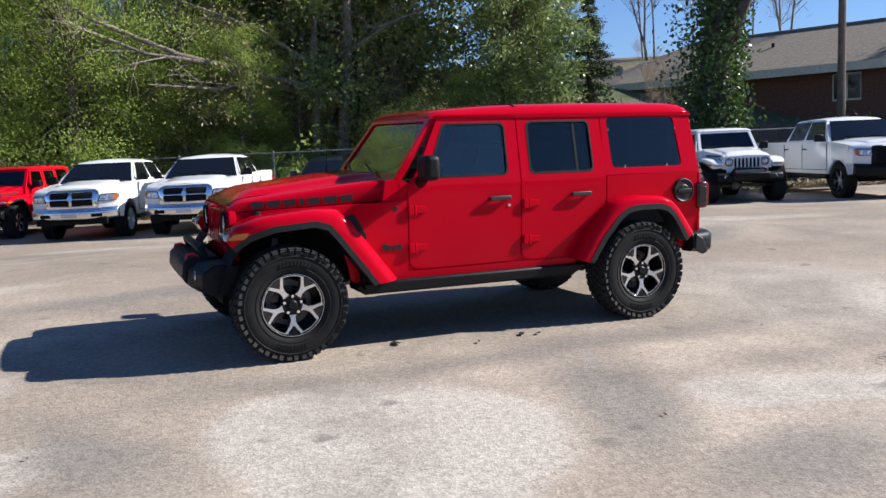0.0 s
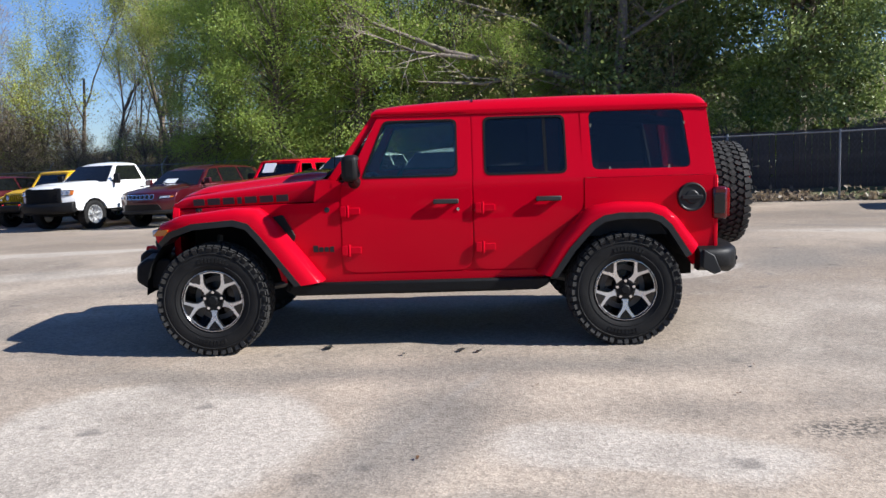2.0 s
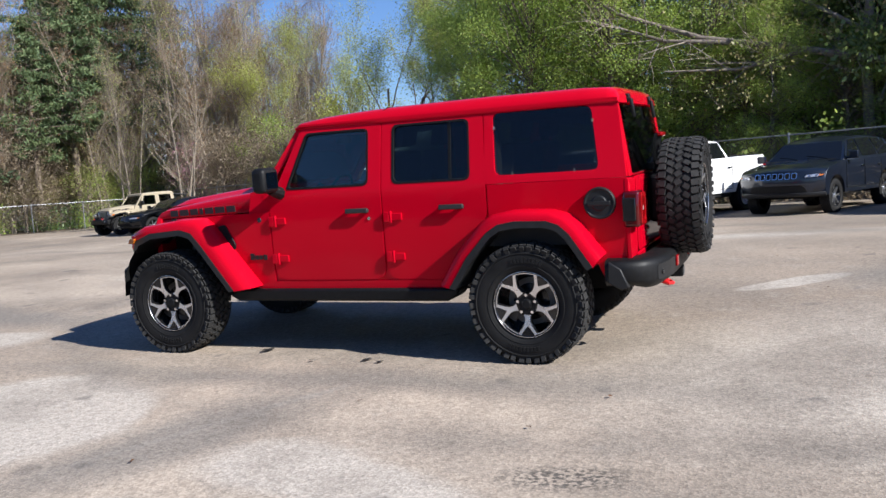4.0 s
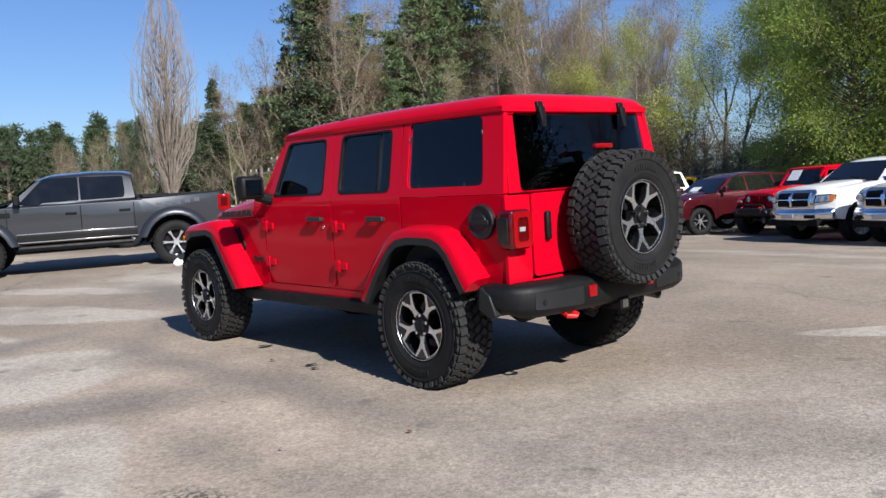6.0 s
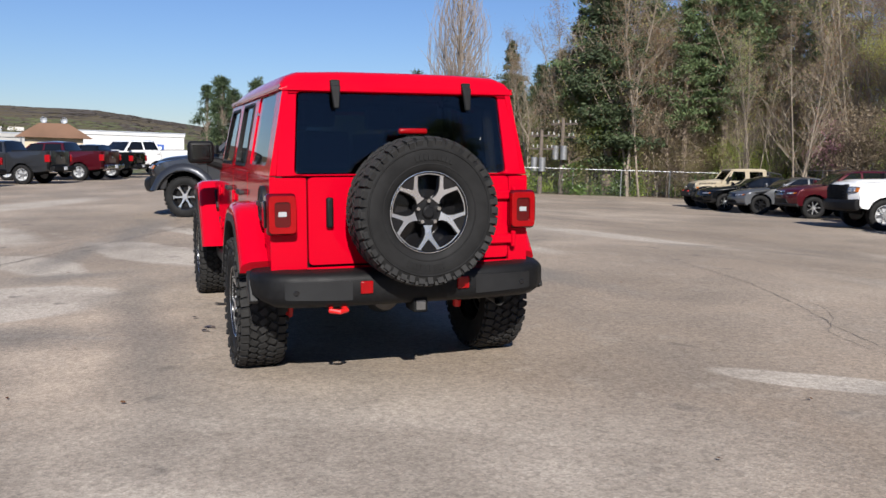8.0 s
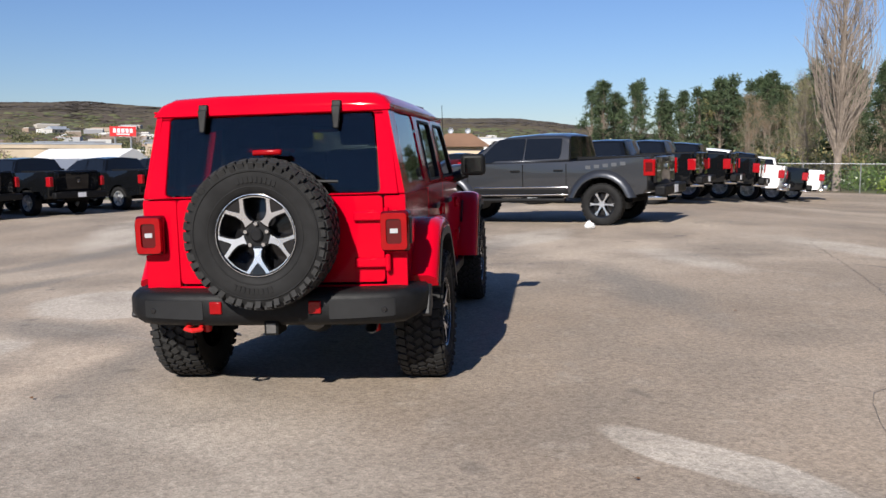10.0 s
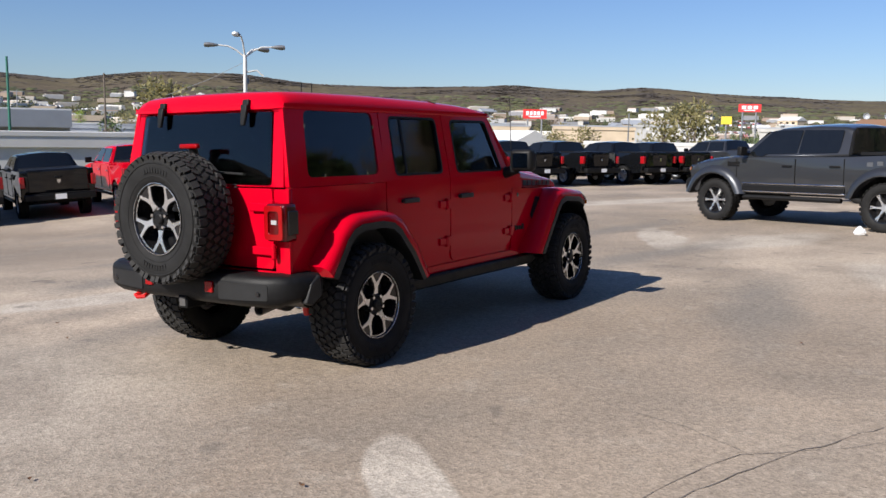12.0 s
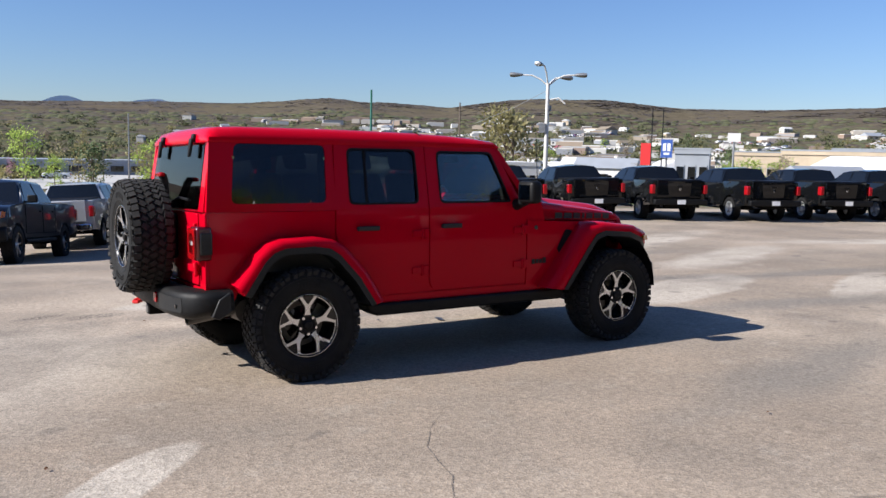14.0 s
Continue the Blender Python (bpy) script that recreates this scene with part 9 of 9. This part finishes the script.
def far_woods(name, label, mat, count, near, far, seed, flat):
    """Crowns of the woods on the far slopes, one low uneven clump each."""
    g = np.random.default_rng(seed)
    base = np.array([(1, 0, 0.2), (0.3, 0.95, 0.2), (-0.8, 0.58, 0.2), (-0.8, -0.58, 0.2), (0.3, -0.95, 0.2), (0.55, 0.5, 0.75), (-0.5, 0.1, 0.9), (0.1, -0.55, 0.8)])
    tri = np.array([(0, 1, 5), (1, 2, 6), (2, 3, 6), (3, 4, 7), (4, 0, 7), (0, 5, 7), (5, 1, 6), (6, 3, 7), (5, 6, 7)])
    a, d = g.uniform(-12, 122, count), near + (far - near) * g.random(count) ** 0.8
    place = np.array([(*bearing(p, q), height(*bearing(p, q))) for p, q in zip(a, d)])
    s = g.uniform(1.8, 3.4, count) * (1 + d / 900)
    place[:, 2] -= 0.12 * s
    size = np.stack([s, s, s * g.uniform(0.7, 1.3, count) * flat], axis=1)
    v = place[:, None, :] + base[None] * size[:, None, :] * g.uniform(0.75, 1.25, (count, 8, 1))
    f = (tri[None] + 8 * np.arange(count)[:, None, None]).reshape(-1)
    me = bpy.data.meshes.new(name)
    me.vertices.add(8 * count)
    me.vertices.foreach_set("co", v.ravel())
    me.loops.add(len(f))
    me.loops.foreach_set("vertex_index", f.astype(np.int32))
    me.polygons.add(len(f) // 3)
    me.polygons.foreach_set("loop_start", np.arange(0, len(f), 3, dtype=np.int32))
    me.update(calc_edges=True)
    me.materials.append(mat)
    me.shade_smooth()
    return tagged(new(name, me), label, "woods", kind="stuff")


FARWOOD = leafy("far spring woods", (0.088, 0.074, 0.064), (0.118, 0.099, 0.083), gloss=1.0, through=0.3)
FARGREEN = leafy("far green trees", (0.088, 0.096, 0.045), (0.125, 0.132, 0.060), gloss=0.95, through=0.2)
far_woods("far_woods", "grey-brown leafless spring woods on far slopes", FARWOOD, 34000, 560, 1560, 77, 0.16)
far_woods("far_green_woods", "green spring woods on the lower slopes", FARGREEN, 5200, 300, 950, 78, 0.34)


def valley_woods(name, label, leaf, count, near, far, seed, size, per, tall):
    """Trees on the valley floor and slopes, too many to count: loose clumps of leaves."""
    g = np.random.default_rng(seed)
    spots = []
    while len(spots) < count:
        x, y = bearing(g.uniform(-14, 122), near + (far - near) * g.random() ** 1.1)
        if noise.noise((x / 60 + seed, y / 60, 4.0)) > -0.12:
            h = tall * g.uniform(0.6, 1.3)
            spots.append((x, y, h * g.uniform(0.8, 1.3), h))
    return undergrowth(name, label, leaf, spots, size, seed, per)


valley_woods("valley_green_trees", "fresh green trees scattered over the valley", FARGREEN, 560, 190, 760, 41, 0.50, 8.0, 4.6)
valley_woods("town_trees", "green and olive trees between the stores of the valley town", FARGREEN, 420, 300, 780, 43, 0.75, 5.0, 6.0)
valley_woods("valley_olive_trees", "olive and brown trees scattered over the valley", OLIVE, 480, 170, 760, 42, 0.50, 8.0, 5.0)


# small houses and stores scattered over the valley floor
rng = random.Random(61)
for k in range(120):
    x_, y_ = bearing(rng.uniform(2, 118), 240 + 560 * rng.random() ** 1.3) if k < 70 else bearing(rng.uniform(6, 62), 125 + 190 * rng.random())
    w_ = rng.uniform(6, 17) if k < 70 else rng.uniform(9, 26)
    z_ = height(x_, y_)
    b_ = thing("small_building", Matrix.Translation((x_, y_, z_)) @ Matrix.Rotation(rng.uniform(0, 3.1), 4, "Z"), ("white gabled house in the valley", "grey-roofed low store in the valley", "beige low house in the valley")[k % 3], "building", "buildings in the valley")
    h_ = rng.uniform(2.6, 4.2)
    part("wall", Shape().box((0, 0, h_ / 2 - 0.5), (w_, w_ * 0.6, h_ + 1)), (SHEETW, CONCRETE, BEIGE)[k % 3], b_)
    flat_ = k >= 70 and k % 4 != 3
    part("roof", Shape().box((0, 0, h_ + 0.15), (w_ + 0.5, w_ * 0.6 + 0.5, 0.3)) if flat_ else Shape().prism([(-w_ * 0.34, h_), (w_ * 0.34, h_), (0, h_ + w_ * 0.17)], lambda u, v, d: Vector((d, u, v)), -w_ / 2 - 0.3, w_ / 2 + 0.3), SHEETW if flat_ else (SHINGLE, METAL, SHEETW)[(k // 2) % 3], b_)
    for q in (-0.3, 0.0, 0.3):
        part("window", Shape().box((q * w_, -w_ * 0.3 - 0.02, h_ * 0.55), (w_ * 0.14, 0.08, h_ * 0.35)), DARKGLASS, b_)


def many_blocks(name, label, category, mat, place, lower, upper):
    """Boxes with a smaller block on top, too many and too far to count: (x, y, turn, long, wide, high) each."""
    sh = Shape()
    for x, y, a, w, d, h in place:
        m = Matrix.Rotation(a, 3, "Z")
        z = height(x, y)
        sh.box((x, y, z + h * lower / 2 - 0.2), (w, d, h * lower + 0.4), m)
        c = m @ Vector((w * 0.06, 0, 0))
        sh.box((x + c.x, y + c.y, z + h * (lower + 1) / 2), (w * upper, d * 0.88, h * (1 - lower)), m)
    return solid(name, sh, mat, label, category, kind="stuff")


def mixed_paint(name, *stops):
    def build(t, nodes, links, p):
        g = nodes.new("ShaderNodeNewGeometry")
        links.new(ramp(t, g.outputs["Random Per Island"], *stops), p.inputs["Base Color"])
        p.inputs["Roughness"].default_value = 0.5
    return material(name, build)


town_cars, town_stores = [], []
for k in range(70):
    a_, d_ = rng.uniform(2, 66), 300 + 430 * rng.random()
    x_, y_ = bearing(a_, d_)
    t_ = rng.uniform(0, 3.14)
    for q in range(rng.randrange(8, 22)):
        town_cars.append((x_ + 2.9 * q * math.cos(t_), y_ + 2.9 * q * math.sin(t_), t_ + 1.57, rng.uniform(4.2, 5.2), 1.9, rng.uniform(1.45, 1.9)))
for k in range(330):
    a_, d_ = rng.uniform(1, 70), 300 + 480 * rng.random() ** 0.9
    x_, y_ = bearing(a_, d_)
    town_stores.append((x_, y_, radians(90 + a_) + rng.gauss(0, 0.25), rng.uniform(5, 19), rng.uniform(5, 9), rng.uniform(2.4, 3.9)))
many_blocks("parked_cars", "rows of white, silver and dark cars parked in the valley", "cars", mixed_paint("mixed car paint", (0.0, (0.7, 0.7, 0.7)), (0.4, (0.62, 0.63, 0.64)), (0.5, (0.05, 0.05, 0.055)), (0.75, (0.22, 0.23, 0.25)), (0.9, (0.3, 0.03, 0.03)), (1.0, (0.05, 0.09, 0.2))), town_cars, 0.55, 0.55)
many_blocks("far_stores", "pale flat-roofed stores scattered over the valley town", "buildings", mixed_paint("mixed wall paint", (0.0, (0.66, 0.65, 0.62)), (0.3, (0.55, 0.53, 0.49)), (0.42, (0.40, 0.32, 0.24)), (0.65, (0.24, 0.17, 0.13)), (0.8, (0.25, 0.26, 0.28)), (1.0, (0.58, 0.56, 0.52))), town_stores, 0.82, 0.9)
yard_rows = [[(*bearing(66 + 2.2 * j_, 150 + 12 * i_), height(*bearing(66 + 2.2 * j_, 150 + 12 * i_)) + 0.12) for j_ in range(16)] for i_ in range(7)]
solid("workshop_yard", Shape().sheet(yard_rows), CONCRETE, "pale paved yard before the workshop in the valley", "yard", kind="structure")
bare_lot = Shape()
rows = []
for i_ in range(7):
    rows.append([])
    for j_ in range(13):
        x_, y_ = bearing(52 + 2.2 * j_, 128 + 7 * i_)
        rows[-1].append((x_, y_, height(x_, y_) + 0.10))
solid("clay_yard", bare_lot.sheet(rows), CLAY, "bare red clay building yard in the valley", "yard", kind="structure")


def far_ridge():
    """Mountains on the skyline; their pale blue is haze put into the base colour."""
    rows = []
    for k in range(81):
        a = 64 + 36 * k / 80
        d = 3300
        x, y = bearing(a, d)
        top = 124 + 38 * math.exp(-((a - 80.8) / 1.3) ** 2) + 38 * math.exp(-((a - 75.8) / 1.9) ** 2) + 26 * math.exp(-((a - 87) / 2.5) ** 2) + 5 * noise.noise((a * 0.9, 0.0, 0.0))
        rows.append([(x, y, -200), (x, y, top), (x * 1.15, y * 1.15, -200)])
    return solid("mountain_ridge", Shape().sheet(rows), plain("haze-tinted distant mountains", (0.60, 0.72, 0.86), 1.0, grain=0.05, scale=0.002, spec=0.0), "distant mountain ridge with haze painted into its colour", "mountains", kind="structure")


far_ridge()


# ---- small things on the asphalt ----
CRACK = plain("dark crack", (0.15, 0.128, 0.108), 0.95, grain=0.3, scale=20)


def crack(points, width, seed, label):
    """A jagged crack: a thin dark groove strip laid on the lot."""
    rng = random.Random(seed)
    pts = []
    for (x0, y0), (x1, y1) in zip(points, points[1:]):
        n = max(2, int(math.hypot(x1 - x0, y1 - y0) / 0.10))
        for k in range(n):
            t = k / n
            pts.append((x0 + (x1 - x0) * t + rng.gauss(0, width * 1.1), y0 + (y1 - y0) * t + rng.gauss(0, width * 1.1)))
    pts.append(points[-1])
    rows = []
    for k, (x, y) in enumerate(pts):
        a = pts[min(k + 1, len(pts) - 1)]
        b = pts[max(k - 1, 0)]
        d = Vector((a[0] - b[0], a[1] - b[1]))
        d = Vector((-d.y, d.x)).normalized() * width * rng.uniform(0.12, 0.55)
        rows.append([(x + d.x, y + d.y, height(x + d.x, y + d.y) + 0.004), (x - d.x, y - d.y, height(x - d.x, y - d.y) + 0.004)])
    return solid("asphalt_crack", Shape().sheet(rows), CRACK, label, "crack", kind="structure", smooth=0)


crack([(-3.5, -3.45), (-5.22, -2.52), (-7.21, -1.41), (-9.5, -0.3), (-11.4, 0.6)], 0.0210, 1, "long straight dark joint across the asphalt")
crack([(-6.5, 5.5), (-4.26, 5.2), (-2.34, 4.92), (-0.2, 4.5), (0.95, 4.05), (1.94, 3.6), (2.8, 3.3)], 0.0090, 2, "long uneven dark crack in the asphalt")
crack([(-4.6, -3.3), (-5.82, -2.74), (-7.93, -1.88), (-9.4, -1.1), (-11.4, 0.0)], 0.0120, 3, "thin dark joint across the asphalt")
crack([(1.18, 2.15), (1.3, 2.27), (1.56, 2.62), (1.70, 3.09), (1.95, 3.50)], 0.0042, 4, "short jagged crack in the asphalt")
crack([(1.97, 3.45), (2.3, 3.33), (2.6, 3.26), (3.17, 3.19), (3.6, 3.3)], 0.0048, 5, "jagged crack in the asphalt")
crack([(1.97, 3.45), (1.55, 3.9), (1.21, 4.13), (0.82, 4.27), (0.2, 4.5)], 0.0048, 6, "jagged crack in the asphalt")

rng = random.Random(99)
DEADLEAF = leafy("dead leaves", (0.10, 0.05, 0.025), (0.22, 0.12, 0.06))


def scrap(x, y, size, mat, label, name="dead_leaf"):
    s = Shape()
    k = 6
    ring = [(size * math.cos(6.283 * i / k) * rng.uniform(0.6, 1.1), size * 0.5 * math.sin(6.283 * i / k) * rng.uniform(0.6, 1.1), 0.006 + 0.012 * rng.random()) for i in range(k)]
    s.add([(0, 0, 0.012)] + ring, [(0, i + 1, (i + 1) % k + 1) for i in range(k)])
    return solid(name, s, mat, label, "litter", Matrix.Translation((x, y, height(x, y) + 0.004)) @ Matrix.Rotation(rng.uniform(0, 6.28), 4, "Z"), smooth=0)


for x_, y_ in ((0.75, -1.92), (3.39, 1.96), (0.05, -3.1), (2.2, -1.6), (-3.2, -2.2), (4.0, 0.9), (2.9, 4.0), (-0.6, 3.2), (5.2, -1.9), (1.9, -2.2)):
    scrap(x_, y_, 0.022, DEADLEAF, "small brown dead leaf on the asphalt")
OIL = plain("oil stain", (0.035, 0.032, 0.030), 0.35, grain=0.3, scale=30)
for x_, y_, sz in ((-0.69, -0.80, 0.085), (0.30, -0.98, 0.06), (0.42, -1.02, 0.05), (-0.12, -1.06, 0.04)):
    scrap(x_, y_, sz, OIL, "small dark oil stain on the asphalt", "oil_stain")
bag = Shape().revolve([(0.0, 0.0), (0.16, 0.02), (0.20, 0.10), (0.13, 0.20), (0.05, 0.24), (0.0, 0.23)], lambda a, b, z: Vector((a * (1 + 0.3 * noise.noise((a * 9, b * 9, z * 9))), b * (1 + 0.4 * noise.noise((b * 8, a * 8, z * 5))), z * (1 + 0.5 * noise.noise((a * 7, b * 7, 2))))), 14)
solid("crumpled_bag", bag, PAPER, "crumpled white plastic bag beside the pickup's wheel", "litter", Matrix.Translation((-9.2, 2.35, height(-9.2, 2.35))) @ Matrix.Scale(0.5, 4))
